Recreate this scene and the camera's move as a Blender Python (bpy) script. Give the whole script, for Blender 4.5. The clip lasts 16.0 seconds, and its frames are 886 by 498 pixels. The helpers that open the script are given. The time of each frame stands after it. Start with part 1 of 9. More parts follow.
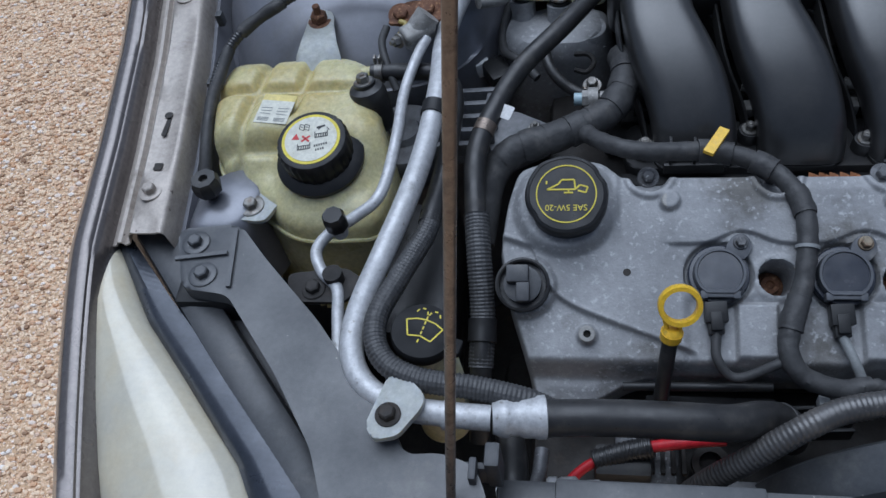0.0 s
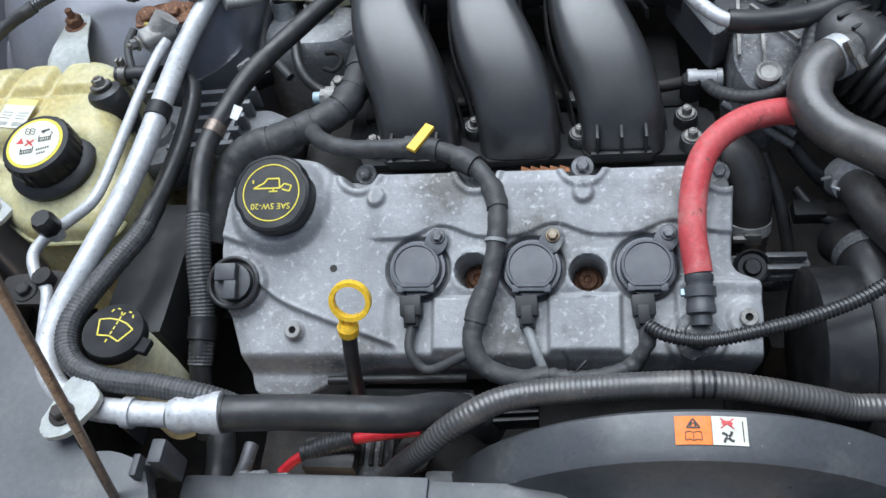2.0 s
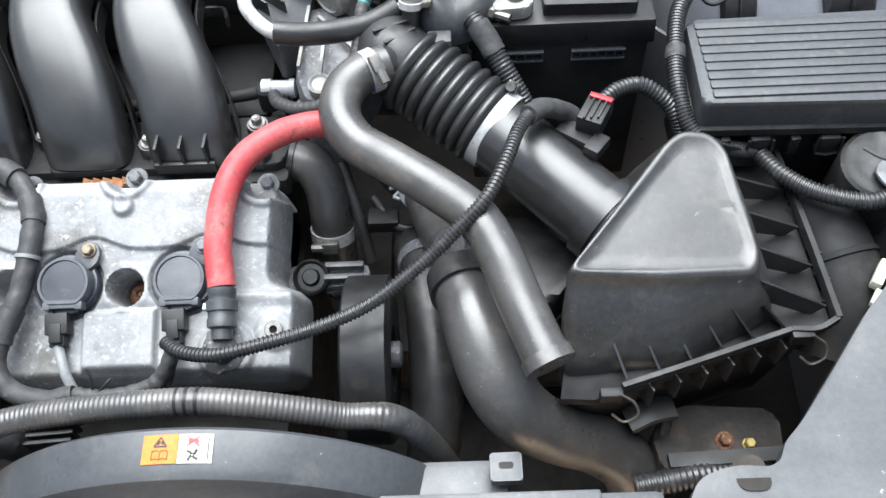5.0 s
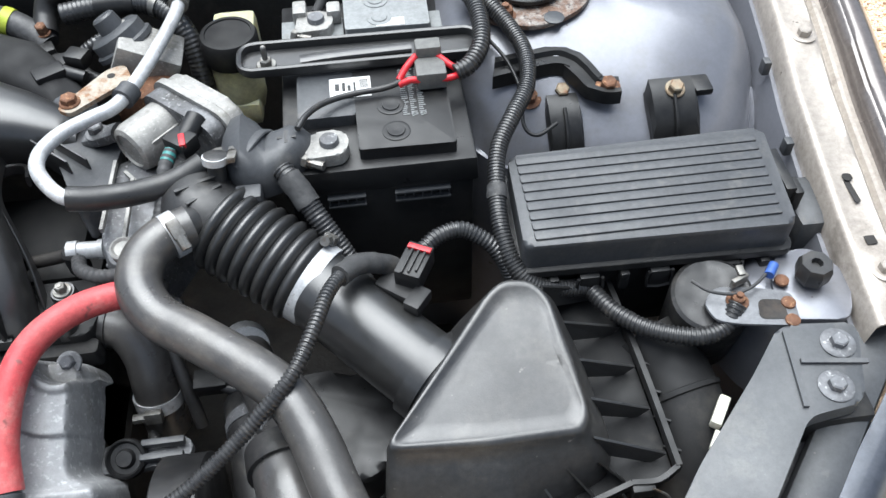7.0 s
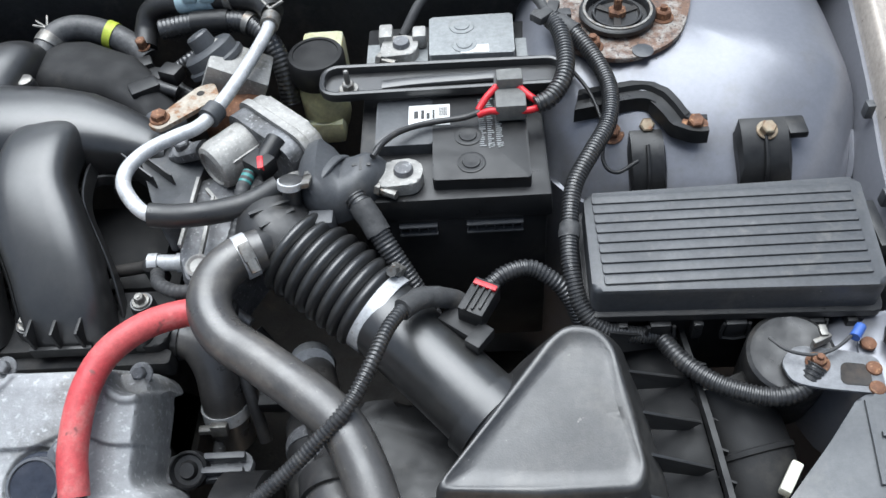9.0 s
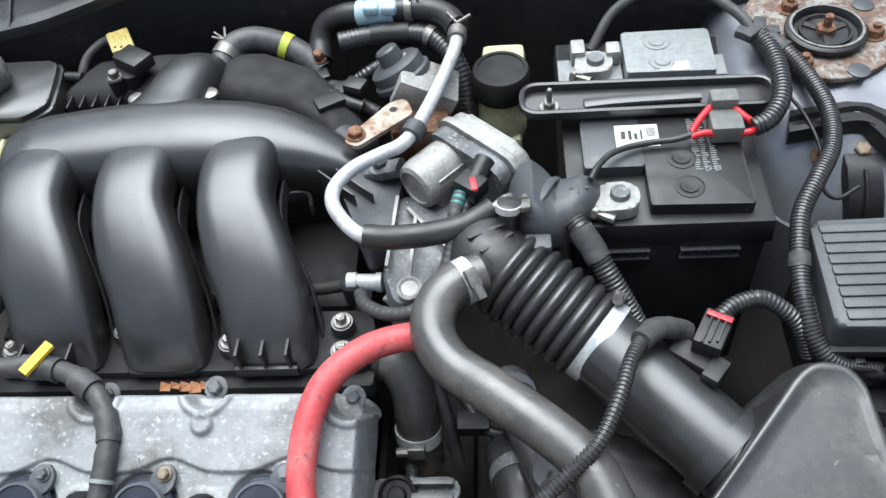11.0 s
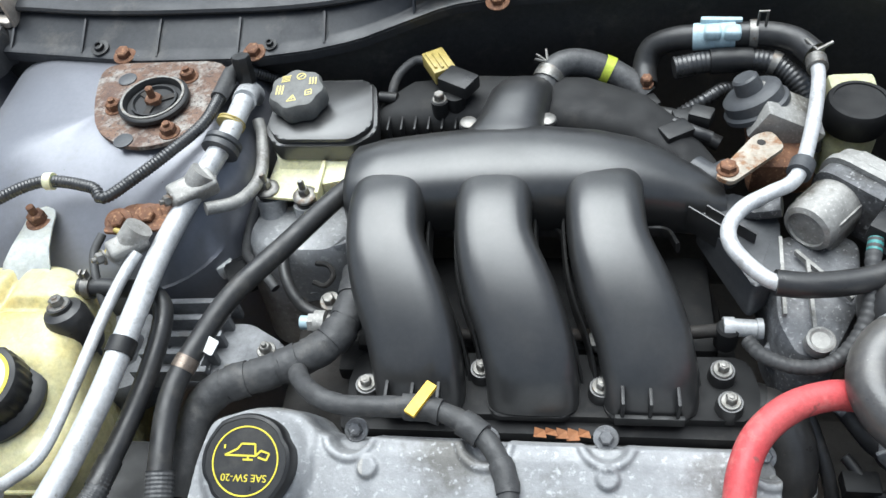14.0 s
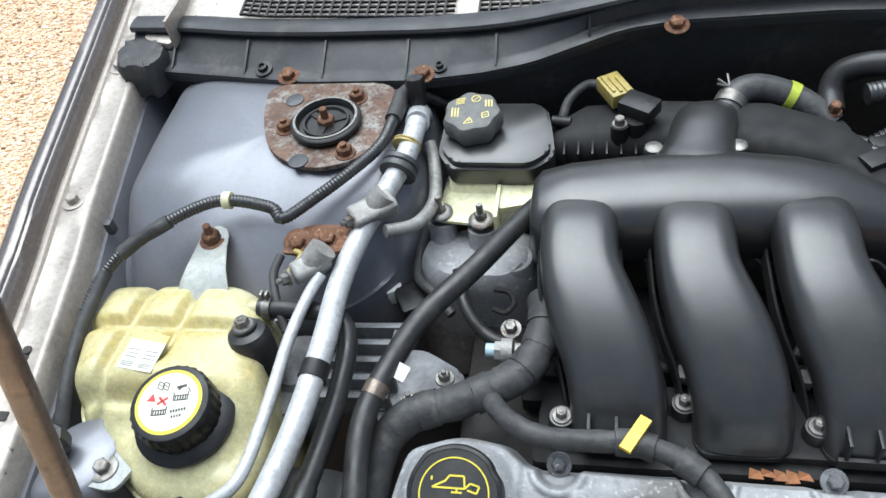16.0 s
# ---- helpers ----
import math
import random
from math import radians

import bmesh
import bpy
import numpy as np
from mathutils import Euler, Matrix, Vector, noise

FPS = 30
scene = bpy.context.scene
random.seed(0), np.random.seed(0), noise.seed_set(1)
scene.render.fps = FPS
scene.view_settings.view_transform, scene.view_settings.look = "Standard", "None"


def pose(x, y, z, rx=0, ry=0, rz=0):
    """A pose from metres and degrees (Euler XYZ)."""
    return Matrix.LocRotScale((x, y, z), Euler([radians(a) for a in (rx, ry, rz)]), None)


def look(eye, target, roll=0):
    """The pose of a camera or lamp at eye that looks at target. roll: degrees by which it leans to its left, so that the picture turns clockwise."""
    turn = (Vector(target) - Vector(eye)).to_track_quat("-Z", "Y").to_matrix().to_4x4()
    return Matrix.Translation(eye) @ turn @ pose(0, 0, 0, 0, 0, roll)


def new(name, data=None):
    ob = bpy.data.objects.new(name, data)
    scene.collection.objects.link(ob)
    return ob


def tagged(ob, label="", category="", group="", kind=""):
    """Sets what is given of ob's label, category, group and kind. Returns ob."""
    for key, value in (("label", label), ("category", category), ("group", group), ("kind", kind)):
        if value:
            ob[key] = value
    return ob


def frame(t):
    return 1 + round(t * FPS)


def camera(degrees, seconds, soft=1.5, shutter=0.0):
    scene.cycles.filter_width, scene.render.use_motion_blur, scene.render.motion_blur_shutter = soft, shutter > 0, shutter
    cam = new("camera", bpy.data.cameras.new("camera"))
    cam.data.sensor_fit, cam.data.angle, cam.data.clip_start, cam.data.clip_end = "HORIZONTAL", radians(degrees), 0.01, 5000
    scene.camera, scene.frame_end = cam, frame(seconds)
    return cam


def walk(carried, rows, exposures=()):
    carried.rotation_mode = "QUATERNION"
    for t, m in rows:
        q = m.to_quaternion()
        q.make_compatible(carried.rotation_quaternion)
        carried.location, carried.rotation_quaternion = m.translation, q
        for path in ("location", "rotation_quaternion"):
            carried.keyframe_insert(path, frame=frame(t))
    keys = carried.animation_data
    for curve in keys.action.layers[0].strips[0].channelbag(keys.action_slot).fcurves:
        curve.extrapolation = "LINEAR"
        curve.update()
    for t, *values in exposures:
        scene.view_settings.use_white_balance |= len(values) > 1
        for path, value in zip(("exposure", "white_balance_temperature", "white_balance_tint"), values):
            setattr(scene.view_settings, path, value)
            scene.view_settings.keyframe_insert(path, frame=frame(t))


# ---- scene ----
cam = camera(55.8, 16.0)
PATH = [
    (0, (0.052, 0.016, 1.454), (-0.308, 1.176, -0.135), -13.9),
    (0.5, (0.071, 0.034, 1.443), (-0.285, 1.168, -0.165), -14.3),
    (1, (0.147, 0.042, 1.439), (-0.189, 1.174, -0.175), -14.0),
    (1.5, (0.233, 0.043, 1.433), (-0.106, 1.184, -0.175), -14.3),
    (2, (0.305, 0.035, 1.429), (-0.033, 1.185, -0.173), -14.4),
    (2.5, (0.365, 0.032, 1.427), (0.061, 1.184, -0.179), -13.4),
    (3, (0.374, 0.032, 1.434), (0.145, 1.19, -0.181), -10.6),
    (3.5, (0.388, 0.038, 1.423), (0.222, 1.198, -0.198), -8.0),
    (4, (0.468, 0.051, 1.418), (0.328, 1.211, -0.204), -6.8),
    (4.5, (0.539, 0.056, 1.412), (0.442, 1.209, -0.22), -5.4),
    (5, (0.59, 0.06, 1.408), (0.545, 1.207, -0.23), -4.0),
    (5.2, (0.608, 0.067, 1.407), (0.586, 1.201, -0.24), -3.6),
    (7.3, (0.711, 0.154, 1.424), (0.845, 1.426, -0.113), -1.8),
    (7.5, (0.73, 0.159, 1.428), (0.839, 1.438, -0.105), -2.2),
    (8, (0.751, 0.156, 1.422), (0.792, 1.439, -0.112), -3.2),
    (8.5, (0.738, 0.162, 1.419), (0.706, 1.439, -0.12), -4.6),
    (9, (0.712, 0.168, 1.429), (0.617, 1.439, -0.112), -6.2),
    (9.5, (0.682, 0.171, 1.437), (0.543, 1.434, -0.107), -7.2),
    (10, (0.639, 0.177, 1.438), (0.484, 1.44, -0.105), -7.4),
    (10.2, (0.616, 0.181, 1.44), (0.468, 1.441, -0.106), -7.2),
    (12.3, (0.486, 0.21, 1.457), (0.218, 1.47, -0.073), -9.7),
    (12.5, (0.461, 0.21, 1.464), (0.205, 1.475, -0.064), -8.8),
    (13, (0.39, 0.213, 1.462), (0.134, 1.477, -0.067), -8.8),
    (13.5, (0.331, 0.217, 1.461), (0.053, 1.48, -0.064), -9.5),
    (14, (0.277, 0.229, 1.458), (-0.029, 1.491, -0.063), -10.5),
    (14.5, (0.232, 0.24, 1.453), (-0.102, 1.508, -0.057), -11.0),
    (15, (0.192, 0.241, 1.457), (-0.173, 1.512, -0.044), -11.6),
    (15.5, (0.16, 0.236, 1.456), (-0.229, 1.52, -0.027), -11.9),
    (16, (0.14, 0.225, 1.454), (-0.26, 1.532, -0.006), -11.8),
]
EXPOSURES = [(0.0, -0.60, 5200, 9), (1.5, -0.02, 5450, 7), (2.5, 0.70, 5650, 6), (3.0, 0.80, 5700, 6), (5.0, 1.36, 5950, 6), (7.3, 0.98, 5900, 6), (9.0, 0.83, 5800, 6), (10.0, 1.03, 5800, 5), (13.5, 0.98, 5900, 4), (16.0, 0.62, 5750, 4)]
walk(cam, [(t, look(eye, target, roll)) for t, eye, target, roll in PATH], EXPOSURES)

# ---- daylight: bright overcast sky, the sun behind thin cloud ----
SUN_EL, SUN_AZ = 73.0, 112.0     # azimuth from +x towards +y
world = bpy.data.worlds.new("sky")
scene.world = world
world.use_nodes = True
wn = world.node_tree.nodes
sky = wn.new("ShaderNodeTexSky")
sky.sky_type, sky.sun_disc = "NISHITA", False
sky.sun_elevation, sky.sun_rotation = radians(SUN_EL), radians(90 - SUN_AZ)
wn["Background"].inputs["Strength"].default_value = 0.078
sky.dust_density = 4.0
cloud = wn.new("ShaderNodeHueSaturation")
cloud.inputs["Saturation"].default_value = 0.55
world.node_tree.links.new(sky.outputs[0], cloud.inputs["Color"])
world.node_tree.links.new(cloud.outputs[0], wn["Background"].inputs["Color"])
sun = new("sun", bpy.data.lights.new("sun", "SUN"))
sun.data.energy, sun.data.angle, sun.data.color = 3.1, radians(64), (1.0, 0.97, 0.93)
_d = Vector((math.cos(radians(SUN_EL)) * math.cos(radians(SUN_AZ)), math.cos(radians(SUN_EL)) * math.sin(radians(SUN_AZ)), math.sin(radians(SUN_EL))))
sun.matrix_world = look(_d * 10, (0, 0, 0))


# ---- materials ----
def mat(name, col, rough=0.5, metal=0.0, col2=None, scale=30.0, amount=0.5, grime=None, grime_scale=6.0, grime_cut=(0.52, 0.62),
        bump=0.0, bump_scale=200.0, speck=None, speck_scale=300.0, speck_cut=(0.68, 0.72), coat=0.0, sub=0.0, trans=0.0, rvar=0.15, spec=0.5, island=None, grain=0.22, grain_scale=170.0):
    """A surface: two tones by noise, patches of grime, fine specks, uneven gloss and fine relief."""
    m = bpy.data.materials.new(name)
    m.use_nodes = True
    nt = m.node_tree
    N, L = nt.nodes, nt.links
    bsdf = N["Principled BSDF"]
    tc = N.new("ShaderNodeTexCoord")

    def noise_tex(sc, det=4.0, rough_n=0.6):
        n = N.new("ShaderNodeTexNoise")
        n.inputs["Scale"].default_value, n.inputs["Detail"].default_value, n.inputs["Roughness"].default_value = sc, det, rough_n
        L.new(tc.outputs["Object"], n.inputs["Vector"])
        return n.outputs["Fac"]

    def ramp(src, lo, hi):
        r = N.new("ShaderNodeMapRange")
        r.inputs["From Min"].default_value, r.inputs["From Max"].default_value = lo, hi
        L.new(src, r.inputs["Value"])
        return r.outputs["Result"]

    def mix(fac, a, b):
        x = N.new("ShaderNodeMix")
        x.data_type = "RGBA"
        L.new(fac, x.inputs["Factor"])
        for sock, v in ((x.inputs["A"], a), (x.inputs["B"], b)):
            if isinstance(v, tuple):
                sock.default_value = (*v, 1)
            else:
                L.new(v, sock)
        return x.outputs["Result"]

    c2 = col2 or tuple(v * (1 - 0.35 * amount) for v in col)
    out = mix(ramp(noise_tex(scale), 0.3, 0.7), tuple(col), tuple(c2))
    if grime:
        out = mix(ramp(noise_tex(grime_scale, 8.0, 0.7), *grime_cut), out, tuple(grime))
    if speck:
        out = mix(ramp(noise_tex(speck_scale, 2.0), *speck_cut), out, tuple(speck))
    if island:
        geo = N.new("ShaderNodeNewGeometry")
        cr = N.new("ShaderNodeValToRGB")
        cr.color_ramp.elements[0].color, cr.color_ramp.elements[1].color = (*island[0], 1), (*island[-1], 1)
        for k, c in enumerate(island[1:-1]):
            cr.color_ramp.elements.new((k + 1) / (len(island) - 1)).color = (*c, 1)
        L.new(geo.outputs["Random Per Island"], cr.inputs["Fac"])
        out = cr.outputs["Color"]
    hs = N.new("ShaderNodeHueSaturation")
    gr = N.new("ShaderNodeMapRange")
    gr.inputs["From Min"].default_value, gr.inputs["From Max"].default_value = 0.3, 0.7
    gr.inputs["To Min"].default_value, gr.inputs["To Max"].default_value = 1 - grain, 1 + grain
    L.new(noise_tex(grain_scale, 6.0, 0.75), gr.inputs["Value"])
    L.new(gr.outputs["Result"], hs.inputs["Value"])
    L.new(out, hs.inputs["Color"])
    L.new(hs.outputs["Color"], bsdf.inputs["Base Color"])
    rr = N.new("ShaderNodeMapRange")
    rr.inputs["To Min"].default_value, rr.inputs["To Max"].default_value = max(0.02, rough - rvar), min(1, rough + rvar)
    L.new(ramp(noise_tex(scale * 1.7), 0.3, 0.7), rr.inputs["Value"])
    L.new(rr.outputs["Result"], bsdf.inputs["Roughness"])
    bsdf.inputs["Metallic"].default_value = metal
    bsdf.inputs["Specular IOR Level"].default_value = spec
    bsdf.inputs["Coat Weight"].default_value = coat
    bsdf.inputs["Transmission Weight"].default_value = trans
    if sub:
        bsdf.inputs["Subsurface Weight"].default_value = sub
        bsdf.inputs["Subsurface Radius"].default_value = (0.02, 0.016, 0.008)
        bsdf.inputs["Subsurface Scale"].default_value = 0.6
    if bump:
        b = N.new("ShaderNodeBump")
        b.inputs["Strength"].default_value, b.inputs["Distance"].default_value = bump, 0.001
        L.new(noise_tex(bump_scale, 3.0), b.inputs["Height"])
        L.new(b.outputs["Normal"], bsdf.inputs["Normal"])
    return m


M_SATIN = mat("satin_black_plastic", (0.021, 0.021, 0.022), 0.34, col2=(0.028, 0.028, 0.027), scale=9, grime=(0.040, 0.038, 0.035), grime_scale=14, grime_cut=(0.5, 0.85), bump=0.05, bump_scale=900, rvar=0.06, spec=0.95, speck=(0.15, 0.14, 0.125), speck_scale=260, speck_cut=(0.80, 0.83))
M_SCUFF = mat("scuffed_black_plastic", (0.024, 0.024, 0.025), 0.36, col2=(0.034, 0.033, 0.032), scale=8, grime=(0.062, 0.058, 0.052), grime_scale=20, grime_cut=(0.50, 0.74), bump=0.12, bump_scale=700, rvar=0.10, spec=1.0, speck=(0.15, 0.14, 0.13), speck_scale=150, speck_cut=(0.72, 0.78), grain=0.4)
M_BLACK = mat("dull_black_plastic", (0.012, 0.012, 0.013), 0.42, col2=(0.020, 0.020, 0.020), scale=25, grime=(0.05, 0.046, 0.040), grime_scale=18, grime_cut=(0.55, 0.78), bump=0.08, bump_scale=700, spec=0.38)
M_GREYPL = mat("dusty_grey_plastic", (0.048, 0.051, 0.056), 0.46, col2=(0.066, 0.068, 0.072), scale=10, grime=(0.125, 0.12, 0.11), grime_scale=25, grime_cut=(0.56, 0.80), bump=0.12, bump_scale=800, spec=0.5, speck=(0.19, 0.18, 0.165), speck_scale=240, speck_cut=(0.77, 0.80))
M_SHROUD = mat("weathered_grey_plastic", (0.052, 0.055, 0.060), 0.42, col2=(0.070, 0.073, 0.077), scale=7, grime=(0.13, 0.127, 0.118), grime_scale=18, grime_cut=(0.54, 0.80), bump=0.12, bump_scale=800, spec=0.75, speck=(0.24, 0.23, 0.21), speck_scale=170, speck_cut=(0.76, 0.79))
M_RUBBER = mat("black_rubber", (0.020, 0.020, 0.021), 0.42, col2=(0.032, 0.031, 0.030), scale=40, grime=(0.065, 0.060, 0.053), grime_scale=40, grime_cut=(0.55, 0.78), bump=0.1, bump_scale=600, spec=0.55)
M_LOOM = mat("split_loom_plastic", (0.022, 0.022, 0.023), 0.36, col2=(0.036, 0.036, 0.036), scale=60, grime=(0.12, 0.108, 0.092), grime_scale=60, grime_cut=(0.60, 0.78), spec=0.8)
M_TAPE = mat("cloth_tape", (0.042, 0.042, 0.043), 0.55, col2=(0.064, 0.064, 0.064), scale=50, grime=(0.11, 0.103, 0.094), grime_scale=30, grime_cut=(0.55, 0.78), bump=0.5, bump_scale=230, spec=0.4)
M_BRAID = mat("braided_sleeve", (0.040, 0.040, 0.042), 0.5, col2=(0.085, 0.085, 0.085), scale=180, bump=0.3, bump_scale=500, spec=0.6)
M_CAST = mat("oxidised_cast_aluminium", (0.345, 0.348, 0.352), 0.62, 0.2, col2=(0.245, 0.248, 0.253), scale=15, grime=(0.15, 0.145, 0.135), grime_scale=10, grime_cut=(0.53, 0.66), bump=0.35, bump_scale=420, speck=(0.45, 0.455, 0.46), speck_scale=190, speck_cut=(0.58, 0.74), grain=0.14)
M_CASTDK = mat("dark_cast_aluminium", (0.20, 0.205, 0.215), 0.55, 0.3, col2=(0.12, 0.12, 0.125), scale=30, grime=(0.05, 0.048, 0.045), grime_scale=14, grime_cut=(0.48, 0.66), bump=0.5, bump_scale=300, speck=(0.38, 0.38, 0.38), speck_scale=260, speck_cut=(0.60, 0.74))
M_CASTLT = mat("bright_cast_aluminium", (0.38, 0.37, 0.35), 0.55, 0.25, col2=(0.23, 0.225, 0.21), scale=25, grime=(0.13, 0.12, 0.10), grime_scale=16, grime_cut=(0.54, 0.66), bump=0.4, bump_scale=350, speck=(0.42, 0.41, 0.39), speck_scale=340, speck_cut=(0.62, 0.72))
M_ALU = mat("aluminium_tube", (0.58, 0.585, 0.59), 0.5, 0.3, col2=(0.48, 0.485, 0.49), scale=45, grime=(0.26, 0.25, 0.24), grime_scale=50, grime_cut=(0.58, 0.75), bump=0.25, bump_scale=350, speck=(0.34, 0.33, 0.31), speck_scale=190, speck_cut=(0.66, 0.74))
M_STEEL = mat("zinc_steel", (0.27, 0.265, 0.25), 0.45, 0.7, col2=(0.17, 0.16, 0.145), scale=120, grime=(0.15, 0.105, 0.07), grime_scale=90, grime_cut=(0.54, 0.66), bump=0.15, bump_scale=500)
M_RUST = mat("rusty_steel", (0.20, 0.095, 0.05), 0.8, 0.1, col2=(0.11, 0.055, 0.034), scale=90, speck=(0.34, 0.19, 0.10), speck_scale=260, speck_cut=(0.56, 0.70), bump=0.6, bump_scale=300)
M_RUSTP = mat("rust_flaked_plate", (0.17, 0.10, 0.065), 0.6, 0.15, col2=(0.10, 0.060, 0.045), scale=30, grime=(0.29, 0.275, 0.25), grime_scale=48, grime_cut=(0.48, 0.62), bump=1.0, bump_scale=330, speck=(0.07, 0.05, 0.042), speck_scale=240, speck_cut=(0.56, 0.66))
M_PAINT = mat("silver_blue_paint", (0.222, 0.226, 0.250), 0.36, 0.4, col2=(0.200, 0.204, 0.226), scale=3, grime=(0.17, 0.162, 0.155), grime_scale=6, grime_cut=(0.56, 0.78), coat=0.12, rvar=0.06, speck=(0.06, 0.05, 0.045), speck_scale=95, speck_cut=(0.76, 0.78), grain=0.07)
M_PAINTW = mat("champagne_silver_paint", (0.43, 0.385, 0.335), 0.45, 0.2, col2=(0.35, 0.31, 0.27), scale=6, grime=(0.17, 0.145, 0.12), grime_scale=14, grime_cut=(0.57, 0.72), coat=0.25, rvar=0.08, speck=(0.12, 0.10, 0.085), speck_scale=130, speck_cut=(0.72, 0.76))
M_PAINTB = mat("silver_fender_paint", (0.17, 0.15, 0.14), 0.28, 0.5, scale=5, amount=0.3, coat=0.7, rvar=0.05, speck=(0.20, 0.18, 0.16), speck_scale=150, speck_cut=(0.74, 0.78))
M_TANK = mat("aged_translucent_plastic", (0.56, 0.535, 0.33), 0.30, col2=(0.54, 0.47, 0.22), scale=7, grime=(0.48, 0.36, 0.11), grime_scale=7, grime_cut=(0.52, 0.80), sub=0.6, bump=0.05, rvar=0.1)
M_TANKW = mat("milky_plastic", (0.60, 0.60, 0.42), 0.4, col2=(0.50, 0.49, 0.30), scale=12, grime=(0.34, 0.31, 0.18), grime_scale=20, grime_cut=(0.58, 0.8), sub=0.4)
M_YELLOW = mat("yellow_plastic", (0.85, 0.55, 0.02), 0.4, col2=(0.78, 0.48, 0.03), scale=50, grime=(0.35, 0.25, 0.08), grime_scale=80, grime_cut=(0.66, 0.78))
M_PALEYEL = mat("pale_yellow_plastic", (0.72, 0.60, 0.20), 0.45, scale=40, amount=0.3)
M_INK = mat("yellow_print", (0.72, 0.60, 0.04), 0.5, scale=90, amount=0.2)
M_RED = mat("red_silicone_hose", (0.47, 0.050, 0.058), 0.50, col2=(0.53, 0.10, 0.10), scale=22, grime=(0.50, 0.20, 0.18), grime_scale=26, grime_cut=(0.50, 0.68), speck=(0.22, 0.07, 0.065), speck_scale=90, speck_cut=(0.66, 0.74), bump=0.3, bump_scale=400)
M_REDPL = mat("red_plastic", (0.60, 0.02, 0.03), 0.4, scale=60, amount=0.3)
M_ORANGE = mat("orange_label", (0.80, 0.19, 0.01), 0.5, scale=60, amount=0.15)
M_WHITE = mat("white_label", (0.72, 0.72, 0.70), 0.5, scale=60, amount=0.15, grime=(0.5, 0.49, 0.45), grime_scale=60, grime_cut=(0.6, 0.75))
M_PRINT = mat("black_print", (0.03, 0.03, 0.03), 0.55, scale=60, amount=0.2)
M_REDINK = mat("red_print", (0.55, 0.05, 0.05), 0.55, scale=60, amount=0.2)
M_LTBLUE = mat("pale_blue_plastic", (0.42, 0.55, 0.60), 0.4, scale=40, amount=0.25)
M_BROWN = mat("bronze_rod_steel", (0.17, 0.135, 0.108), 0.36, 0.55, col2=(0.24, 0.20, 0.165), scale=60, grime=(0.085, 0.065, 0.052), grime_scale=60, grime_cut=(0.52, 0.7), bump=0.2, bump_scale=500)
M_BATGREY = mat("grey_battery_case", (0.25, 0.26, 0.26), 0.5, scale=20, amount=0.3, grime=(0.19, 0.19, 0.18), grime_scale=30, grime_cut=(0.56, 0.72), spec=0.4)
M_LAMP = mat("hazed_lamp_lens", (0.80, 0.74, 0.56), 0.16, col2=(0.66, 0.63, 0.52), scale=11, grime=(0.70, 0.60, 0.40), grime_scale=9, grime_cut=(0.48, 0.74), coat=0.9, rvar=0.08, trans=0.2, grain=0.06)
M_GRAVEL = mat("gravel", (0.68, 0.475, 0.30), 0.9, col2=(0.56, 0.37, 0.21), scale=1.3, speck=(0.88, 0.72, 0.54), speck_scale=170, speck_cut=(0.52, 0.62), grime=(0.16, 0.10, 0.065), grime_scale=120, grime_cut=(0.54, 0.62), bump=1.0, bump_scale=220)
M_STONE = mat("gravel_stones", (0.46, 0.39, 0.31), 0.85, bump=0.3, bump_scale=300, island=((0.26, 0.15, 0.085), (0.80, 0.58, 0.38), (0.90, 0.72, 0.52), (0.64, 0.38, 0.21), (0.92, 0.86, 0.78)))
# grimy metal; also laid flat to paint the shade inside slots and bores
M_DARK = mat("grimy_metal_and_hole_shade", (0.022, 0.021, 0.02), 0.7, 0.2, col2=(0.035, 0.03, 0.026), scale=20, grime=(0.06, 0.045, 0.035), grime_scale=15, grime_cut=(0.55, 0.7), bump=0.5, bump_scale=200)
M_LEAF = mat("dry_leaf", (0.28, 0.12, 0.05), 0.8, scale=80, amount=0.6)
M_MOUNT = mat("grey_cast_mount", (0.20, 0.205, 0.215), 0.5, 0.15, col2=(0.13, 0.132, 0.138), scale=30, grime=(0.08, 0.076, 0.07), grime_scale=30, grime_cut=(0.55, 0.75), bump=0.3, bump_scale=500)
M_GLASS = mat("windscreen_glass", (0.55, 0.58, 0.60), 0.06, scale=3, amount=0.1, trans=0.8)
M_BEZEL = mat("ribbed_lamp_bezel", (0.040, 0.046, 0.060), 0.34, 0.4, col2=(0.060, 0.066, 0.080), scale=14, coat=0.2)
M_COIL = mat("coil_potting_resin", (0.018, 0.022, 0.034), 0.20, col2=(0.026, 0.030, 0.042), scale=40, spec=0.7, speck=(0.12, 0.115, 0.11), speck_scale=300, speck_cut=(0.74, 0.80), rvar=0.08)
M_BRASSY = mat("yellow_zinc_steel", (0.27, 0.245, 0.185), 0.5, 0.4, col2=(0.22, 0.15, 0.09), scale=90, grime=(0.22, 0.11, 0.06), grime_scale=120, grime_cut=(0.54, 0.66))
M_MILK = mat("milky_white_plastic", (0.44, 0.46, 0.45), 0.42, col2=(0.38, 0.39, 0.36), scale=12, grime=(0.28, 0.27, 0.20), grime_scale=20, grime_cut=(0.56, 0.76), sub=0.3)
M_CREAM = mat("cream_plastic", (0.70, 0.68, 0.48), 0.42, col2=(0.64, 0.61, 0.38), scale=12, grime=(0.45, 0.42, 0.26), grime_scale=30, grime_cut=(0.6, 0.8), sub=0.3)
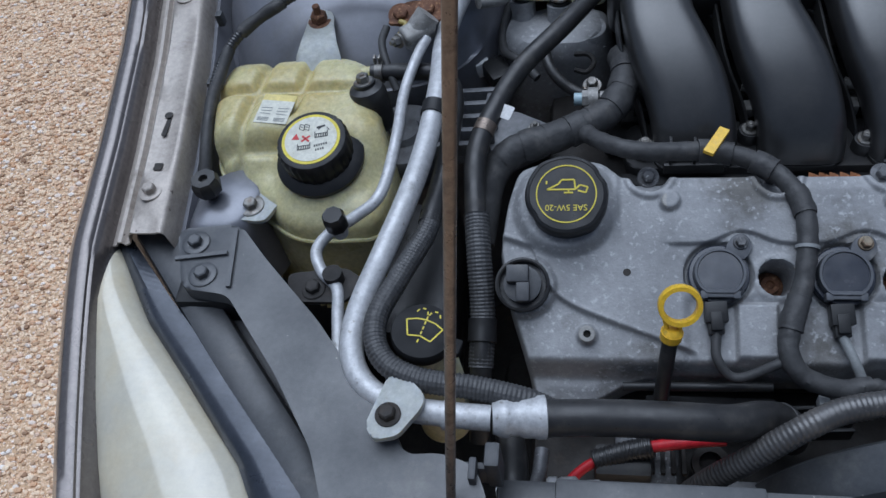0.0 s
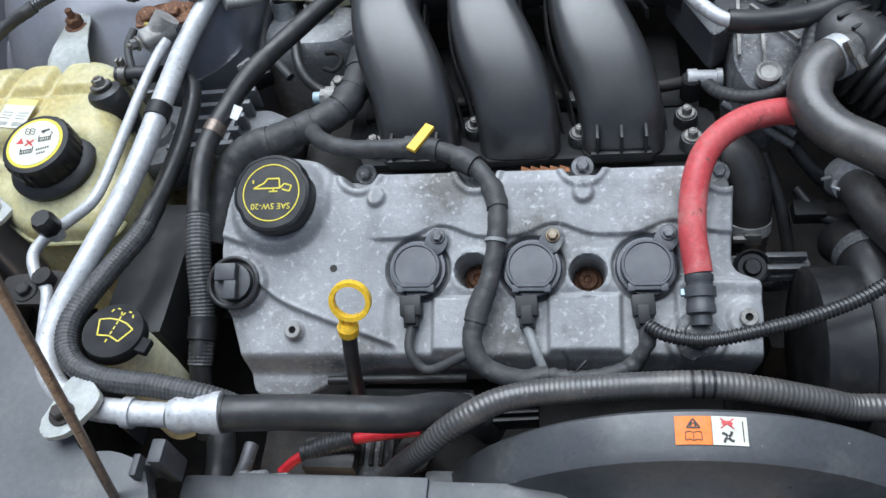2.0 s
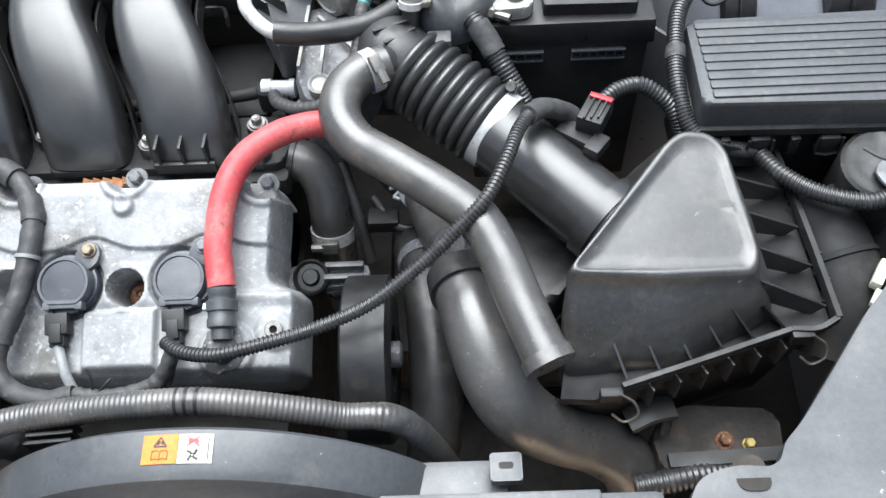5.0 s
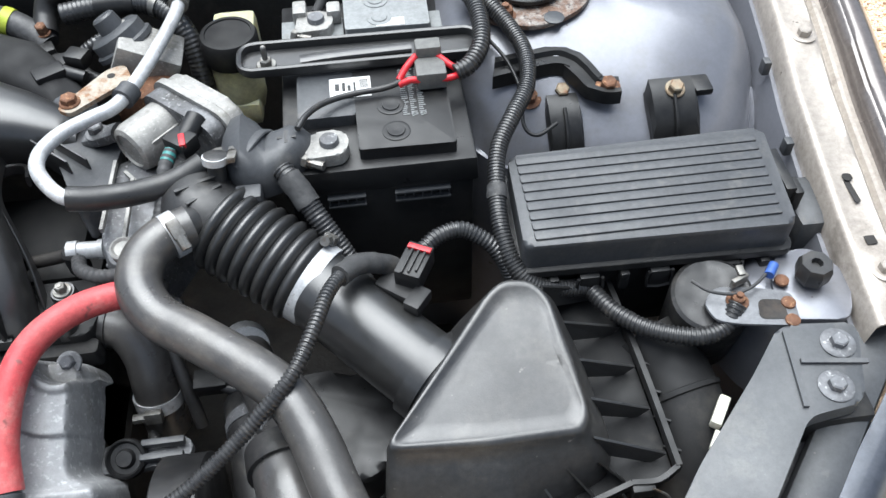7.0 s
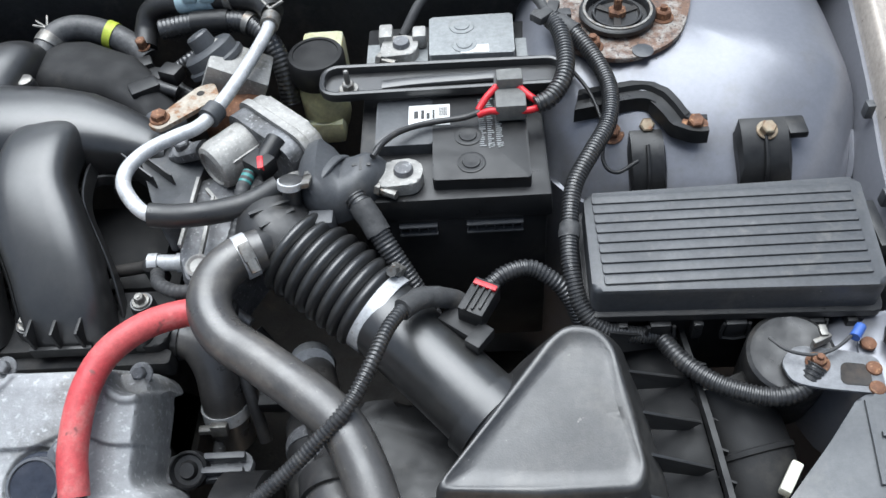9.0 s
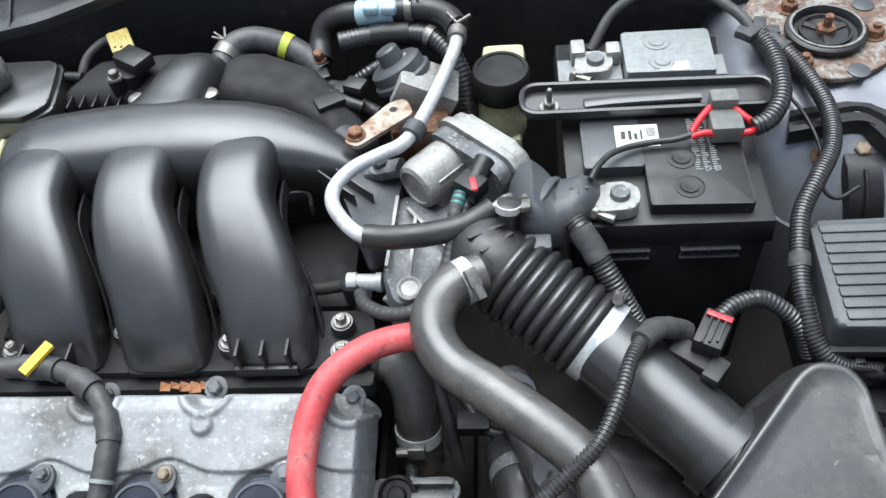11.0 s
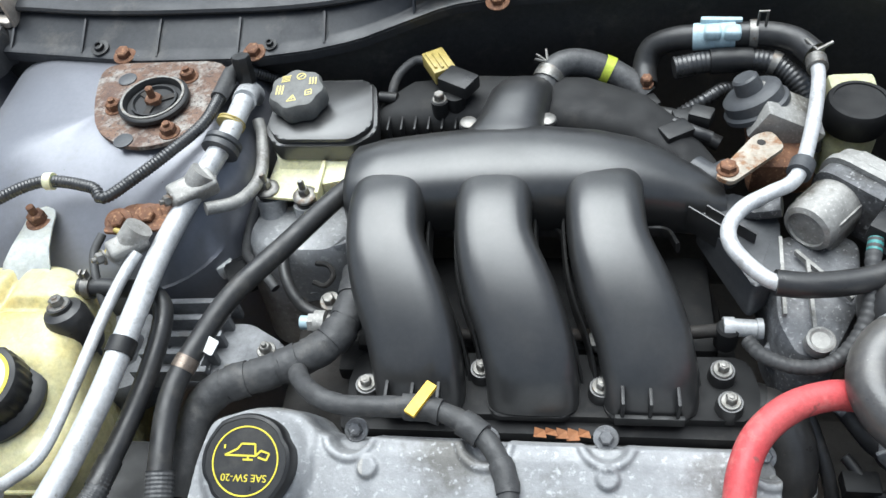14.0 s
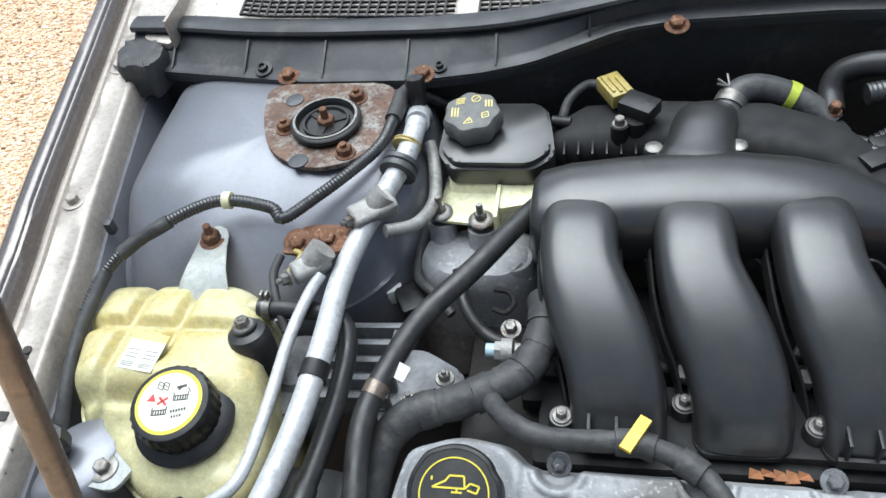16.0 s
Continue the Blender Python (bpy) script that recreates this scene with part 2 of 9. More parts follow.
M_PAPER = mat("aged_label_paper", (0.66, 0.65, 0.55), 0.5, scale=60, amount=0.2, grime=(0.55, 0.52, 0.38), grime_scale=50, grime_cut=(0.55, 0.75))
M_MATTE = mat("matte_black_plastic", (0.011, 0.011, 0.012), 0.72, col2=(0.018, 0.018, 0.018), scale=25, grime=(0.040, 0.037, 0.033), grime_scale=22, grime_cut=(0.55, 0.78), bump=0.12, bump_scale=600, spec=0.35)
M_DUSTY = mat("dusty_black_rubber", (0.050, 0.048, 0.047), 0.36, col2=(0.070, 0.066, 0.062), scale=14, grime=(0.115, 0.105, 0.093), grime_scale=16, grime_cut=(0.52, 0.70), speck=(0.16, 0.15, 0.135), speck_scale=220, speck_cut=(0.70, 0.76), bump=0.12, bump_scale=500, spec=0.9)
M_STAINED = mat("rust_stained_steel", (0.40, 0.36, 0.30), 0.6, 0.1, col2=(0.30, 0.25, 0.19), scale=40, grime=(0.24, 0.125, 0.06), grime_scale=70, grime_cut=(0.50, 0.60), bump=0.4, bump_scale=300)
M_CAPGREY = mat("dusty_cap_plastic", (0.17, 0.17, 0.16), 0.55, col2=(0.12, 0.12, 0.115), scale=30, grime=(0.17, 0.165, 0.15), grime_scale=60, grime_cut=(0.55, 0.75), spec=0.4)
M_LIME = mat("lime_print", (0.50, 0.58, 0.06), 0.5, scale=90, amount=0.3)
M_COWL = mat("dark_grey_cowl_plastic", (0.026, 0.028, 0.032), 0.50, col2=(0.038, 0.039, 0.042), scale=12, grime=(0.085, 0.08, 0.072), grime_scale=20, grime_cut=(0.56, 0.76), bump=0.1, bump_scale=700, spec=0.5, speck=(0.16, 0.15, 0.14), speck_scale=200, speck_cut=(0.76, 0.80))
M_FIRE = mat("dusty_firewall_panel", (0.040, 0.040, 0.041), 0.6, col2=(0.060, 0.058, 0.055), scale=14, grime=(0.10, 0.092, 0.08), grime_scale=16, grime_cut=(0.54, 0.72), bump=0.3, bump_scale=300, speck=(0.20, 0.19, 0.17), speck_scale=150, speck_cut=(0.74, 0.78))
M_BLUE = mat("blue_crimp_plastic", (0.06, 0.13, 0.42), 0.4, scale=40, amount=0.25)
M_TEAL = mat("teal_wire", (0.05, 0.22, 0.21), 0.45, scale=60, amount=0.5)
M_COILB = mat("coil_body_plastic", (0.075, 0.080, 0.092), 0.45, col2=(0.095, 0.10, 0.11), scale=30, grime=(0.15, 0.147, 0.14), grime_scale=40, grime_cut=(0.56, 0.72), spec=0.5)
M_OLIVE = mat("olive_plastic_connector", (0.42, 0.33, 0.10), 0.45, scale=60, amount=0.4)


# ---- mesh helpers ----
def finish(bm, name, material, angle=40):
    me = bpy.data.meshes.new(name)
    bmesh.ops.recalc_face_normals(bm, faces=bm.faces[:])
    bm.to_mesh(me)
    bm.free()
    me.polygons.foreach_set("use_smooth", [True] * len(me.polygons))
    me.set_sharp_from_angle(angle=radians(angle))
    me.materials.append(material)
    return me


def part(name, bm, material, parent, label="", angle=40):
    ob = new(name, finish(bm, name, material, angle))
    ob.parent = parent
    if parent is not None:
        ob.matrix_parent_inverse = parent.matrix_world.inverted()
    return tagged(ob, label)


def thing(name, at, label, category, group="", kind=""):
    ob = new(name)
    ob.empty_display_size = 0.02
    ob.matrix_world = at if isinstance(at, Matrix) else Matrix.Translation(at)
    return tagged(ob, label, category, group, kind)


def solid(name, bm, material, label, category, group="", kind="", angle=40):
    """A thing of one mesh."""
    ob = new(name, finish(bm, name, material, angle))
    return tagged(ob, label, category, group, kind)


def sstep(d, w):
    t = max(0.0, min(1.0, d / w + 0.5))
    return t * t * (3 - 2 * t)


def frame_z(p, axis, up=(0, 0, 1)):
    """A pose at p whose z runs along axis."""
    z = Vector(axis).normalized()
    x = Vector(up).cross(z)
    if x.length < 1e-4:
        x = Vector((1, 0, 0)).cross(z)
    x.normalize()
    return Matrix.Translation(p) @ Matrix((x, z.cross(x), z)).transposed().to_4x4()


def box(bm, c, s, bevel=0.0, rot=None, segs=2, taper=None):
    """A box of size s round c; taper: how much narrower its top is in x and y."""
    m = Matrix.Translation(c) @ (rot.to_4x4() if rot else Matrix())
    vs = [bm.verts.new((sx * s[0] / 2, sy * s[1] / 2, sz * s[2] / 2)) for sz in (-1, 1) for sy in (-1, 1) for sx in (-1, 1)]
    if taper:
        for v in vs[4:]:
            v.co.x *= taper[0]
            v.co.y *= taper[1]
    fs = [bm.faces.new([vs[i] for i in q]) for q in ((0, 2, 3, 1), (4, 5, 7, 6), (0, 1, 5, 4), (2, 6, 7, 3), (0, 4, 6, 2), (1, 3, 7, 5))]
    if bevel:
        es = list({e for f in fs for e in f.edges})
        r = bmesh.ops.bevel(bm, geom=es, offset=bevel, segments=segs, profile=0.6, affect="EDGES")
        vs = list({v for f in r["faces"] for v in f.verts} | {v for v in vs if v.is_valid})
    bmesh.ops.transform(bm, matrix=m, verts=[v for v in vs if v.is_valid])
    return bm


def lathe(bm, prof, m=Matrix(), seg=24, wob=None, ring=False):
    """A turned form: prof is (radius, height) pairs; wob: radius factor by angle."""
    rings = []
    for r, z in prof:
        if r < 1e-6:
            rings.append([bm.verts.new(m @ Vector((0, 0, z)))])
        else:
            rings.append([bm.verts.new(m @ Vector(((r * (wob(a, r) if wob else 1)) * math.cos(a), (r * (wob(a, r) if wob else 1)) * math.sin(a), z))) for a in (2 * math.pi * k / seg for k in range(seg))])
    for a, b in zip(rings, rings[1:] + (rings[:1] if ring else [])):
        for k in range(seg):
            q = [a[k % len(a)], a[(k + 1) % len(a)], b[(k + 1) % len(b)], b[k % len(b)]]
            u = []
            for v in q:
                if v not in u:
                    u.append(v)
            if len(u) > 2:
                bm.faces.new(u)
    for end in (rings[0], rings[-1]):
        if len(end) > 2 and not ring:
            bm.faces.new(end)
    return bm


def rod(bm, a, b, r, r2=None, seg=14):
    h = (Vector(b) - Vector(a)).length
    return lathe(bm, [(r, 0), (r if r2 is None else r2, h)], frame_z(a, Vector(b) - Vector(a)), seg)


def curve_pts(pts, n=8):
    """Catmull-Rom through the points; each may carry a radius as a fourth number."""
    P = [np.array(p, float) for p in pts]
    P = [2 * P[0] - P[1]] + P + [2 * P[-1] - P[-2]]
    out = []
    for i in range(1, len(P) - 2):
        for k in range(n):
            t = k / n
            a, b, c, d = P[i - 1:i + 3]
            out.append(0.5 * (2 * b + (c - a) * t + (2 * a - 5 * b + 4 * c - d) * t * t + (3 * b - a - 3 * c + d) * t ** 3))
    out.append(P[-2])
    return out


def tube(bm, pts, r, seg=14, n=8, rib=None, flat=None, cap=True, sharp=False):
    """A bent tube through pts. rib: (pitch, depth) of its corrugation; flat: (width factor, height factor, exponent)."""
    C = [np.array(p, float) for p in pts] if sharp else curve_pts(pts, n)
    C = [np.append(c, r) if len(c) == 3 else c for c in C]
    if rib:
        step = rib[0] / 4
        d = np.concatenate([[0], np.cumsum([np.linalg.norm(b[:3] - a[:3]) for a, b in zip(C, C[1:])])])
        s = np.arange(0, d[-1], step)
        arr = np.array(C)
        C = [np.array([np.interp(v, d, arr[:, j]) for j in range(4)]) for v in s]
        for i, c in enumerate(C):
            c[3] += rib[1] * (0, 1, 1, 0)[i % 4]
    pos = [Vector(c[:3]) for c in C]
    rings, x = [], None
    for i, p in enumerate(pos):
        t = (pos[min(i + 1, len(pos) - 1)] - pos[max(i - 1, 0)]).normalized()
        if x is None:
            x = Vector((0, 0, 1)).cross(t)
            if x.length < 0.05:
                x = Vector((1, 0, 0))
        x = (x - t * x.dot(t)).normalized()
        y = t.cross(x)
        ring = []
        for k in range(seg):
            a = 2 * math.pi * k / seg
            ca, sa = math.cos(a), math.sin(a)
            if flat:
                e = flat[2]
                ca, sa = flat[0] * math.copysign(abs(ca) ** e, ca), flat[1] * math.copysign(abs(sa) ** e, sa)
            ring.append(bm.verts.new(p + (x * ca + y * sa) * C[i][3]))
        rings.append(ring)
    for a, b in zip(rings, rings[1:]):
        for k in range(seg):
            bm.faces.new((a[k], a[(k + 1) % seg], b[(k + 1) % seg], b[k]))
    if cap:
        bm.faces.new(rings[0])
        bm.faces.new(rings[-1])
    return bm


def prism(bm, poly, z0, z1, bevel=0.0, m=Matrix(), segs=2):
    """A plate with the outline poly between the heights z0 and z1."""
    lo = [bm.verts.new((x, y, z0)) for x, y in poly]
    hi = [bm.verts.new((x, y, z1)) for x, y in poly]
    n = len(poly)
    top = bm.faces.new(hi)
    bm.faces.new(lo[::-1])
    for i in range(n):
        bm.faces.new((lo[i], lo[(i + 1) % n], hi[(i + 1) % n], hi[i]))
    vs = lo + hi
    if bevel:
        r = bmesh.ops.bevel(bm, geom=list(top.edges), offset=bevel, segments=segs, profile=0.6, affect="EDGES")
        vs = list({v for f in r["faces"] for v in f.verts} | {v for v in vs if v.is_valid})
    bmesh.ops.transform(bm, matrix=m, verts=[v for v in vs if v.is_valid])
    return bm


def loft(bm, sections, cap=True):
    """Skin over rings of equal length."""
    R = [[bm.verts.new(p) for p in s] for s in sections]
    n = len(R[0])
    for a, b in zip(R, R[1:]):
        for k in range(n):
            bm.faces.new((a[k], a[(k + 1) % n], b[(k + 1) % n], b[k]))
    if cap:
        bm.faces.new(R[0])
        bm.faces.new(R[-1])
    return bm


def round_poly(poly, r, n=5):
    """The polygon with its corners rounded."""
    out = []
    P = [Vector(p).to_2d() for p in poly]
    for i, p in enumerate(P):
        a, b = P[i - 1] - p, P[(i + 1) % len(P)] - p
        k = min(r, a.length * 0.45, b.length * 0.45)
        q0, q1 = p + a.normalized() * k, p + b.normalized() * k
        for j in range(n + 1):
            t = j / n
            out.append(tuple((1 - t) ** 2 * q0 + 2 * t * (1 - t) * p + t * t * q1))
    return out


def strip(bm, a, b, w, t=0.0012, up=(0, 0, 1)):
    """A flat bar from a to b."""
    a, b = Vector(a), Vector(b)
    d = (b - a).normalized()
    s = Vector(up).cross(d).normalized() * w / 2
    u = Vector(up).normalized() * t
    lo = [a - s, b - s, b + s, a + s]
    v = [bm.verts.new(p) for p in lo] + [bm.verts.new(p + u) for p in lo]
    for q in ((3, 2, 1, 0), (4, 5, 6, 7), (0, 1, 5, 4), (1, 2, 6, 5), (2, 3, 7, 6), (3, 0, 4, 7)):
        bm.faces.new([v[i] for i in q])
    return bm


def text(body, size, m, material, parent, name="lettering"):
    """Lettering as thin solid letters."""
    cu = bpy.data.curves.new(name, "FONT")
    cu.body, cu.size, cu.extrude, cu.align_x, cu.align_y = body, size, 0.0003, "CENTER", "CENTER"
    tmp = bpy.data.objects.new(name, cu)
    me = bpy.data.meshes.new_from_object(tmp)
    bpy.data.objects.remove(tmp)
    me.transform(m)
    me.materials.append(material)
    ob = new(name, me)
    ob.parent = parent
    ob.matrix_parent_inverse = parent.matrix_world.inverted()
    return ob


def bolt(at, axis=(0, 0, 1), r=0.006, h=0.006, washer=1.7, label="zinc plated hex bolt", material=None, stud=0.0, name="bolt", group="engine bay bolts"):
    """A hexagon bolt with its washer, standing on at."""
    m = frame_z(at, axis)
    top = thing(name, at, label, "bolt", group)
    b = bmesh.new()
    lathe(b, [(r * washer, 0), (r * washer, 0.0012), (r * washer * 0.93, 0.0018), (r * 1.05, 0.0018)], m, 18)
    part("washer", b, material or M_STEEL, top)
    b = bmesh.new()
    lathe(b, [(r, 0.0018), (r, 0.0018 + h * 0.85), (r * 0.8, 0.0018 + h)], m, 6)
    if stud:
        lathe(b, [(r * 0.45, h), (r * 0.45, h + stud * 0.92), (r * 0.3, h + stud)], m, 10)
    part("head", b, material or M_STEEL, top, angle=25)
    return top

# ---- ground ----
CX = 0.3525                      # the car's middle line


def mx(p):
    """The same place on the other side of the car."""
    return (2 * CX - p[0], *p[1:])


bm = bmesh.new()
G = [-300, -60, -12] + [-4 + 0.16 * i for i in range(51)] + [12, 60, 300]
gv = [[bm.verts.new((x, y, 0.012 * noise.noise((x * 1.3, y * 1.3, 0)) if abs(x) < 5 and abs(y) < 5 else 0.0)) for y in G] for x in G]
for i in range(len(G) - 1):
    for j in range(len(G) - 1):
        bm.faces.new((gv[i][j], gv[i + 1][j], gv[i + 1][j + 1], gv[i][j + 1]))
solid("ground", bm, M_GRAVEL, "pale brown gravel yard in sunlight", "ground", kind="structure")

rng = random.Random(4)
verts, faces = [], []
for k in range(64000):
    left = rng.random() < 0.70
    y = rng.uniform(0.2, 2.95) if left else rng.uniform(0.9, 2.35)
    x = -1.02 - 0.44 * (y - 0.5) + rng.uniform(-0.42, 0.42) if left else rng.uniform(1.5, 2.35)
    r = 0.0020 + 0.0075 * rng.random() ** 3.0
    base, nseg = len(verts), 5
    z = 0.012 * noise.noise((x * 1.3, y * 1.3, 0))
    a0 = rng.random() * 6
    sx, sy = rng.uniform(0.8, 1.4), rng.uniform(0.6, 1.0)
    for lvl, (f, h) in enumerate(((1.0, 0.0), (0.85, 0.55))):
        for q in range(nseg):
            a = a0 + 2 * math.pi * q / nseg
            verts.append((x + r * f * sx * math.cos(a) * rng.uniform(0.8, 1.1), y + r * f * sy * math.sin(a) * rng.uniform(0.8, 1.1), z + r * h * rng.uniform(0.8, 1.1)))
    verts.append((x, y, z + r * 0.75))
    for q in range(nseg):
        n2 = (q + 1) % nseg
        faces.append((base + q, base + n2, base + nseg + n2, base + nseg + q))
        faces.append((base + nseg + q, base + nseg + n2, base + 2 * nseg))
me = bpy.data.meshes.new("gravel")
me.from_pydata(verts, [], faces)
me.materials.append(M_STONE)
tagged(new("gravel", me), "loose pale stones strewn over the yard", "gravel", kind="stuff")


# unseen dark ring, added so that upright surfaces reflect a dim horizon
bm = bmesh.new()
secs = []
for k in range(73):
    a = 2 * math.pi * k / 72
    h = 5.0 + 2.0 * noise.noise((3 * math.cos(a), 3 * math.sin(a), 1.7))
    secs.append([(24 * math.cos(a), 24 * math.sin(a), 0), (24.5 * math.cos(a), 24.5 * math.sin(a), h), (26 * math.cos(a), 26 * math.sin(a), h), (26 * math.cos(a), 26 * math.sin(a), 0)])
loft(bm, secs, cap=False)
solid("backdrop", bm, mat("dark_backdrop", (0.06, 0.07, 0.045), 0.9, scale=0.6, amount=0.8), "unseen dark ring added to darken low reflections", "backdrop", kind="structure")

# ---- car body round the bay ----
def rail_x(y):
    return float(np.interp(y, (0.44, 0.57, 0.70, 0.81, 1.03, 1.2), (-0.352, -0.360, -0.374, -0.392, -0.423, -0.45)))


def rail_z(y):
    return float(np.interp(y, (0.2, 0.45, 0.57, 0.77, 1.05, 1.2), (0.82, 0.868, 0.884, 0.907, 0.930, 0.94)))


def side(s):
    """Maps a left side point to side s."""
    return (lambda p: p) if s < 0 else mx


for s in (-1, 1):
    f = side(s)
    fender = thing("fender", f((-0.45, 0.7, 0.3)), "silver painted front fender with a folded bolted edge", "fender", "fenders")
    # folded inner rail with a rounded fold and stiffening dents
    bm = bmesh.new()
    secs = []
    for y in [0.462 + 0.012 * i for i in range(60)]:
        xi, z = rail_x(y), rail_z(y)
        dent = 0.004 * max(0, math.sin((y - 0.46) * 45)) ** 8
        pad = 0.0022 * sstep(0.024 - min(abs(y - b) for b in (0.508, 0.772, 0.98)), 0.006)
        sec = [(xi + 0.004, z - 0.16), (xi + 0.002, z - 0.03), (xi, z - 0.003), (xi - 0.0025, z), (xi - 0.006, z + 0.0008), (xi - 0.009, z + pad - 0.0005), (xi - 0.019, z - 0.0005 + pad), (xi - 0.029, z - 0.0005 + pad - dent), (xi - 0.034, z + 0.0006 - dent), (xi - 0.038, z - 0.004), (xi - 0.042, z - 0.016), (xi - 0.048, z - 0.019), (xi - 0.051, z - 0.015), (xi - 0.055, z - 0.015), (xi - 0.058, z - 0.020), (xi - 0.066, z - 0.022)]
        sec += [(a, b - 0.002) for a, b in reversed(sec)]
        secs.append([f((a, y, b)) for a, b in sec])
    loft(bm, secs)
    rail_part = part("rail", bm, M_PAINTW, fender, "champagne silver rail with slots and bolts")
    bm = bmesh.new()
    secs = []
    for y in [0.13 + 0.02 * i for i in range(55)]:
        z = rail_z(y) + 0.002
        xi = rail_x(y) if y > 0.46 else rail_x(0.46) + 0.30 * (0.46 - y) ** 1.25
        bul = 0.012 * math.sin(max(0, min(1, (y - 0.1) / 1.1)) * math.pi)
        top = [(xi - 0.064, z - 0.034), (xi - 0.069, z - 0.010), (xi - 0.073, z - 0.001), (xi - 0.077, z + 0.001), (xi - 0.088, z), (xi - 0.096 - bul * 0.3, z - 0.010), (xi - 0.112 - bul * 0.6, z - 0.045), (xi - 0.130 - bul, z - 0.12), (xi - 0.142 - bul, z - 0.24), (xi - 0.145, z - 0.45)]
        top += [(a + 0.004, b - 0.004) for a, b in reversed(top)]
        secs.append([f((a, y, b)) for a, b in top])
    loft(bm, secs)
    part("panel", bm, M_PAINTB, fender, "glossy silver outer skin")
    # thin dark plates on the rail paint the shade inside its openings
    for y, w, l in ((0.586, 0.0052, 0.026), (0.601, 0.0085, 0.0085), (0.537, 0.009, 0.009), (0.79, 0.003, 0.003)):
        bm = bmesh.new()
        prism(bm, round_poly([(-w / 2, -l / 2), (w / 2, -l / 2), (w / 2, l / 2), (-w / 2, l / 2)], w * (0.1 if w == 0.009 else 0.5)), 0, 0.0004, m=Matrix.Translation(f((rail_x(y) - 0.02, y, rail_z(y) + 0.0006))))
        part("slot_shade", bm, M_DARK, rail_part)
    for y in (0.508, 0.772, 0.98):
        bolt(f((rail_x(y) - 0.022, y, rail_z(y) + 0.0005)), (0, 0, 1), 0.0065, 0.007, 1.9, "flanged fender bolt in body colour", M_PAINTW)
    for y in (0.66, 0.76):
        bm = bmesh.new()
        box(bm, f((rail_x(y) + 0.012, y, rail_z(y) - 0.022)), (0.008, 0.010, 0.016), 0.002)
        part("clip_tab", bm, M_GREYPL, rail_part)

    # inner apron between the rail and the bay
    bm = bmesh.new()
    secs = []
    for i in range(14):
        y = 0.44 + 0.045 * i
        a = rail_x(y) + 0.006
        sec = [(a, rail_z(y) - 0.03), (a + 0.012, rail_z(y) - 0.07), (a + 0.02, 0.70), (a + 0.05, 0.5), (a + 0.05, 0.42)]
        sec += [(p - 0.004, q) for p, q in reversed(sec)]
        secs.append([f((p, y, q)) for p, q in sec])
    loft(bm, secs)
    solid("inner_apron", bm, M_PAINT, "painted inner wing panel below the fender rail", "car panel", "inner panels")

    # strut tower
    tower = thing("strut_tower", f((-0.22, 0.82, 0.45)), "silver blue painted strut tower with rusty top plate", "strut tower", "strut towers")
    bm = bmesh.new()
    secs = []
    base = [(-0.372, 0.99), (-0.376, 0.90), (-0.372, 0.80), (-0.352, 0.715), (-0.30, 0.688), (-0.20, 0.690), (-0.13, 0.700), (-0.080, 0.735), (-0.052, 0.80), (-0.052, 0.88), (-0.06, 0.95), (-0.07, 0.99)]
    ctr = Vector((-0.215, 0.86))
    ring = round_poly(base, 0.03, 4)
    for grow, z in ((0.05, 0.42), (0.03, 0.62), (0.016, 0.78), (0.008, 0.862), (0.004, 0.884), (-0.006, 0.902), (-0.020, 0.914), (-0.045, 0.921), (-0.10, 0.9225), (-0.16, 0.923)):
        sec = []
        for p in ring:
            d = Vector(p) - ctr
            q = ctr + d * (1 + grow / max(d.length, 0.05))
            zz = z + (0.008 * (q.y - 0.80) if z > 0.9 else 0) - (0.020 * max(0, (-0.28 - q.x) / 0.09) if z > 0.88 else 0) * 0.6
            k = max(0.0, min(1.0, (0.815 - q.y) / 0.11))
            zz -= (0.052 * k * k * (3 - 2 * k) if z > 0.88 else 0.030 * k if z > 0.8 else 0)
            sec.append(f((q.x, min(q.y, 0.995), zz)))
        secs.append(sec)
    loft(bm, secs)
    part("body", bm, M_PAINT, tower)
    bm = bmesh.new()
    prism(bm, round_poly([(-0.236, 0.934), (-0.088, 0.932), (-0.080, 0.875), (-0.100, 0.812), (-0.152, 0.794), (-0.202, 0.822), (-0.222, 0.87)], 0.028), 0.9245, 0.9292, 0.0012)
    if s > 0:
        bmesh.ops.transform(bm, matrix=Matrix.Translation((2 * CX, 0, 0)) @ Matrix.Diagonal((-1, 1, 1, 1)), verts=bm.verts[:])
    plate = part("top_plate", bm, M_RUSTP, tower, "steel plate with flaking paint and rust")
    c = f((-0.149, 0.862, 0.9335))
    bm = bmesh.new()
    lathe(bm, [(0.037, 0), (0.037, 0.004), (0.0345, 0.006), (0.031, 0.006), (0.029, 0.003), (0.0285, -0.002), (0.025, -0.002), (0.024, 0.003), (0.022, 0.003), (0.018, -0.004), (0, -0.004)], Matrix.Translation(c), 40)
    part("bearing_ring", bm, M_BLACK, plate, "black rubber bearing ring with steel edge")
    bm = bmesh.new()
    lathe(bm, [(0.0335, 0.0062), (0.0335, 0.0072), (0.031, 0.0072), (0.031, 0.0062)], Matrix.Translation(c), 40, ring=True)
    part("steel_edge", bm, M_STEEL, plate)
    bm = bmesh.new()
    for a in range(3):
        q = 2.1 * a + 0.4
        box(bm, (c[0] + 0.014 * math.cos(q), c[1] + 0.014 * math.sin(q), c[2] - 0.001), (0.016, 0.007, 0.006), 0.001, Matrix.Rotation(q, 3, "Z"))
    part("spoke", bm, M_DARK, plate)
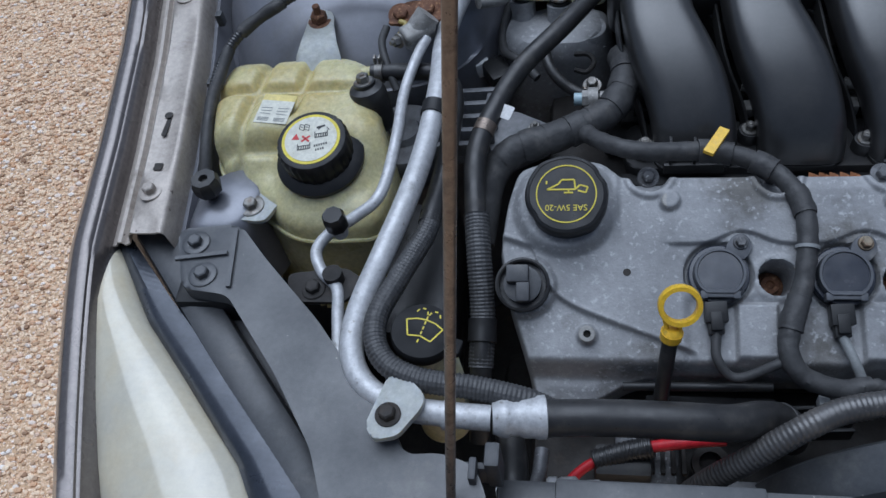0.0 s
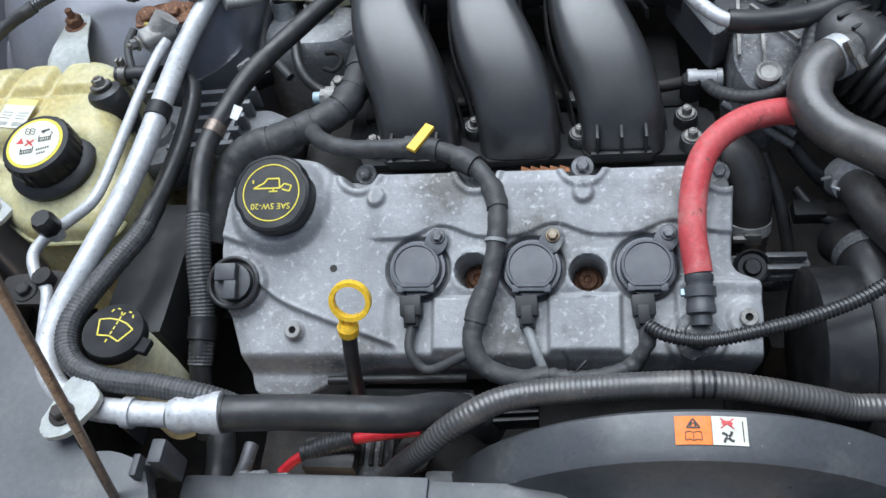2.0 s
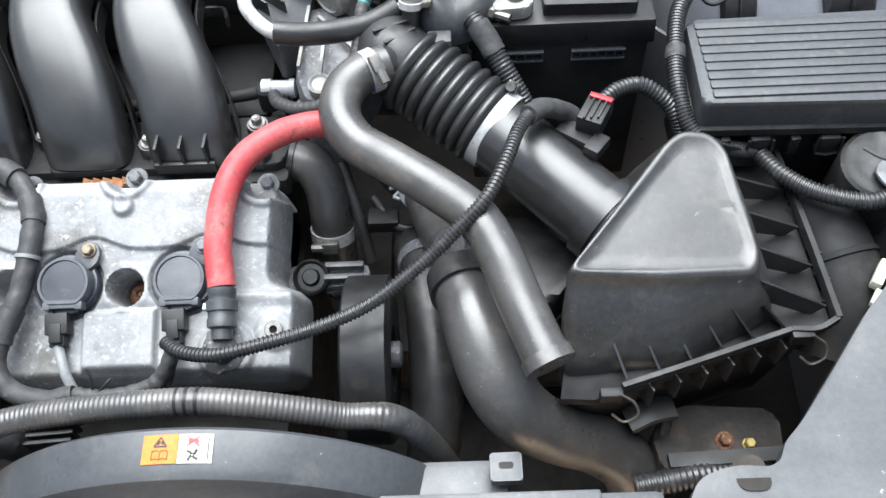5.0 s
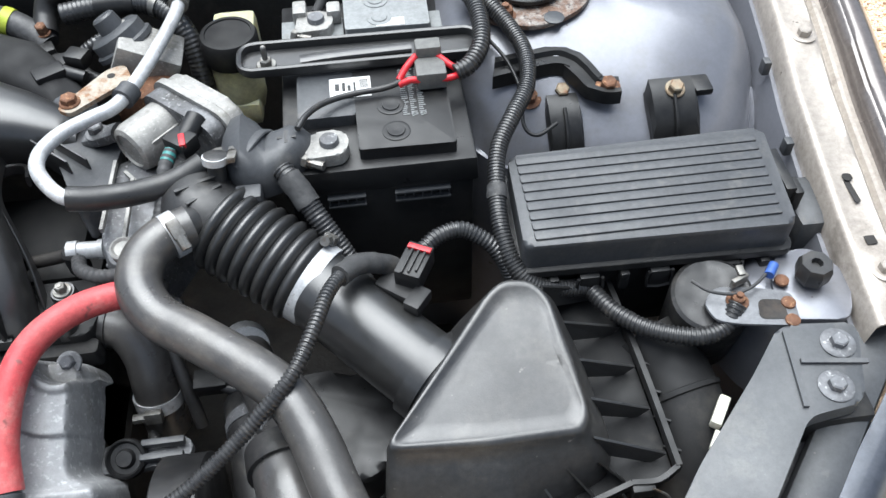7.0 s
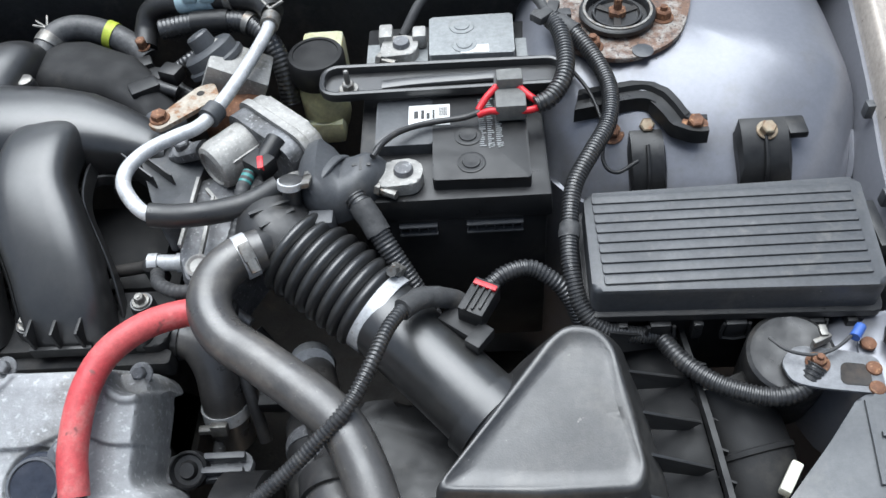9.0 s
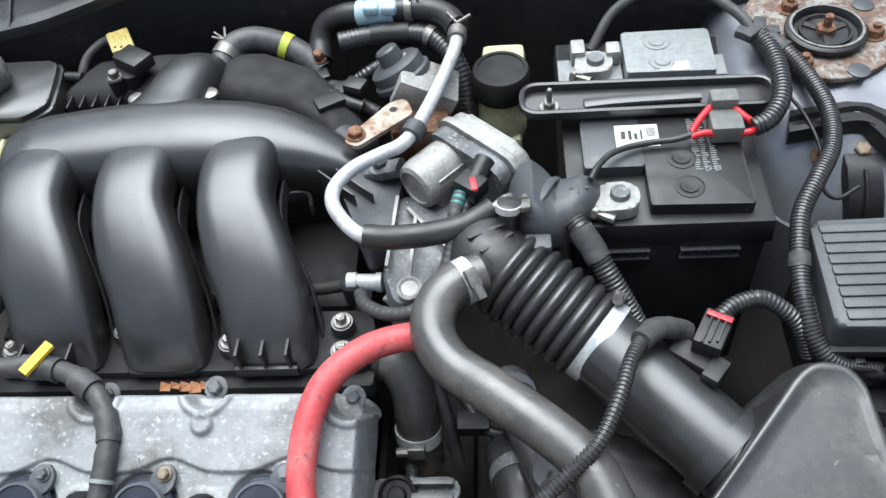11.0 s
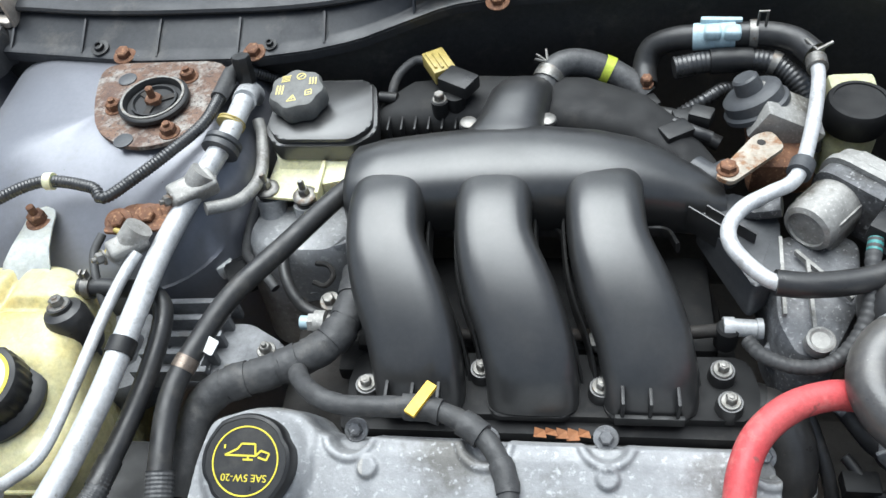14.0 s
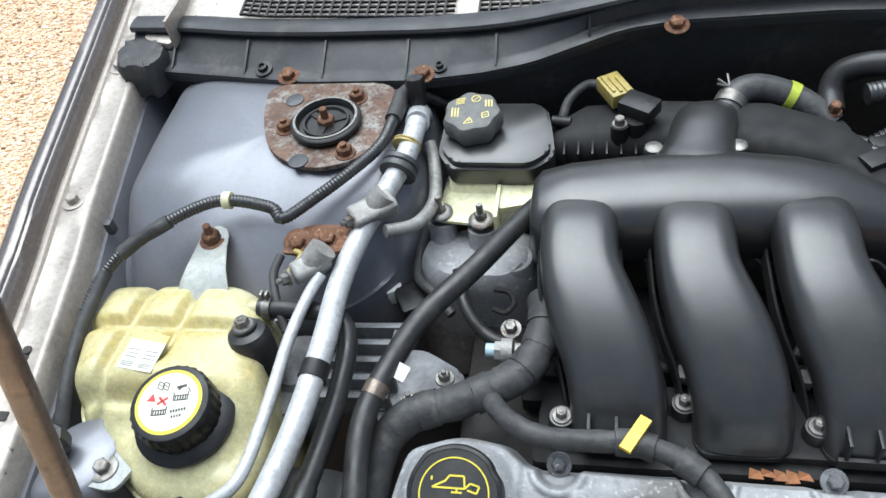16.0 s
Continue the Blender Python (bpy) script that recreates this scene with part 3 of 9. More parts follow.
    bolt((c[0], c[1], c[2] - 0.003), (0, 0, 1), 0.009, 0.008, 1.1, "rusty strut rod nut", M_RUST, stud=0.014)
    for bx, by in ((-0.126, 0.905), (-0.193, 0.858), (-0.120, 0.819)):
        bolt(f((bx, by, 0.929)), (0, 0, 1), 0.008, 0.008, 1.35, "badly rusted strut mount nut", M_RUST, stud=0.006)
    for bx, by in ((-0.196, 0.905), (-0.166, 0.808)):
        bm = bmesh.new()
        lathe(bm, [(0.010, 0), (0.010, 0.0012), (0.008, 0.0018), (0, 0.0018)], Matrix.Translation(f((bx, by, 0.9292))), 20)
        solid("plug", bm, M_GREYPL, "round grey rubber plug in the strut plate", "plug")

    # headlamp
    lamp = thing("headlamp", f((-0.33, 0.30, 0.60)), "hazed yellowing headlamp with clear lens", "headlamp", "headlamps")
    bm = bmesh.new()
    secs = []
    for k in range(25):
        t = k / 24
        y = 0.485 - 0.40 * t
        xo = float(np.interp(y, (0.08, 0.219, 0.314, 0.417, 0.479, 0.5), (-0.285, -0.370, -0.414, -0.442, -0.446, -0.446)))
        xin = float(np.interp(y, (0.08, 0.229, 0.26, 0.326, 0.391, 0.484), (-0.110, -0.224, -0.242, -0.302, -0.364, -0.424)))
        zt = 0.862 - 0.05 * t - 0.02 * t * t
        w = xin - xo
        sec = []
        for q in range(13):
            u = q / 12
            bulge = math.sin(math.pi * u) ** 0.6
            sec.append((xo + w * u, y, zt - 0.026 + 0.026 * bulge * (0.4 + 0.6 * min(1, t * 5)) - 0.004 * (1 - u)))
        sec += [(p[0], p[1], p[2] - 0.012) for p in reversed(sec)]
        secs.append([f(p) for p in sec])
    loft(bm, secs)
    lens = part("lens", bm, M_LAMP, lamp, "hazed polycarbonate lens")
    bm = bmesh.new()
    edge = [f((-0.388 + 0.85 * (0.485 - y) + 0.006, y, 0.838 - 0.13 * (0.485 - y))) for y in (0.49, 0.44, 0.36, 0.28, 0.20, 0.10)]
    tube(bm, [(*p, 0.012) for p in edge], 0.012, 10, 5, flat=(1.5, 0.9, 0.7))
    tube(bm, [(p[0] - s * 0.024, p[1] + 0.008, p[2] - 0.03, 0.02) for p in edge], 0.02, 10, 5, flat=(1.3, 0.9, 0.7))
    part("housing", bm, M_GREYPL, lamp, "dark grey lamp housing edge")
    bm = bmesh.new()
    secs = []
    for k in range(131):
        y = 0.480 - 0.0030 * k
        xa = float(np.interp(y, (0.08, 0.229, 0.26, 0.326, 0.391, 0.484), (-0.114, -0.228, -0.246, -0.306, -0.368, -0.430)))
        xb = float(np.interp(y, (0.08, 0.229, 0.267, 0.333, 0.413, 0.49), (-0.055, -0.175, -0.208, -0.268, -0.346, -0.416)))
        z = 0.846 - 0.11 * (0.48 - y) + 0.0003 * (k % 2)
        sec = [(xa, z - 0.012), (xa + 0.2 * (xb - xa), z - 0.004), (xa + 0.5 * (xb - xa), z), (xb, z - 0.004), (xb, z - 0.05), (xa, z - 0.05)]
        secs.append([f((p, y, q)) for p, q in sec])
    loft(bm, secs)
    part("ribbed_bezel", bm, M_BEZEL, lamp, "dark ribbed inner bezel")
    bm = bmesh.new()
    secs = []
    for k in range(12):
        t = k / 11
        y = 0.45 - 0.36 * t
        xo = -0.405 + 0.30 * max(0, (0.46 - y)) ** 1.25
        xin = -0.425 + 0.70 * (0.478 - y)
        zt = 0.775 - 0.05 * t
        secs.append([f((xo + (xin - xo) * u, y, zt - 0.10 * math.sin(math.pi * u))) for u in (0, 0.25, 0.5, 0.75, 1)] + [f((xin, y, zt - 0.13)), f((xo, y, zt - 0.13))])
    loft(bm, secs)
    part("reflector", bm, M_ALU, lamp, "silvery reflector behind the lens")
    bm = bmesh.new()
    prism(bm, [f((x, y, 0))[:2] for x, y in ((-0.43, 0.47), (-0.33, 0.50), (-0.10, 0.20), (-0.10, 0.05), (-0.36, 0.05), (-0.42, 0.30))], 0.55, 0.70, 0)
    part("back_shell", bm, M_BLACK, lamp, "black lamp back shell")

    # support bracket from the wing to the radiator
    brk = thing("support_bracket", f((-0.2, 0.36, 0.84)), "dark grey moulded bracket from wing to radiator support", "bracket", "support brackets")
    poly = [(-0.344, 0.472), (-0.282, 0.478), (-0.247, 0.438), (-0.184, 0.373), (-0.139, 0.318), (-0.118, 0.292), (-0.103, 0.278), (-0.098, 0.266), (-0.090, 0.262), (-0.066, 0.264), (-0.040, 0.256), (-0.030, 0.236), (-0.022, 0.19), (-0.03, 0.08), (-0.12, 0.08), (-0.150, 0.20), (-0.172, 0.262), (-0.213, 0.323), (-0.274, 0.398), (-0.320, 0.404)]
    bm = bmesh.new()
    prism(bm, round_poly(poly, 0.010), 0.846, 0.862, 0.0035)
    for v in bm.verts:
        v.co.z += -0.055 * max(0, (0.40 - v.co.y)) - 0.012 * max(0, (0.33 - v.co.y)) / 0.1
    if s > 0:
        bmesh.ops.transform(bm, matrix=Matrix.Translation((2 * CX, 0, 0)) @ Matrix.Diagonal((-1, 1, 1, 1)), verts=bm.verts[:])
    part("body", bm, M_SHROUD, brk)
    bm = bmesh.new()
    for a, b in (((-0.335, 0.436, 0.862), (-0.285, 0.443, 0.862)), ((-0.283, 0.470, 0.862), (-0.274, 0.405, 0.862))):
        strip(bm, f(a), f(b), 0.004, 0.003)
    part("rib", bm, M_SHROUD, brk)
    for bx, by in ((-0.320, 0.455), (-0.303, 0.419)):
        bolt(f((bx, by, 0.862)), (0, 0, 1), 0.0068, 0.006, 2.0, "grey flanged bolt in the support bracket", M_SHROUD if s < 0 else M_CASTDK)
    if s > 0:
        # flat dark plate on top paints the shade of a rounded opening
        bm = bmesh.new()
        prism(bm, round_poly([f((x, y, 0))[:2] for x, y in ((-0.090, 0.246), (-0.066, 0.246), (-0.064, 0.270), (-0.086, 0.272))], 0.009), 0.8435, 0.8450, 0)
        part("hole_shade", bm, M_DARK, brk, "flat dark patch painted as the shade of an opening")
    bm = bmesh.new()
    box(bm, f((-0.31, 0.365, 0.79)), (0.085, 0.09, 0.04), 0.006, Matrix.Rotation(-0.5 * s * -1, 3, "Z"))
    box(bm, f((-0.30, 0.43, 0.80)), (0.07, 0.06, 0.09), 0.006)
    part("lower_web", bm, M_BLACK, brk)
    # rubber hood bumper on a formed pad
    bm = bmesh.new()
    secs = []
    pad = round_poly([(-0.345, 0.475), (-0.288, 0.48), (-0.268, 0.535), (-0.30, 0.57), (-0.345, 0.545)], 0.02)
    for g, z in ((0.012, 0.76), (0.004, 0.83), (0, 0.845), (-0.008, 0.852), (-0.03, 0.854)):
        secs.append([f((-0.312 + (x + 0.312) * (1 + g / 0.04), 0.52 + (y - 0.52) * (1 + g / 0.04), z)) for x, y in pad])
    loft(bm, secs)
    solid("wing_pad", bm, M_PAINT, "painted raised pad at the front of the wing", "car panel")
    bmp = thing("hood_bumper", f((-0.325, 0.520, 0.853)), "black rubber hood bumper screwed into the wing", "bumper stop", "hood bumpers")
    bm = bmesh.new()
    lathe(bm, [(0.006, 0), (0.006, 0.008), (0.0135, 0.010), (0.0145, 0.014), (0.0145, 0.024), (0.0125, 0.028), (0.005, 0.028), (0.004, 0.023), (0, 0.023)], Matrix.Translation(f((-0.325, 0.520, 0.853))), 8)
    part("stop", bm, M_RUBBER, bmp)

# bay floor, firewall and dark depth of the bay
bm = bmesh.new()
box(bm, (CX, 0.6, 0.40), (1.5, 1.1, 0.04), 0.01)
box(bm, (0.08, 0.42, 0.50), (0.28, 0.22, 0.10), 0.03)
box(bm, (0.70, 0.62, 0.50), (0.40, 0.22, 0.12), 0.03)
solid("subframe", bm, M_DARK, "grimy dark subframe and undertray deep in the bay", "subframe", kind="structure")


def lip_y(x):
    return float(np.interp(abs(x - CX), (0, 0.15, 0.21, 0.30, 0.42, 0.55, 0.80), (0.995, 0.992, 0.980, 0.945, 0.932, 0.940, 0.985)))


def lip_z(x):
    return float(np.interp(abs(x - CX), (0, 0.2, 0.35, 0.55, 0.8), (0.958, 0.955, 0.936, 0.930, 0.925)))


def seal_y(x):
    return float(np.interp(abs(x - CX), (0, 0.15, 0.22, 0.28, 0.42, 0.52, 0.60, 0.69, 0.80), (1.018, 1.014, 0.998, 0.988, 0.990, 0.998, 1.004, 1.022, 1.034)))


bm = bmesh.new()
secs = []
for i in range(41):
    x = CX - 0.78 + 0.039 * i
    y, z = lip_y(x), lip_z(x)
    secs.append([(x, y + 0.012, z - 0.004), (x, y + 0.02, z - 0.05), (x, y + 0.03, 0.42), (x, 1.12, 0.42), (x, 1.12, z - 0.01)])
loft(bm, secs)
solid("firewall", bm, M_FIRE, "black sound deadened firewall behind the engine", "firewall", kind="structure")

cowl = thing("cowl", (CX, 1.0, 0.9), "dark grey plastic cowl trim with stiffening ribs", "cowl")
bm = bmesh.new()
secs = []
for i in range(81):
    x = CX - 0.78 + 0.0195 * i
    y, z = lip_y(x), lip_z(x)
    back = max(seal_y(x) - 0.004, y + 0.026)
    sec = [(y, z - 0.012), (y - 0.001, z - 0.002), (y + 0.003, z), (y + 0.011, z + 0.001), (y + 0.014, z + 0.003), (back - 0.009, z + 0.017), (back - 0.006, z + 0.0195), (back + 0.004, z + 0.020)]
    sec += [(a, b - 0.003) for a, b in reversed(sec)]
    secs.append([(x, a, b) for a, b in sec])
loft(bm, secs)
trim = part("trim", bm, M_COWL, cowl)
for i in range(16):
    x = CX - 0.72 + 0.096 * i
    if abs(x - CX) < 0.22:
        continue
    y, z = lip_y(x), lip_z(x)
    bm = bmesh.new()
    w = max(seal_y(x) - 0.018 - y, 0.012)
    prism(bm, [(0, 0), (w, 0), (w, 0.019)], -0.0012, 0.0012, m=Matrix.Translation((x, y + 0.003, z + 0.001)) @ Matrix(((0, 0, 1, 0), (1, 0, 0, 0), (0, 1, 0, 0), (0, 0, 0, 1))))
    part("rib", bm, M_COWL, trim)
for sgn in (-1, 1):
    for off, rr_ in ((0.600, 0.0055), (0.395, 0.0038)):
        x = CX + sgn * off
        bm = bmesh.new()
        lathe(bm, [(rr_ * 1.9, 0), (rr_ * 1.9, 0.0016), (rr_ * 1.1, 0.002), (rr_ * 1.0, 0.006), (rr_ * 0.6, 0.0065), (rr_ * 0.5, 0.004), (0, 0.004)], frame_z((x, lip_y(x) + 0.010, lip_z(x) + 0.003), (0, -0.25, 1)), 18)
        part("push_screw", bm, M_BLACK, trim, "black plastic push screw")
bm = bmesh.new()
tube(bm, [(CX + k * 0.078, seal_y(CX + k * 0.078), lip_z(CX + k * 0.078) + 0.026) for k in range(-10, 11)], 0.010, 12, 4, flat=(1.45, 0.6, 0.8))
part("hood_seal", bm, M_COWL, cowl, "black rubber hood seal")
bm = bmesh.new()
secs = []
for i in range(31):
    x = CX - 0.78 + 0.052 * i
    b = 0.03 * (1 - ((x - CX) / 0.78) ** 2)
    y0 = seal_y(x) + 0.008
    secs.append([(x, y0, 0.956), (x, y0 + 0.03, 0.962), (x, 1.15 + b, 0.985), (x, 1.15 + b, 0.98), (x, y0, 0.950)])
loft(bm, secs)
part("leaf_tray", bm, M_PAINTW, cowl, "pale tray below the wipers")
for x0, x1 in ((-0.285, -0.03), (-0.005, 0.33), (0.36, 0.66), (0.69, 0.95)):
    bm = bmesh.new()
    nk = int((x1 - x0) / 0.011)
    for k in range(nk):
        xa, xb = x0 + 0.011 * k, x0 + 0.011 * (k + 1)
        for q in range(6):
            o = 0.012 + 0.008 * q
            strip(bm, (xa, seal_y(xa) + o, 0.962 + 0.001 * q), (xb, seal_y(xb) + o, 0.962 + 0.001 * q), 0.0022, 0.003)
        strip(bm, (xa, seal_y(xa) + 0.010, 0.962), (xa, seal_y(xa) + 0.054, 0.967), 0.0022, 0.003)
    part("grille", bm, M_BLACK, cowl, "black mesh air intake grille")
bm = bmesh.new()
secs = []
for i in range(21):
    x = CX - 0.75 + 0.075 * i
    b = 0.06 * (1 - ((x - CX) / 0.75) ** 2)
    secs.append([(x, 1.15 + b, 0.985), (x, 1.75 + b * 0.5, 1.36), (x, 1.75 + b * 0.5, 1.355), (x, 1.152 + b, 0.980)])
loft(bm, secs)
solid("windscreen", bm, M_GLASS, "laminated windscreen glass above the cowl", "windscreen")

# hinge and foam block at the rear corner of each wing
for s in (-1, 1):
    f = side(s)
    hg = thing("bonnet_hinge", f((-0.385, 1.02, 0.92)), "pale painted hood hinge with bolt", "hinge", "hood hinges")
    bm = bmesh.new()
    prism(bm, round_poly([f((x, y, 0))[:2] for x, y in ((-0.412, 1.01), (-0.408, 1.075), (-0.378, 1.078), (-0.366, 1.02), (-0.372, 0.995))], 0.008), 0.938, 0.945, 0.0015)
    part("leaf", bm, M_PAINTW, hg)
    bm = bmesh.new()
    box(bm, f((-0.366, 1.035, 0.958)), (0.004, 0.08, 0.036), 0.001)
    part("arm", bm, M_PAINTW, hg)
    bolt(f((-0.392, 1.036, 0.945)), (0, 0, 1), 0.0075, 0.007, 1.6, "body coloured hinge bolt", M_PAINTW)
    bm = bmesh.new()
    rr = random.Random(5)
    secs = []
    for g, z in ((0.9, 0.90), (1.0, 0.92), (1.0, 0.936), (0.9, 0.943), (0.55, 0.945)):
        secs.append([f((-0.403 + (x + 0.403) * g + rr.uniform(-0.002, 0.002), 0.988 + (y - 0.988) * g + rr.uniform(-0.002, 0.002), z + rr.uniform(-0.002, 0.002))) for x, y in round_poly([(-0.425, 0.955), (-0.385, 0.952), (-0.372, 0.985), (-0.39, 1.018), (-0.435, 1.018), (-0.44, 0.985)], 0.012)])
    loft(bm, secs)
    solid("foam_block", bm, M_TAPE, "crumbling black foam block at the wing corner", "foam block", "foam blocks")

# hood prop
bm = bmesh.new()
tube(bm, [(-0.0565, 0.226, 0.830), (-0.055, 0.229, 0.846), (-0.043, 0.250, 0.950), (-0.025, 0.279, 1.100), (-0.001, 0.319, 1.300), (0.030, 0.370, 1.560)], 0.0037, 12, 6)
solid("prop_rod", bm, M_BROWN, "bronze brown steel hood prop rod", "prop rod")

# radiator support and fan shroud
sup = thing("radiator_support", (CX, 0.22, 0.7), "dark grey plastic radiator top support", "radiator support")
bm = bmesh.new()
box(bm, (CX, 0.20, 0.775), (0.76, 0.13, 0.05), 0.008)
for x, w in ((0.10, 0.16), (0.60, 0.17)):
    box(bm, (x, 0.225, 0.798), (w, 0.08, 0.012), 0.003)
part("beam", bm, M_SHROUD, sup)
bm = bmesh.new()
prism(bm, round_poly([(-0.012, -0.010), (0.012, -0.010), (0.012, 0.012), (-0.012, 0.012)], 0.002), 0, 0.010, 0.001, Matrix.Translation((0.617, 0.284, 0.790)))
part("tab", bm, M_SHROUD, sup)
# uncut tab: a thin dark plate paints the shade of its opening
bm = bmesh.new()
prism(bm, round_poly([(-0.0055, -0.0025), (0.0055, -0.0025), (0.0055, 0.0025), (-0.0055, 0.0025)], 0.0025), 0, 0.0006, 0, Matrix.Translation((0.617, 0.286, 0.8001)))
part("slot_shade", bm, M_DARK, sup)
for x in (0.555, 0.31):
    bm = bmesh.new()
    box(bm, (x, 0.232, 0.812), (0.018, 0.014, 0.022), 0.002, taper=(0.8, 0.8))
    box(bm, (x, 0.232, 0.825), (0.012, 0.010, 0.008), 0.002)
    part("clip", bm, M_BATGREY, sup, "pale grey retaining clip")

shroud = thing("fan_shroud", (0.385, 0.28, 0.6), "dark grey plastic radiator fan shroud", "fan shroud")
FX, FZ, FR, FY = 0.385, 0.6475, 0.216, -0.0065
bm = bmesh.new()
secs = []
for k in range(45):
    a = radians(-72 + 144 * k / 44)
    sec = [(0.300, FR - 0.03), (0.3055, FR - 0.004), (0.302, FR), (0.276, FR - 0.004), (0.269, FR - 0.008), (0.267, FR - 0.014), (0.262, FR - 0.032), (0.250, FR - 0.045), (0.248, FR - 0.12), (0.29, FR - 0.12)]
    secs.append([(FX + r * math.sin(a), y + FY, FZ + r * math.cos(a)) for y, r in sec])
loft(bm, secs)
part("ring", bm, M_SHROUD, shroud)
bm = bmesh.new()
prism(bm, [(-0.20, -0.15), (0.20, -0.15), (0.20, 0.13), (0.10, 0.165), (-0.10, 0.165), (-0.20, 0.13)], -0.244, -0.236, 0.002, Matrix.Translation((FX, 0, FZ)) @ Matrix.Rotation(radians(90), 4, "X"))
part("back_panel", bm, M_BLACK, shroud)
for x0, x1, zc in ((0.16, 0.235, 0.685), (0.53, 0.62, 0.735)):
    bm = bmesh.new()
    box(bm, ((x0 + x1) / 2, 0.275, zc), (x1 - x0, 0.05, 0.09), 0.008)
    part("side_panel", bm, M_SHROUD, shroud)


def on_shroud(x, y):
    """A place on the shroud's curved top."""
    r = FR - 0.0038 * (0.302 + FY - y) / 0.026 + 0.0004
    a = math.asin((x - FX) / r)
    return Vector((x, y, FZ + r * math.cos(a)))


def shroud_patch(bm, x0, x1, y0, y1, lift):
    xs = np.linspace(x0, x1, 6)
    lo = [bm.verts.new(on_shroud(x, y0) + Vector((0, 0, lift))) for x in xs]
    hi = [bm.verts.new(on_shroud(x, y1) + Vector((0, 0, lift))) for x in xs]
    for i in range(5):
        bm.faces.new((lo[i], lo[i + 1], hi[i + 1], hi[i]))
    r = bmesh.ops.extrude_face_region(bm, geom=bm.faces[:])
    bmesh.ops.translate(bm, vec=(0, 0, 0.0004), verts=[v for v in r["geom"] if isinstance(v, bmesh.types.BMVert)])
    return bm


fl = thing("warning_label", on_shroud(0.387, 0.282), "orange and white fan warning sticker on the shroud", "label")


def sticker_lines(bm, path, w):
    for a, b in zip(path, path[1:]):
        strip(bm, on_shroud(*a) + Vector((0, 0, 0.0008)), on_shroud(*b) + Vector((0, 0, 0.0008)), w, 0.0003)


part("orange_half", shroud_patch(bmesh.new(), 0.3635, 0.3883, 0.2720, 0.2920, 0.0002), M_ORANGE, fl)
part("white_half", shroud_patch(bmesh.new(), 0.3887, 0.4125, 0.2720, 0.2920, 0.0002), M_PAPER, fl)
bm = bmesh.new()
sticker_lines(bm, [(0.3715, 0.2838), (0.3760, 0.2900), (0.3805, 0.2838), (0.3715, 0.2838)], 0.0011)
sticker_lines(bm, [(0.3738, 0.2850), (0.3752, 0.2875)], 0.0018)
sticker_lines(bm, [(0.3768, 0.2875), (0.3782, 0.2850)], 0.0018)
part("triangle_print", bm, M_PRINT, fl, "dark warning triangle")
bm = bmesh.new()
sticker_lines(bm, [(0.3705, 0.2750), (0.3705, 0.2805), (0.3735, 0.2812), (0.3760, 0.2803), (0.3785, 0.2812), (0.3815, 0.2805), (0.3815, 0.2750), (0.3785, 0.2757), (0.3760, 0.2748), (0.3735, 0.2757), (0.3705, 0.2750)], 0.0006)
sticker_lines(bm, [(0.3760, 0.2803), (0.3760, 0.2748)], 0.0005)
part("book_print", bm, M_RUST, fl, "dark orange book outline")
bm = bmesh.new()
for k in range(4):
    a = k * math.pi / 2 + 0.5
    c, d = Vector((0.399, 0.2775)), Vector((math.cos(a), math.sin(a)))
    e = Vector((-d.y, d.x))
    sticker_lines(bm, [tuple(c + d * 0.0006), tuple(c + d * 0.0030 + e * 0.0006), tuple(c + d * 0.0042 + e * 0.0022)], 0.0018)
part("fan_print", bm, M_PRINT, fl)
bm = bmesh.new()
sticker_lines(bm, [(0.3945, 0.2905), (0.4035, 0.2835)], 0.0009)
sticker_lines(bm, [(0.4035, 0.2905), (0.3945, 0.2835)], 0.0009)
sticker_lines(bm, [(0.3955, 0.2868), (0.3985, 0.2880), (0.4025, 0.2862)], 0.0028)
part("red_print", bm, M_REDINK, fl, "red crossed sign")
bm = bmesh.new()
sticker_lines(bm, [(0.4095, 0.2745), (0.4095, 0.2890)], 0.0007)
part("small_print", bm, M_PRINT, fl)

# ---- engine: front valve cover, built in its own tilted plane ----
VT = radians(23)
VM = Matrix(((1, 0, 0, 0), (0, -math.cos(VT), -math.sin(VT), 0.508), (0, -math.sin(VT), math.cos(VT), 0.852), (0, 0, 0, 1)))
# columns: u along the engine, v down the slope, n out of the cover


def vc(u, v, n=0.0):
    return VM @ Vector((u, v, n))


VN = vc(0, 0, 1) - vc(0, 0, 0)


VC_OUT = [(-0.030, 0.000), (-0.036, 0.045), (-0.022, 0.105), (-0.010, 0.140), (-0.002, 0.178), (0.050, 0.180), (0.085, 0.160), (0.12, 0.155), (0.440, 0.155), (0.447, 0.148), (0.449, 0.085), (0.446, 0.078), (0.430, 0.072), (0.426, 0.064), (0.431, -0.012), (0.422, -0.022), (0.075, -0.024), (0.060, -0.040), (0.020, -0.046), (-0.020, -0.034)]


def poly_dist(u, v, poly):
    """Signed distance to the outline, positive inside."""
    best, inside = 9.0, False
    for i in range(len(poly)):
        (x0, y0), (x1, y1) = poly[i - 1], poly[i]
        dx, dy = x1 - x0, y1 - y0
        t = max(0, min(1, ((u - x0) * dx + (v - y0) * dy) / (dx * dx + dy * dy)))
        best = min(best, math.hypot(u - x0 - t * dx, v - y0 - t * dy))
        if (y0 > v) != (y1 > v) and u < x0 + (v - y0) / dy * dx:
            inside = not inside
    return best if inside else -best


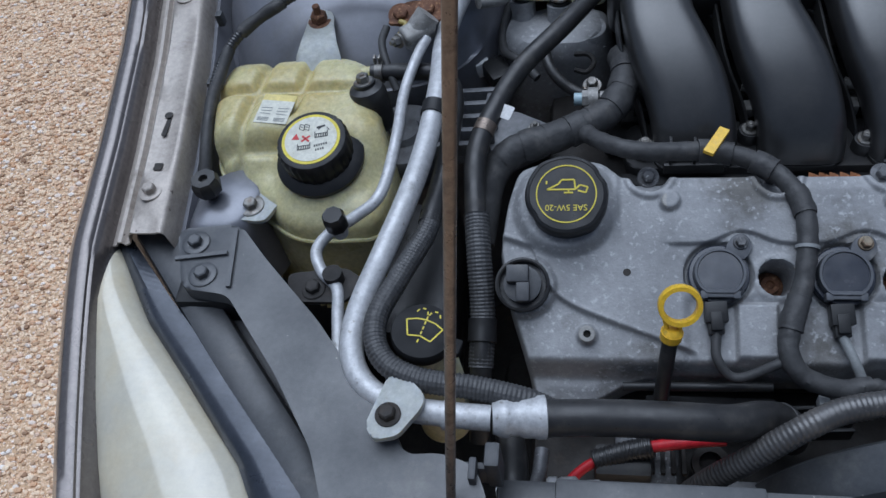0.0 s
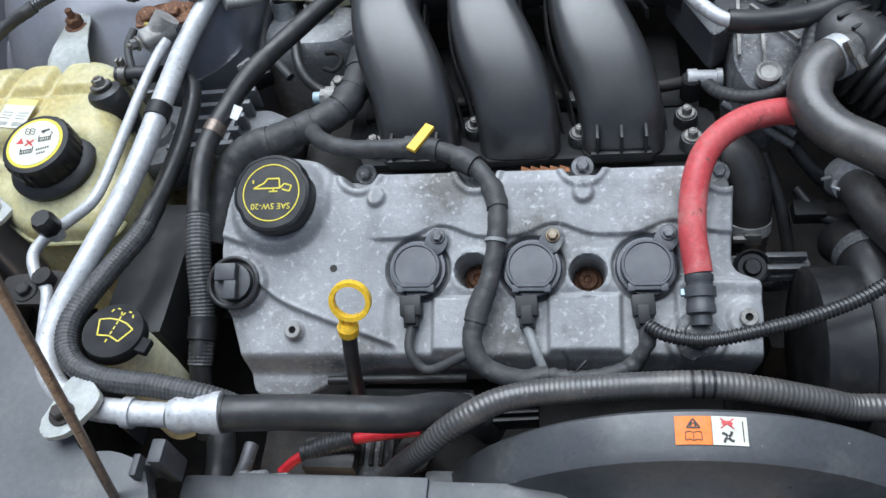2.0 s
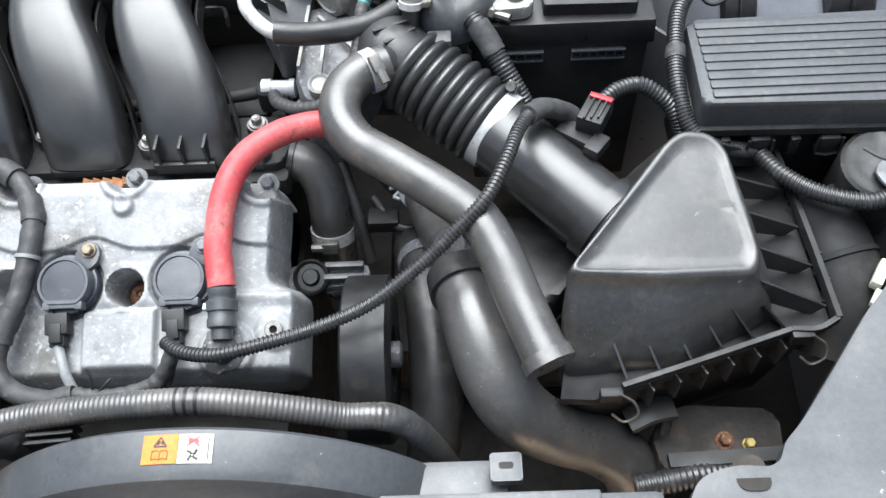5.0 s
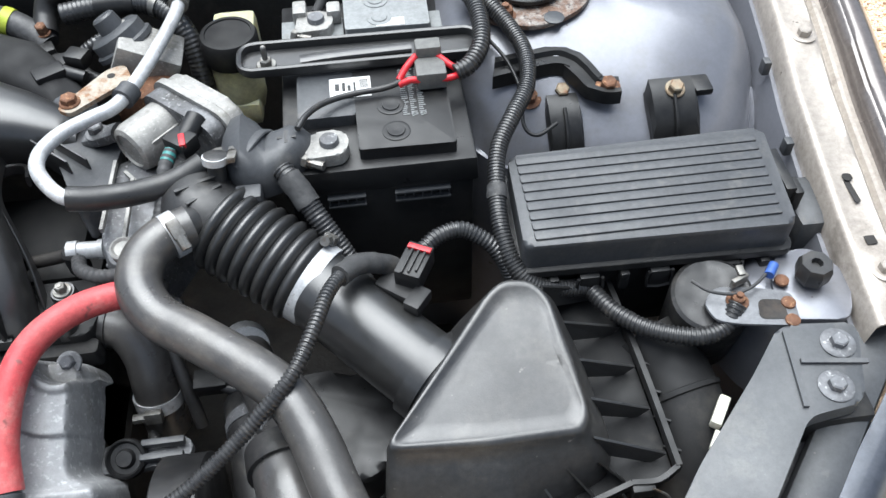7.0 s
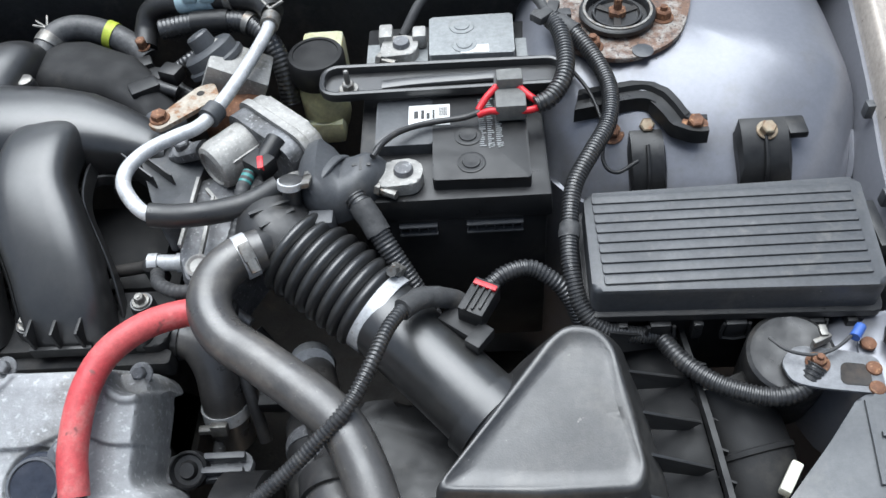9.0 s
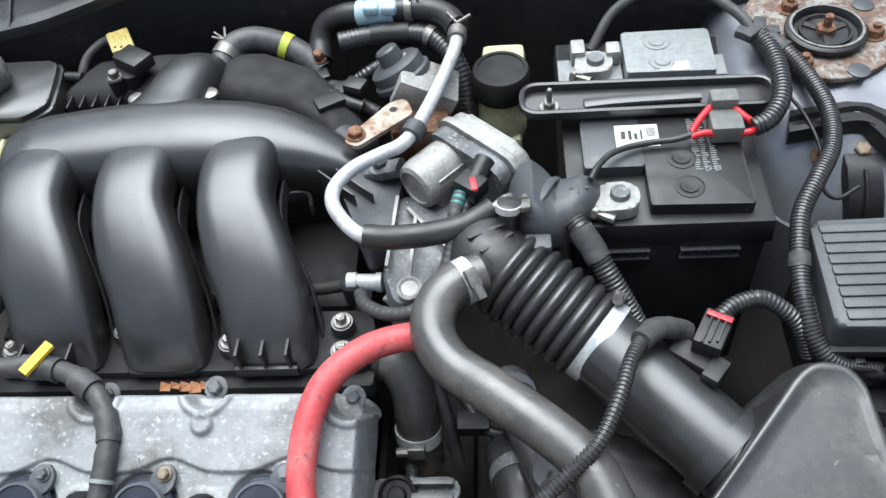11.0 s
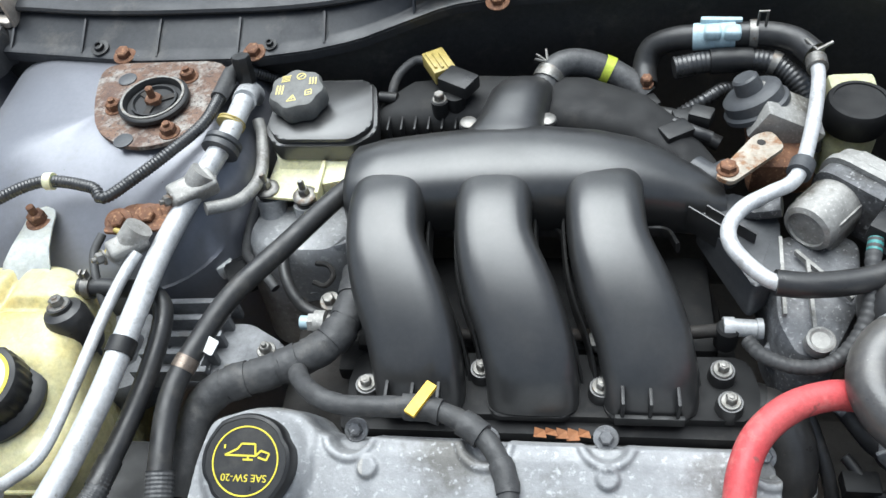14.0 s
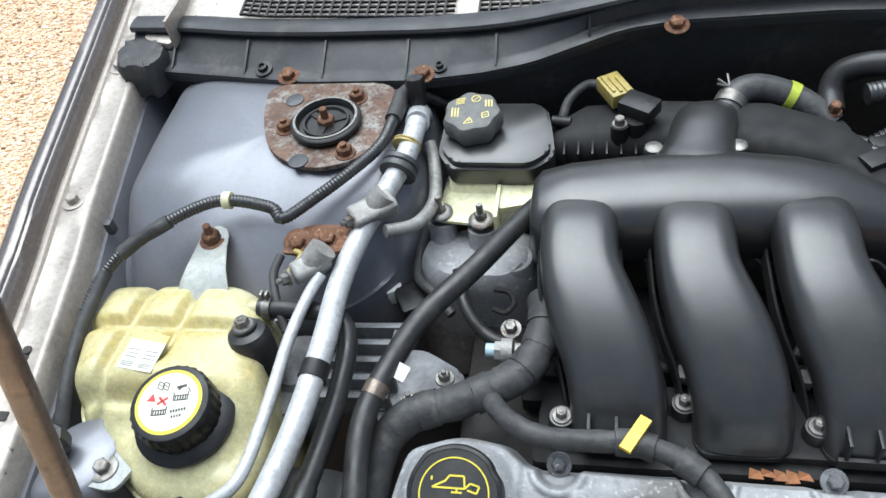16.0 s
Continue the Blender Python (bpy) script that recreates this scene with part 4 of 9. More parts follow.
def onto_outline(u, v, poly, out):
    """The place just outside the outline that lies nearest to u, v."""
    best, at = 9.0, (u, v)
    for i in range(len(poly)):
        (x0, y0), (x1, y1) = poly[i - 1], poly[i]
        dx, dy = x1 - x0, y1 - y0
        t = max(0, min(1, ((u - x0) * dx + (v - y0) * dy) / (dx * dx + dy * dy)))
        px, py = x0 + t * dx, y0 + t * dy
        d = math.hypot(u - px, v - py)
        if d < best:
            k = out / max(d, 1e-6)
            best, at = d, (px + (u - px) * k, py + (v - py) * k)
    return at


VC_ROUND = round_poly(VC_OUT, 0.010, 3)
COILS = [(0.157, 0.067), (0.258, 0.068), (0.355, 0.068)]
WELLS = [(0.206, 0.069), (0.306, 0.072)]
RECTS = [(0.171, 0.205, 0.092, 0.140), (0.272, 0.333, 0.091, 0.140)]


def cover_height(u, v, d):
    h = 0.0
    # raised rear plateau with a scalloped front edge
    edge = 0.0395 - 0.011 * (0.5 + 0.5 * math.cos((u - 0.178) * 2 * math.pi / 0.1)) ** 2
    h += 0.0042 * sstep(edge - v, 0.0026) * sstep(u - 0.115, 0.02)
    # lower front apron falls away
    h -= 0.022 * sstep(v - 0.150, 0.02)
    h -= 0.0035 * sstep(v - 0.088, 0.012) * sstep(u - 0.13, 0.01)
    for x0, x1, y0, y1 in RECTS:
        h += 0.0065 * min(sstep(u - x0, 0.004), sstep(x1 - u, 0.004), sstep(v - y0, 0.004), sstep(y1 - v, 0.007))
    for cu_, cv_ in COILS:
        e = math.hypot(u - cu_, v - cv_)
        h -= 0.0065 * sstep(0.0290 - e, 0.0025)
        h += 0.003 * sstep(0.011 - math.hypot(u - cu_ - 0.017, v - cv_ + 0.026), 0.004)
    for cu_, cv_ in WELLS:
        e = math.hypot(u - cu_, v - cv_)
        h += 0.0012 * sstep(0.021 - e, 0.004) - 0.045 * sstep(0.0148 - e, 0.003)
    # timing end: cover lies lower past a seam that curls round the sensor
    if u < 0.14:
        k = sstep(0.135 - u, 0.01)
        seam = v - 0.058 - 0.028 * (1 - math.exp(-max(u, -0.005) / 0.012)) - 0.36 * u
        h -= 0.0050 * sstep(seam, 0.005) * k
        h += 0.0014 * math.exp(-(seam / 0.003) ** 2) * k
    # raised line from the filler down the side
    h += 0.0018 * math.exp(-((u - 0.070) / 0.003) ** 2) * sstep(0.03 - v, 0.02)
    # oil filler boss and sensor boss
    h += 0.010 * sstep(0.044 - math.hypot(u - 0.024, v - 0.004), 0.012)
    h += 0.006 * sstep(0.028 - math.hypot(u + 0.012, v - 0.078), 0.006)
    # far end pads
    h += 0.006 * min(sstep(u - 0.378, 0.004), sstep(v - 0.080, 0.005), sstep(0.150 - v, 0.005))
    h += 0.004 * sstep(0.016 - math.hypot(u - 0.434, v - 0.113), 0.006) + 0.005 * sstep(0.024 - math.hypot(u - 0.393, v - 0.128), 0.005)
    for bu, bv in ((0.117, 0.000), (0.303, 0.002), (0.044, 0.121)):
        h += 0.005 * sstep(0.0085 - math.hypot(u - bu, v - bv), 0.004)
    # notches for the rear bolts
    for bu, bv in ((0.303, -0.030), (0.421, -0.020), (0.209, -0.026), (0.10, -0.03)):
        e = math.hypot(u - bu, (v - bv) * 0.9)
        h += 0.003 * sstep(0.024 - e, 0.004) - 0.022 * sstep(0.017 - e, 0.005)
    h -= 0.070 * (1 - sstep(d + 0.003, 0.011))
    h -= 0.003 * (1 - sstep(d - 0.008, 0.014))
    return h


bm = bmesh.new()
NU, NV = 400, 200
grid, depth = {}, {}
for i in range(NU + 1):
    for j in range(NV + 1):
        u, v = -0.052 + 0.515 * i / NU, -0.062 + 0.258 * j / NV
        d = depth[i, j] = poly_dist(u, v, VC_ROUND)
        if d > -0.010:
            if d < -0.0035:
                u, v = onto_outline(u, v, VC_ROUND, 0.0035)
            grid[i, j] = bm.verts.new(vc(u, v, cover_height(u, v, max(d, -0.0035)) - (0.03 if d < -0.0065 else 0)))
for i in range(NU):
    for j in range(NV):
        q = [(i, j), (i, j + 1), (i + 1, j + 1), (i + 1, j)]
        if all(k in grid for k in q) and max(depth[k] for k in q) > -0.0065:
            bm.faces.new([grid[k] for k in q])
bmesh.ops.delete(bm, geom=[v for v in bm.verts if not v.link_faces], context="VERTS")
engine = thing("valve_cover", vc(0.2, 0.06, -0.07), "oxidised cast aluminium front valve cover", "valve cover")
part("cover", bm, M_CAST, engine, angle=55)
for cu_, cv_ in WELLS:
    bm = bmesh.new()
    lathe(bm, [(0.0135, -0.046), (0.0125, -0.041), (0.009, -0.040), (0.008, -0.034), (0.004, -0.033), (0.003, -0.036), (0, -0.036)], VM @ Matrix.Translation((cu_, cv_, 0)), 20)
    part("well_plug", bm, M_RUST, engine, "rusty bolt deep in the well")
for bu, bv, bh in ((0.117, 0.000, 0.005), (0.303, 0.002, 0.005), (0.434, 0.113, 0.010), (0.044, 0.121, 0.002)):
    bm = bmesh.new()
    lathe(bm, [(0.0075, bh - 0.002), (0.0075, bh + 0.001), (0.0066, bh + 0.0018), (0.0034, bh + 0.0018), (0.0032, bh - 0.002), (0, bh - 0.002)], VM @ Matrix.Translation((bu, bv, 0)), 22)
    part("boss", bm, M_CASTLT, engine)
    # dark disc paints the shade down inside the boss
    bm = bmesh.new()
    lathe(bm, [(0.003, bh - 0.0015), (0, bh - 0.0015)], VM @ Matrix.Translation((bu, bv, 0)), 12)
    part("bore_shade", bm, M_DARK, engine)
# dark disc on the cover paints the shade of a drilled opening
bm = bmesh.new()
lathe(bm, [(0.0035, 0.0002), (0, 0.0004)], VM @ Matrix.Translation((0.079, 0.065, 0)), 14)
part("bore_shade", bm, M_DARK, engine)
for bu, bv in ((0.303, -0.030), (0.421, -0.020), (0.209, -0.026), (0.10, -0.03)):
    bolt(vc(bu, bv, -0.0225), VN, 0.006, 0.007, 1.7, "grey bolt sunk in the valve cover flange", M_CASTDK)

# block and head below the cover
blk = thing("engine_block", (0.21, 0.5, 0.46), "dark grimy engine block and cylinder heads", "engine block")
bm = bmesh.new()
box(bm, vc(0.21, 0.065, -0.14), (0.42, 0.19, 0.15), 0.012, Matrix(((1, 0, 0), (0, -math.cos(VT), -math.sin(VT)), (0, -math.sin(VT), math.cos(VT)))))
part("front_head", bm, M_DARK, blk)
bm = bmesh.new()
box(bm, (0.21, 0.62, 0.66), (0.42, 0.25, 0.24), 0.02)
part("valley", bm, M_DARK, blk)
bm = bmesh.new()
box(bm, (0.21, 0.45, 0.58), (0.44, 0.32, 0.24), 0.02)
part("block", bm, M_DARK, blk)

# oil filler cap
cap = thing("oil_filler_cap", vc(0.024, 0.002, 0.008), "black oil filler cap with yellow print", "filler cap")
bm = bmesh.new()


def cap_wob(a, r):
    return 1 + 0.035 * max(0, math.cos(2 * (a - 0.9))) ** 14 - 0.05 * max(0, math.cos(2 * (a + 0.55))) ** 20


CAPM = VM @ Matrix.Translation((0.026, 0.000, 0.008))
lathe(bm, [(0.033, 0), (0.0365, 0.002), (0.037, 0.016), (0.0355, 0.0195), (0.033, 0.0205), (0.0325, 0.020), (0, 0.020)], CAPM, 64, cap_wob)
part("body", bm, M_BLACK, cap)
bm = bmesh.new()
lathe(bm, [(0.0268, 0.020), (0.0268, 0.0206), (0.0257, 0.0206), (0.0257, 0.020)], CAPM, 56, ring=True)
part("print_ring", bm, M_INK, cap, "yellow printed ring")
FLIP = VM @ Matrix.Translation((0.026, 0.000, 0.0282)) @ Matrix(((-1, 0, 0, 0), (0, 1, 0, 0), (0, 0, 1, 0), (0, 0, 0, 1)))
text("SAE 5W-20", 0.0078, FLIP @ Matrix.Translation((0, 0.0125, 0)), M_INK, cap)
bm = bmesh.new()


def cu2(x, y):
    return VM @ Vector((0.026 + x, y, 0.0282))


for a, b in (((-0.010, -0.004), (0.008, -0.004)), ((0.008, -0.004), (0.012, -0.008)), ((0.012, -0.008), (0.019, -0.006)), ((0.019, -0.006), (0.017, -0.001)), ((0.017, -0.001), (0.010, -0.003)), ((0.008, -0.004), (0.007, -0.013)), ((0.007, -0.013), (-0.004, -0.013)), ((-0.004, -0.013), (-0.007, -0.009)), ((-0.007, -0.009), (-0.017, -0.004)), ((-0.010, -0.004), (-0.017, -0.004)), ((0.002, -0.004), (0.002, -0.001)), ((-0.002, -0.001), (0.006, -0.001)), ((-0.0175, -0.012), (-0.0175, -0.009))):
    strip(bm, cu2(a[0], a[1]), cu2(b[0], b[1]), 0.0014, 0.0004, VN)
part("oil_can_print", bm, M_INK, cap, "yellow oil can symbol")

# ignition coils
for i, (cu_, cv_) in enumerate(COILS):
    coil = thing("ignition_coil", vc(cu_, cv_, 0.0), "black ignition coil bolted to the valve cover", "ignition coil", "ignition coils")
    cm = VM @ Matrix.Translation((cu_, cv_, 0.0))
    bm = bmesh.new()
    lathe(bm, [(0.0262, -0.006), (0.0262, 0.0015), (0.0250, 0.0028), (0.0200, 0.0030), (0, 0.0030)], cm, 40)
    part("flange", bm, M_COIL, coil, "dark round seal flange")
    bm = bmesh.new()
    cup, lip = [], []
    for k in range(41):
        a = radians(-58) + radians(296) * k / 40
        cup.append((0.0215 * math.cos(a), -0.0215 * math.sin(a)))
        lip.append((0.0186 * math.cos(a), -0.0186 * math.sin(a)))
    lip = [(x, min(y, 0.0145)) for x, y in lip]
    cup = [(x, min(y, 0.0180)) for x, y in cup]
    rings = [[bm.verts.new(cm @ Vector((x * g, y * g, z))) for x, y in loop] for loop, g, z in ((cup, 1.04, 0.001), (cup, 1.0, 0.0105), (cup, 0.985, 0.0120), (lip, 1.03, 0.0120), (lip, 1.0, 0.0112), (lip, 1.0, 0.0085))]
    for ra, rb in zip(rings, rings[1:]):
        for k in range(41):
            bm.faces.new([ra[k], ra[k - 40], rb[k - 40], rb[k]])
    part("body", bm, M_COILB, coil)
    bm = bmesh.new()
    for dx in (-0.0135, 0.0135):
        box(bm, vc(cu_ + dx, cv_ + 0.0190, 0.006), (0.006, 0.007, 0.010), 0.0012, VM.to_3x3())
    box(bm, vc(cu_, cv_ + 0.0195, 0.0055), (0.026, 0.004, 0.010), 0.001, VM.to_3x3())
    part("front_lip", bm, M_COILB, coil)
    bm = bmesh.new()
    prism(bm, [(x * 0.998, y * 0.998) for x, y in reversed(lip)], 0.0070, 0.0104, 0, cm)
    part("top", bm, M_COIL, coil, "glossy blue-black potted top")
    bm = bmesh.new()
    pts = [(0.005, -0.022), (0.012, -0.034), (0.022, -0.036), (0.028, -0.028), (0.026, -0.018), (0.018, -0.010)]
    prism(bm, round_poly(pts, 0.004), -0.002, 0.0065, 0.001, cm)
    part("ear", bm, M_COILB, coil)
    bm = bmesh.new()
    rot = VM.to_3x3() @ Matrix.Rotation(-0.06, 3, "Z")
    o = cu_ - 0.004
    box(bm, vc(o, cv_ + 0.034, 0.005), (0.019, 0.018, 0.013), 0.0015, rot)
    box(bm, vc(o, cv_ + 0.042, 0.009), (0.010, 0.016, 0.007), 0.0012, rot)
    box(bm, vc(o, cv_ + 0.047, 0.003), (0.013, 0.012, 0.010), 0.0015, rot)
    part("connector", bm, M_BLACK, coil)
    bolt(vc(cu_ + 0.0185, cv_ - 0.0275, 0.0065), VN, 0.0048, 0.005, 1.35, "dulled bolt of the ignition coil", M_CASTDK if i != 1 else M_BRASSY)

# cam sensor at the timing end
cs = thing("cam_sensor", vc(-0.012, 0.078, 0.0), "black sensor plug in a round seal", "sensor")
bm = bmesh.new()
cm = VM @ Matrix.Translation((-0.013, 0.078, 0.0))
lathe(bm, [(0.0245, 0), (0.0245, 0.010), (0.0225, 0.011), (0.021, 0.010), (0.021, 0.003), (0, 0.003)], cm, 32)
part("seal", bm, M_RUBBER, cs)
bm = bmesh.new()
lathe(bm, [(0.017, 0.003), (0.017, 0.010), (0.012, 0.011), (0, 0.011)], cm, 28)
box(bm, vc(-0.017, 0.070, 0.014), (0.020, 0.016, 0.012), 0.002, VM.to_3x3())
box(bm, vc(-0.012, 0.086, 0.013), (0.012, 0.018, 0.012), 0.002, VM.to_3x3())
part("plug", bm, M_GREYPL, cs)

# dipstick
dip = thing("dipstick", (0.112, 0.366, 0.76), "yellow dipstick ring on a black tube", "dipstick")
bm = bmesh.new()
rm = frame_z((0.117, 0.3815, 0.8775), (0.05, -0.80, 0.60))
lathe(bm, [(0.0168, -0.0042), (0.0173, -0.0030), (0.0173, 0.0030), (0.0168, 0.0042), (0.0133, 0.0042), (0.0128, 0.0030), (0.0128, -0.0030), (0.0133, -0.0042)], rm, 40, ring=True)
rod(bm, (0.1118, 0.3702, 0.8565), (0.111, 0.3685, 0.849), 0.0092, 0.0088)
rod(bm, (0.1120, 0.3712, 0.8600), (0.1118, 0.3702, 0.8565), 0.0060, 0.0085)
for dx in (-0.0052, 0.0052):
    tube(bm, [(0.1135 + dx * 1.5, 0.3755, 0.8660), (0.1124 + dx, 0.3720, 0.8610), (0.1118 + dx * 1.2, 0.3700, 0.8560)], 0.0021, 8, 4)
part("handle", bm, M_YELLOW, dip)
bm = bmesh.new()
tube(bm, [(0.111, 0.369, 0.850), (0.108, 0.356, 0.815), (0.106, 0.345, 0.77), (0.105, 0.34, 0.70)], 0.0065, 12)
part("tube", bm, M_RUBBER, dip)

# ---- intake manifold ----
man = thing("intake_manifold", (0.22, 0.70, 0.80), "satin black moulded plastic intake manifold", "intake manifold")


def superring(c, ax, ay, rx, ry, e=0.75, seg=28):
    c, ax, ay = Vector(c), Vector(ax).normalized(), Vector(ay).normalized()
    out = []
    for k in range(seg):
        a = 2 * math.pi * k / seg
        ca, sa = math.cos(a), math.sin(a)
        out.append(c + ax * rx * math.copysign(abs(ca) ** e, ca) + ay * ry * math.copysign(abs(sa) ** e, sa))
    return out


bm = bmesh.new()
secs = []
for x, y, z, ry, rz in ((0.064, 0.772, 0.882, 0.022, 0.024), (0.067, 0.774, 0.882, 0.036, 0.038), (0.074, 0.776, 0.882, 0.044, 0.043), (0.10, 0.780, 0.884, 0.048, 0.044), (0.15, 0.784, 0.887, 0.049, 0.044), (0.20, 0.787, 0.888, 0.050, 0.045), (0.25, 0.787, 0.888, 0.050, 0.045), (0.30, 0.786, 0.886, 0.047, 0.043), (0.335, 0.785, 0.882, 0.042, 0.040), (0.365, 0.780, 0.877, 0.035, 0.035), (0.392, 0.772, 0.872, 0.028, 0.030), (0.412, 0.764, 0.868, 0.022, 0.024)):
    secs.append(superring((x, y, z), (0, 1, 0), (0, 0, 1), ry, rz, 0.8))
loft(bm, secs)
part("plenum", bm, M_SATIN, man, angle=60)
for k in range(3):
    x = 0.108 + 0.0975 * k
    bm = bmesh.new()
    secs = []
    path = curve_pts([(x + 0.004, 0.785, 0.872), (x + 0.003, 0.760, 0.897), (x + 0.002, 0.730, 0.904), (x + 0.005, 0.696, 0.899), (x + 0.016, 0.664, 0.886), (x + 0.029, 0.634, 0.868), (x + 0.036, 0.609, 0.848), (x + 0.038, 0.596, 0.830), (x + 0.038, 0.592, 0.820)], 5)
    for i, c in enumerate(path):
        t = (Vector(path[min(i + 1, len(path) - 1)]) - Vector(path[max(0, i - 1)])).normalized()
        ax = Vector((1, 0, 0)) - t * t.x
        f = i / (len(path) - 1)
        secs.append(superring(c, ax, t.cross(ax), 0.0340 + 0.0050 * sstep(0.680 - c[1], 0.06), 0.027 - 0.004 * f, 0.62))
    loft(bm, secs)
    run = part("runner", bm, M_SATIN, man, angle=60)
    # moulded lip along each side of the runner, down to its foot
    for sd in (-1, 1):
        secs = []
        for i, c in enumerate(path[8:-1]):
            g = i / (len(path) - 10)
            out = 0.0348 + 0.0065 * sstep(0.680 - c[1], 0.06)
            base = Vector(c) + Vector((sd * out, 0.004 * g, -0.016 - 0.004 * g))
            low = Vector((sd * 0.0015, 0.002, -0.016))
            th = Vector((sd * 0.0024, 0, 0))
            secs.append([base, base + th * 0.6 + Vector((0, 0, 0.0008)), base + th, base + th + low, base + low])
        bm = bmesh.new()
        loft(bm, secs)
        part("lip", bm, M_SATIN, run)
# neck to the rear and its dome
bm = bmesh.new()
secs = []
for y, z, rx, rz in ((0.785, 0.892, 0.070, 0.034), (0.806, 0.899, 0.058, 0.031), (0.822, 0.901, 0.044, 0.028), (0.838, 0.902, 0.0355, 0.027), (0.86, 0.903, 0.032, 0.026), (0.885, 0.902, 0.0315, 0.0255), (0.903, 0.898, 0.029, 0.021), (0.914, 0.892, 0.021, 0.013), (0.918, 0.890, 0.007, 0.005)):
    secs.append(superring((0.212 + 0.20 * max(0, y - 0.82), y, z), (1, 0, 0), (0, 0, 1), rx, rz, 0.85))
loft(bm, secs)
part("neck", bm, M_SATIN, man, angle=60)
# flange with bolt bosses and locating forks
bm = bmesh.new()
prism(bm, round_poly([(0.085, 0.574), (0.425, 0.574), (0.432, 0.60), (0.425, 0.635), (0.085, 0.635), (0.078, 0.60)], 0.010), 0.806, 0.822, 0.003)
prism(bm, round_poly([(0.075, 0.562), (0.430, 0.562), (0.430, 0.577), (0.075, 0.577)], 0.004), 0.792, 0.812, 0.002)
flange = part("flange", bm, M_MATTE, man)
for k in range(3):
    x = 0.108 + 0.0975 * k + 0.036
    bm = bmesh.new()
    prism(bm, round_poly([(x - 0.037, 0.582), (x - 0.030, 0.570), (x + 0.030, 0.570), (x + 0.038, 0.582), (x + 0.036, 0.625), (x - 0.034, 0.625)], 0.012), 0.820, 0.826, 0.002)
    part("port_foot", bm, M_MATTE, flange)
    if k != 1:
        bm = bmesh.new()
        for q in (-0.022, 0.0, 0.022):
            box(bm, (x + q, 0.578, 0.842), (0.003, 0.020, 0.026), 0.0008)
        box(bm, (x, 0.569, 0.828), (0.056, 0.004, 0.012), 0.001)
        part("fork", bm, M_BLACK, flange)
for bx, by in ((0.099, 0.594), (0.199, 0.612), (0.301, 0.596), (0.401, 0.615), (0.404, 0.585)):
    bm = bmesh.new()
    lathe(bm, [(0.0118, 0.816), (0.0110, 0.831), (0.0100, 0.834), (0, 0.834)], Matrix.Translation((bx, by, 0)), 22)
    part("boss", bm, M_SATIN, man)
    bolt((bx, by, 0.834), (0, 0, 1), 0.0050, 0.0065, 1.65, "bright flanged manifold bolt", M_STEEL, stud=0.003)
for bx, by in ((0.176, 0.846), (0.253, 0.848)):
    bm = bmesh.new()
    lathe(bm, [(0.010, 0.86), (0.010, 0.905), (0.009, 0.907), (0, 0.907)], Matrix.Translation((bx, by, 0)), 18)
    part("boss", bm, M_BLACK, man)
    bm = bmesh.new()
    lathe(bm, [(0.0085, 0.907), (0.0085, 0.910), (0.007, 0.911), (0, 0.911)], Matrix.Translation((bx, by, 0)), 18)
    part("bolt_head", bm, M_STEEL, man)
# rear part behind the plenum
bm = bmesh.new()
secs = []
for x, y, z, ry, rz in ((0.075, 0.905, 0.858, 0.030, 0.025), (0.10, 0.905, 0.864, 0.040, 0.034), (0.17, 0.905, 0.868, 0.042, 0.034), (0.28, 0.897, 0.868, 0.042, 0.034), (0.34, 0.872, 0.868, 0.034, 0.034), (0.380, 0.836, 0.864, 0.028, 0.030), (0.405, 0.80, 0.858, 0.024, 0.026)):
    secs.append(superring((x, y, z), (0.4, 1, 0), (0, 0, 1), ry, rz, 0.7))
loft(bm, secs)
part("rear_chamber", bm, M_MATTE, man)
for k in range(7):
    bm = bmesh.new()
    x = 0.09 + 0.014 * k
    box(bm, (x, 0.866, 0.878), (0.002, 0.02, 0.03), 0.0005)
    part("fin", bm, M_BLACK, man)
# runner underside webs and rail tubes seen between the runners
bm = bmesh.new()
box(bm, (0.24, 0.70, 0.800), (0.33, 0.11, 0.03), 0.01)
box(bm, (0.24, 0.655, 0.795), (0.36, 0.06, 0.02), 0.005)
part("underside", bm, M_MATTE, man)
for k in range(3):
    x = 0.108 + 0.0975 * k
    bm = bmesh.new()
    tube(bm, [(x + 0.030, 0.716, 0.872), (x + 0.036, 0.736, 0.868), (x + 0.048, 0.741, 0.866), (x + 0.060, 0.736, 0.868), (x + 0.066, 0.716, 0.872)], 0.0020, 8, 4, flat=(1.0, 3.0, 0.7))
    part("bridge_web", bm, M_BLACK, man)
rail = thing("fuel_rail", (0.25, 0.64, 0.83), "dark steel fuel rail with bright end behind the runners", "fuel rail")
bm = bmesh.new()
tube(bm, [(0.09, 0.652, 0.824), (0.2, 0.652, 0.826), (0.3, 0.652, 0.828), (0.375, 0.652, 0.834), (0.42, 0.652, 0.843)], 0.0060, 14)
part("pipe", bm, M_DARK, rail)
for x in (0.196, 0.292):
    bm = bmesh.new()
    rod(bm, (x, 0.668, 0.838), (x + 0.016, 0.664, 0.836), 0.0062)
    box(bm, (x + 0.004, 0.640, 0.834), (0.010, 0.014, 0.012), 0.002)
    part("injector_cup", bm, M_CASTLT, rail, "pale metal injector cup")
bm = bmesh.new()
rod(bm, (0.404, 0.652, 0.843), (0.413, 0.652, 0.843), 0.0092)
rod(bm, (0.413, 0.652, 0.843), (0.431, 0.651, 0.843), 0.0078)
rod(bm, (0.431, 0.651, 0.843), (0.436, 0.651, 0.843), 0.0092)
part("collar", bm, M_ALU, rail)


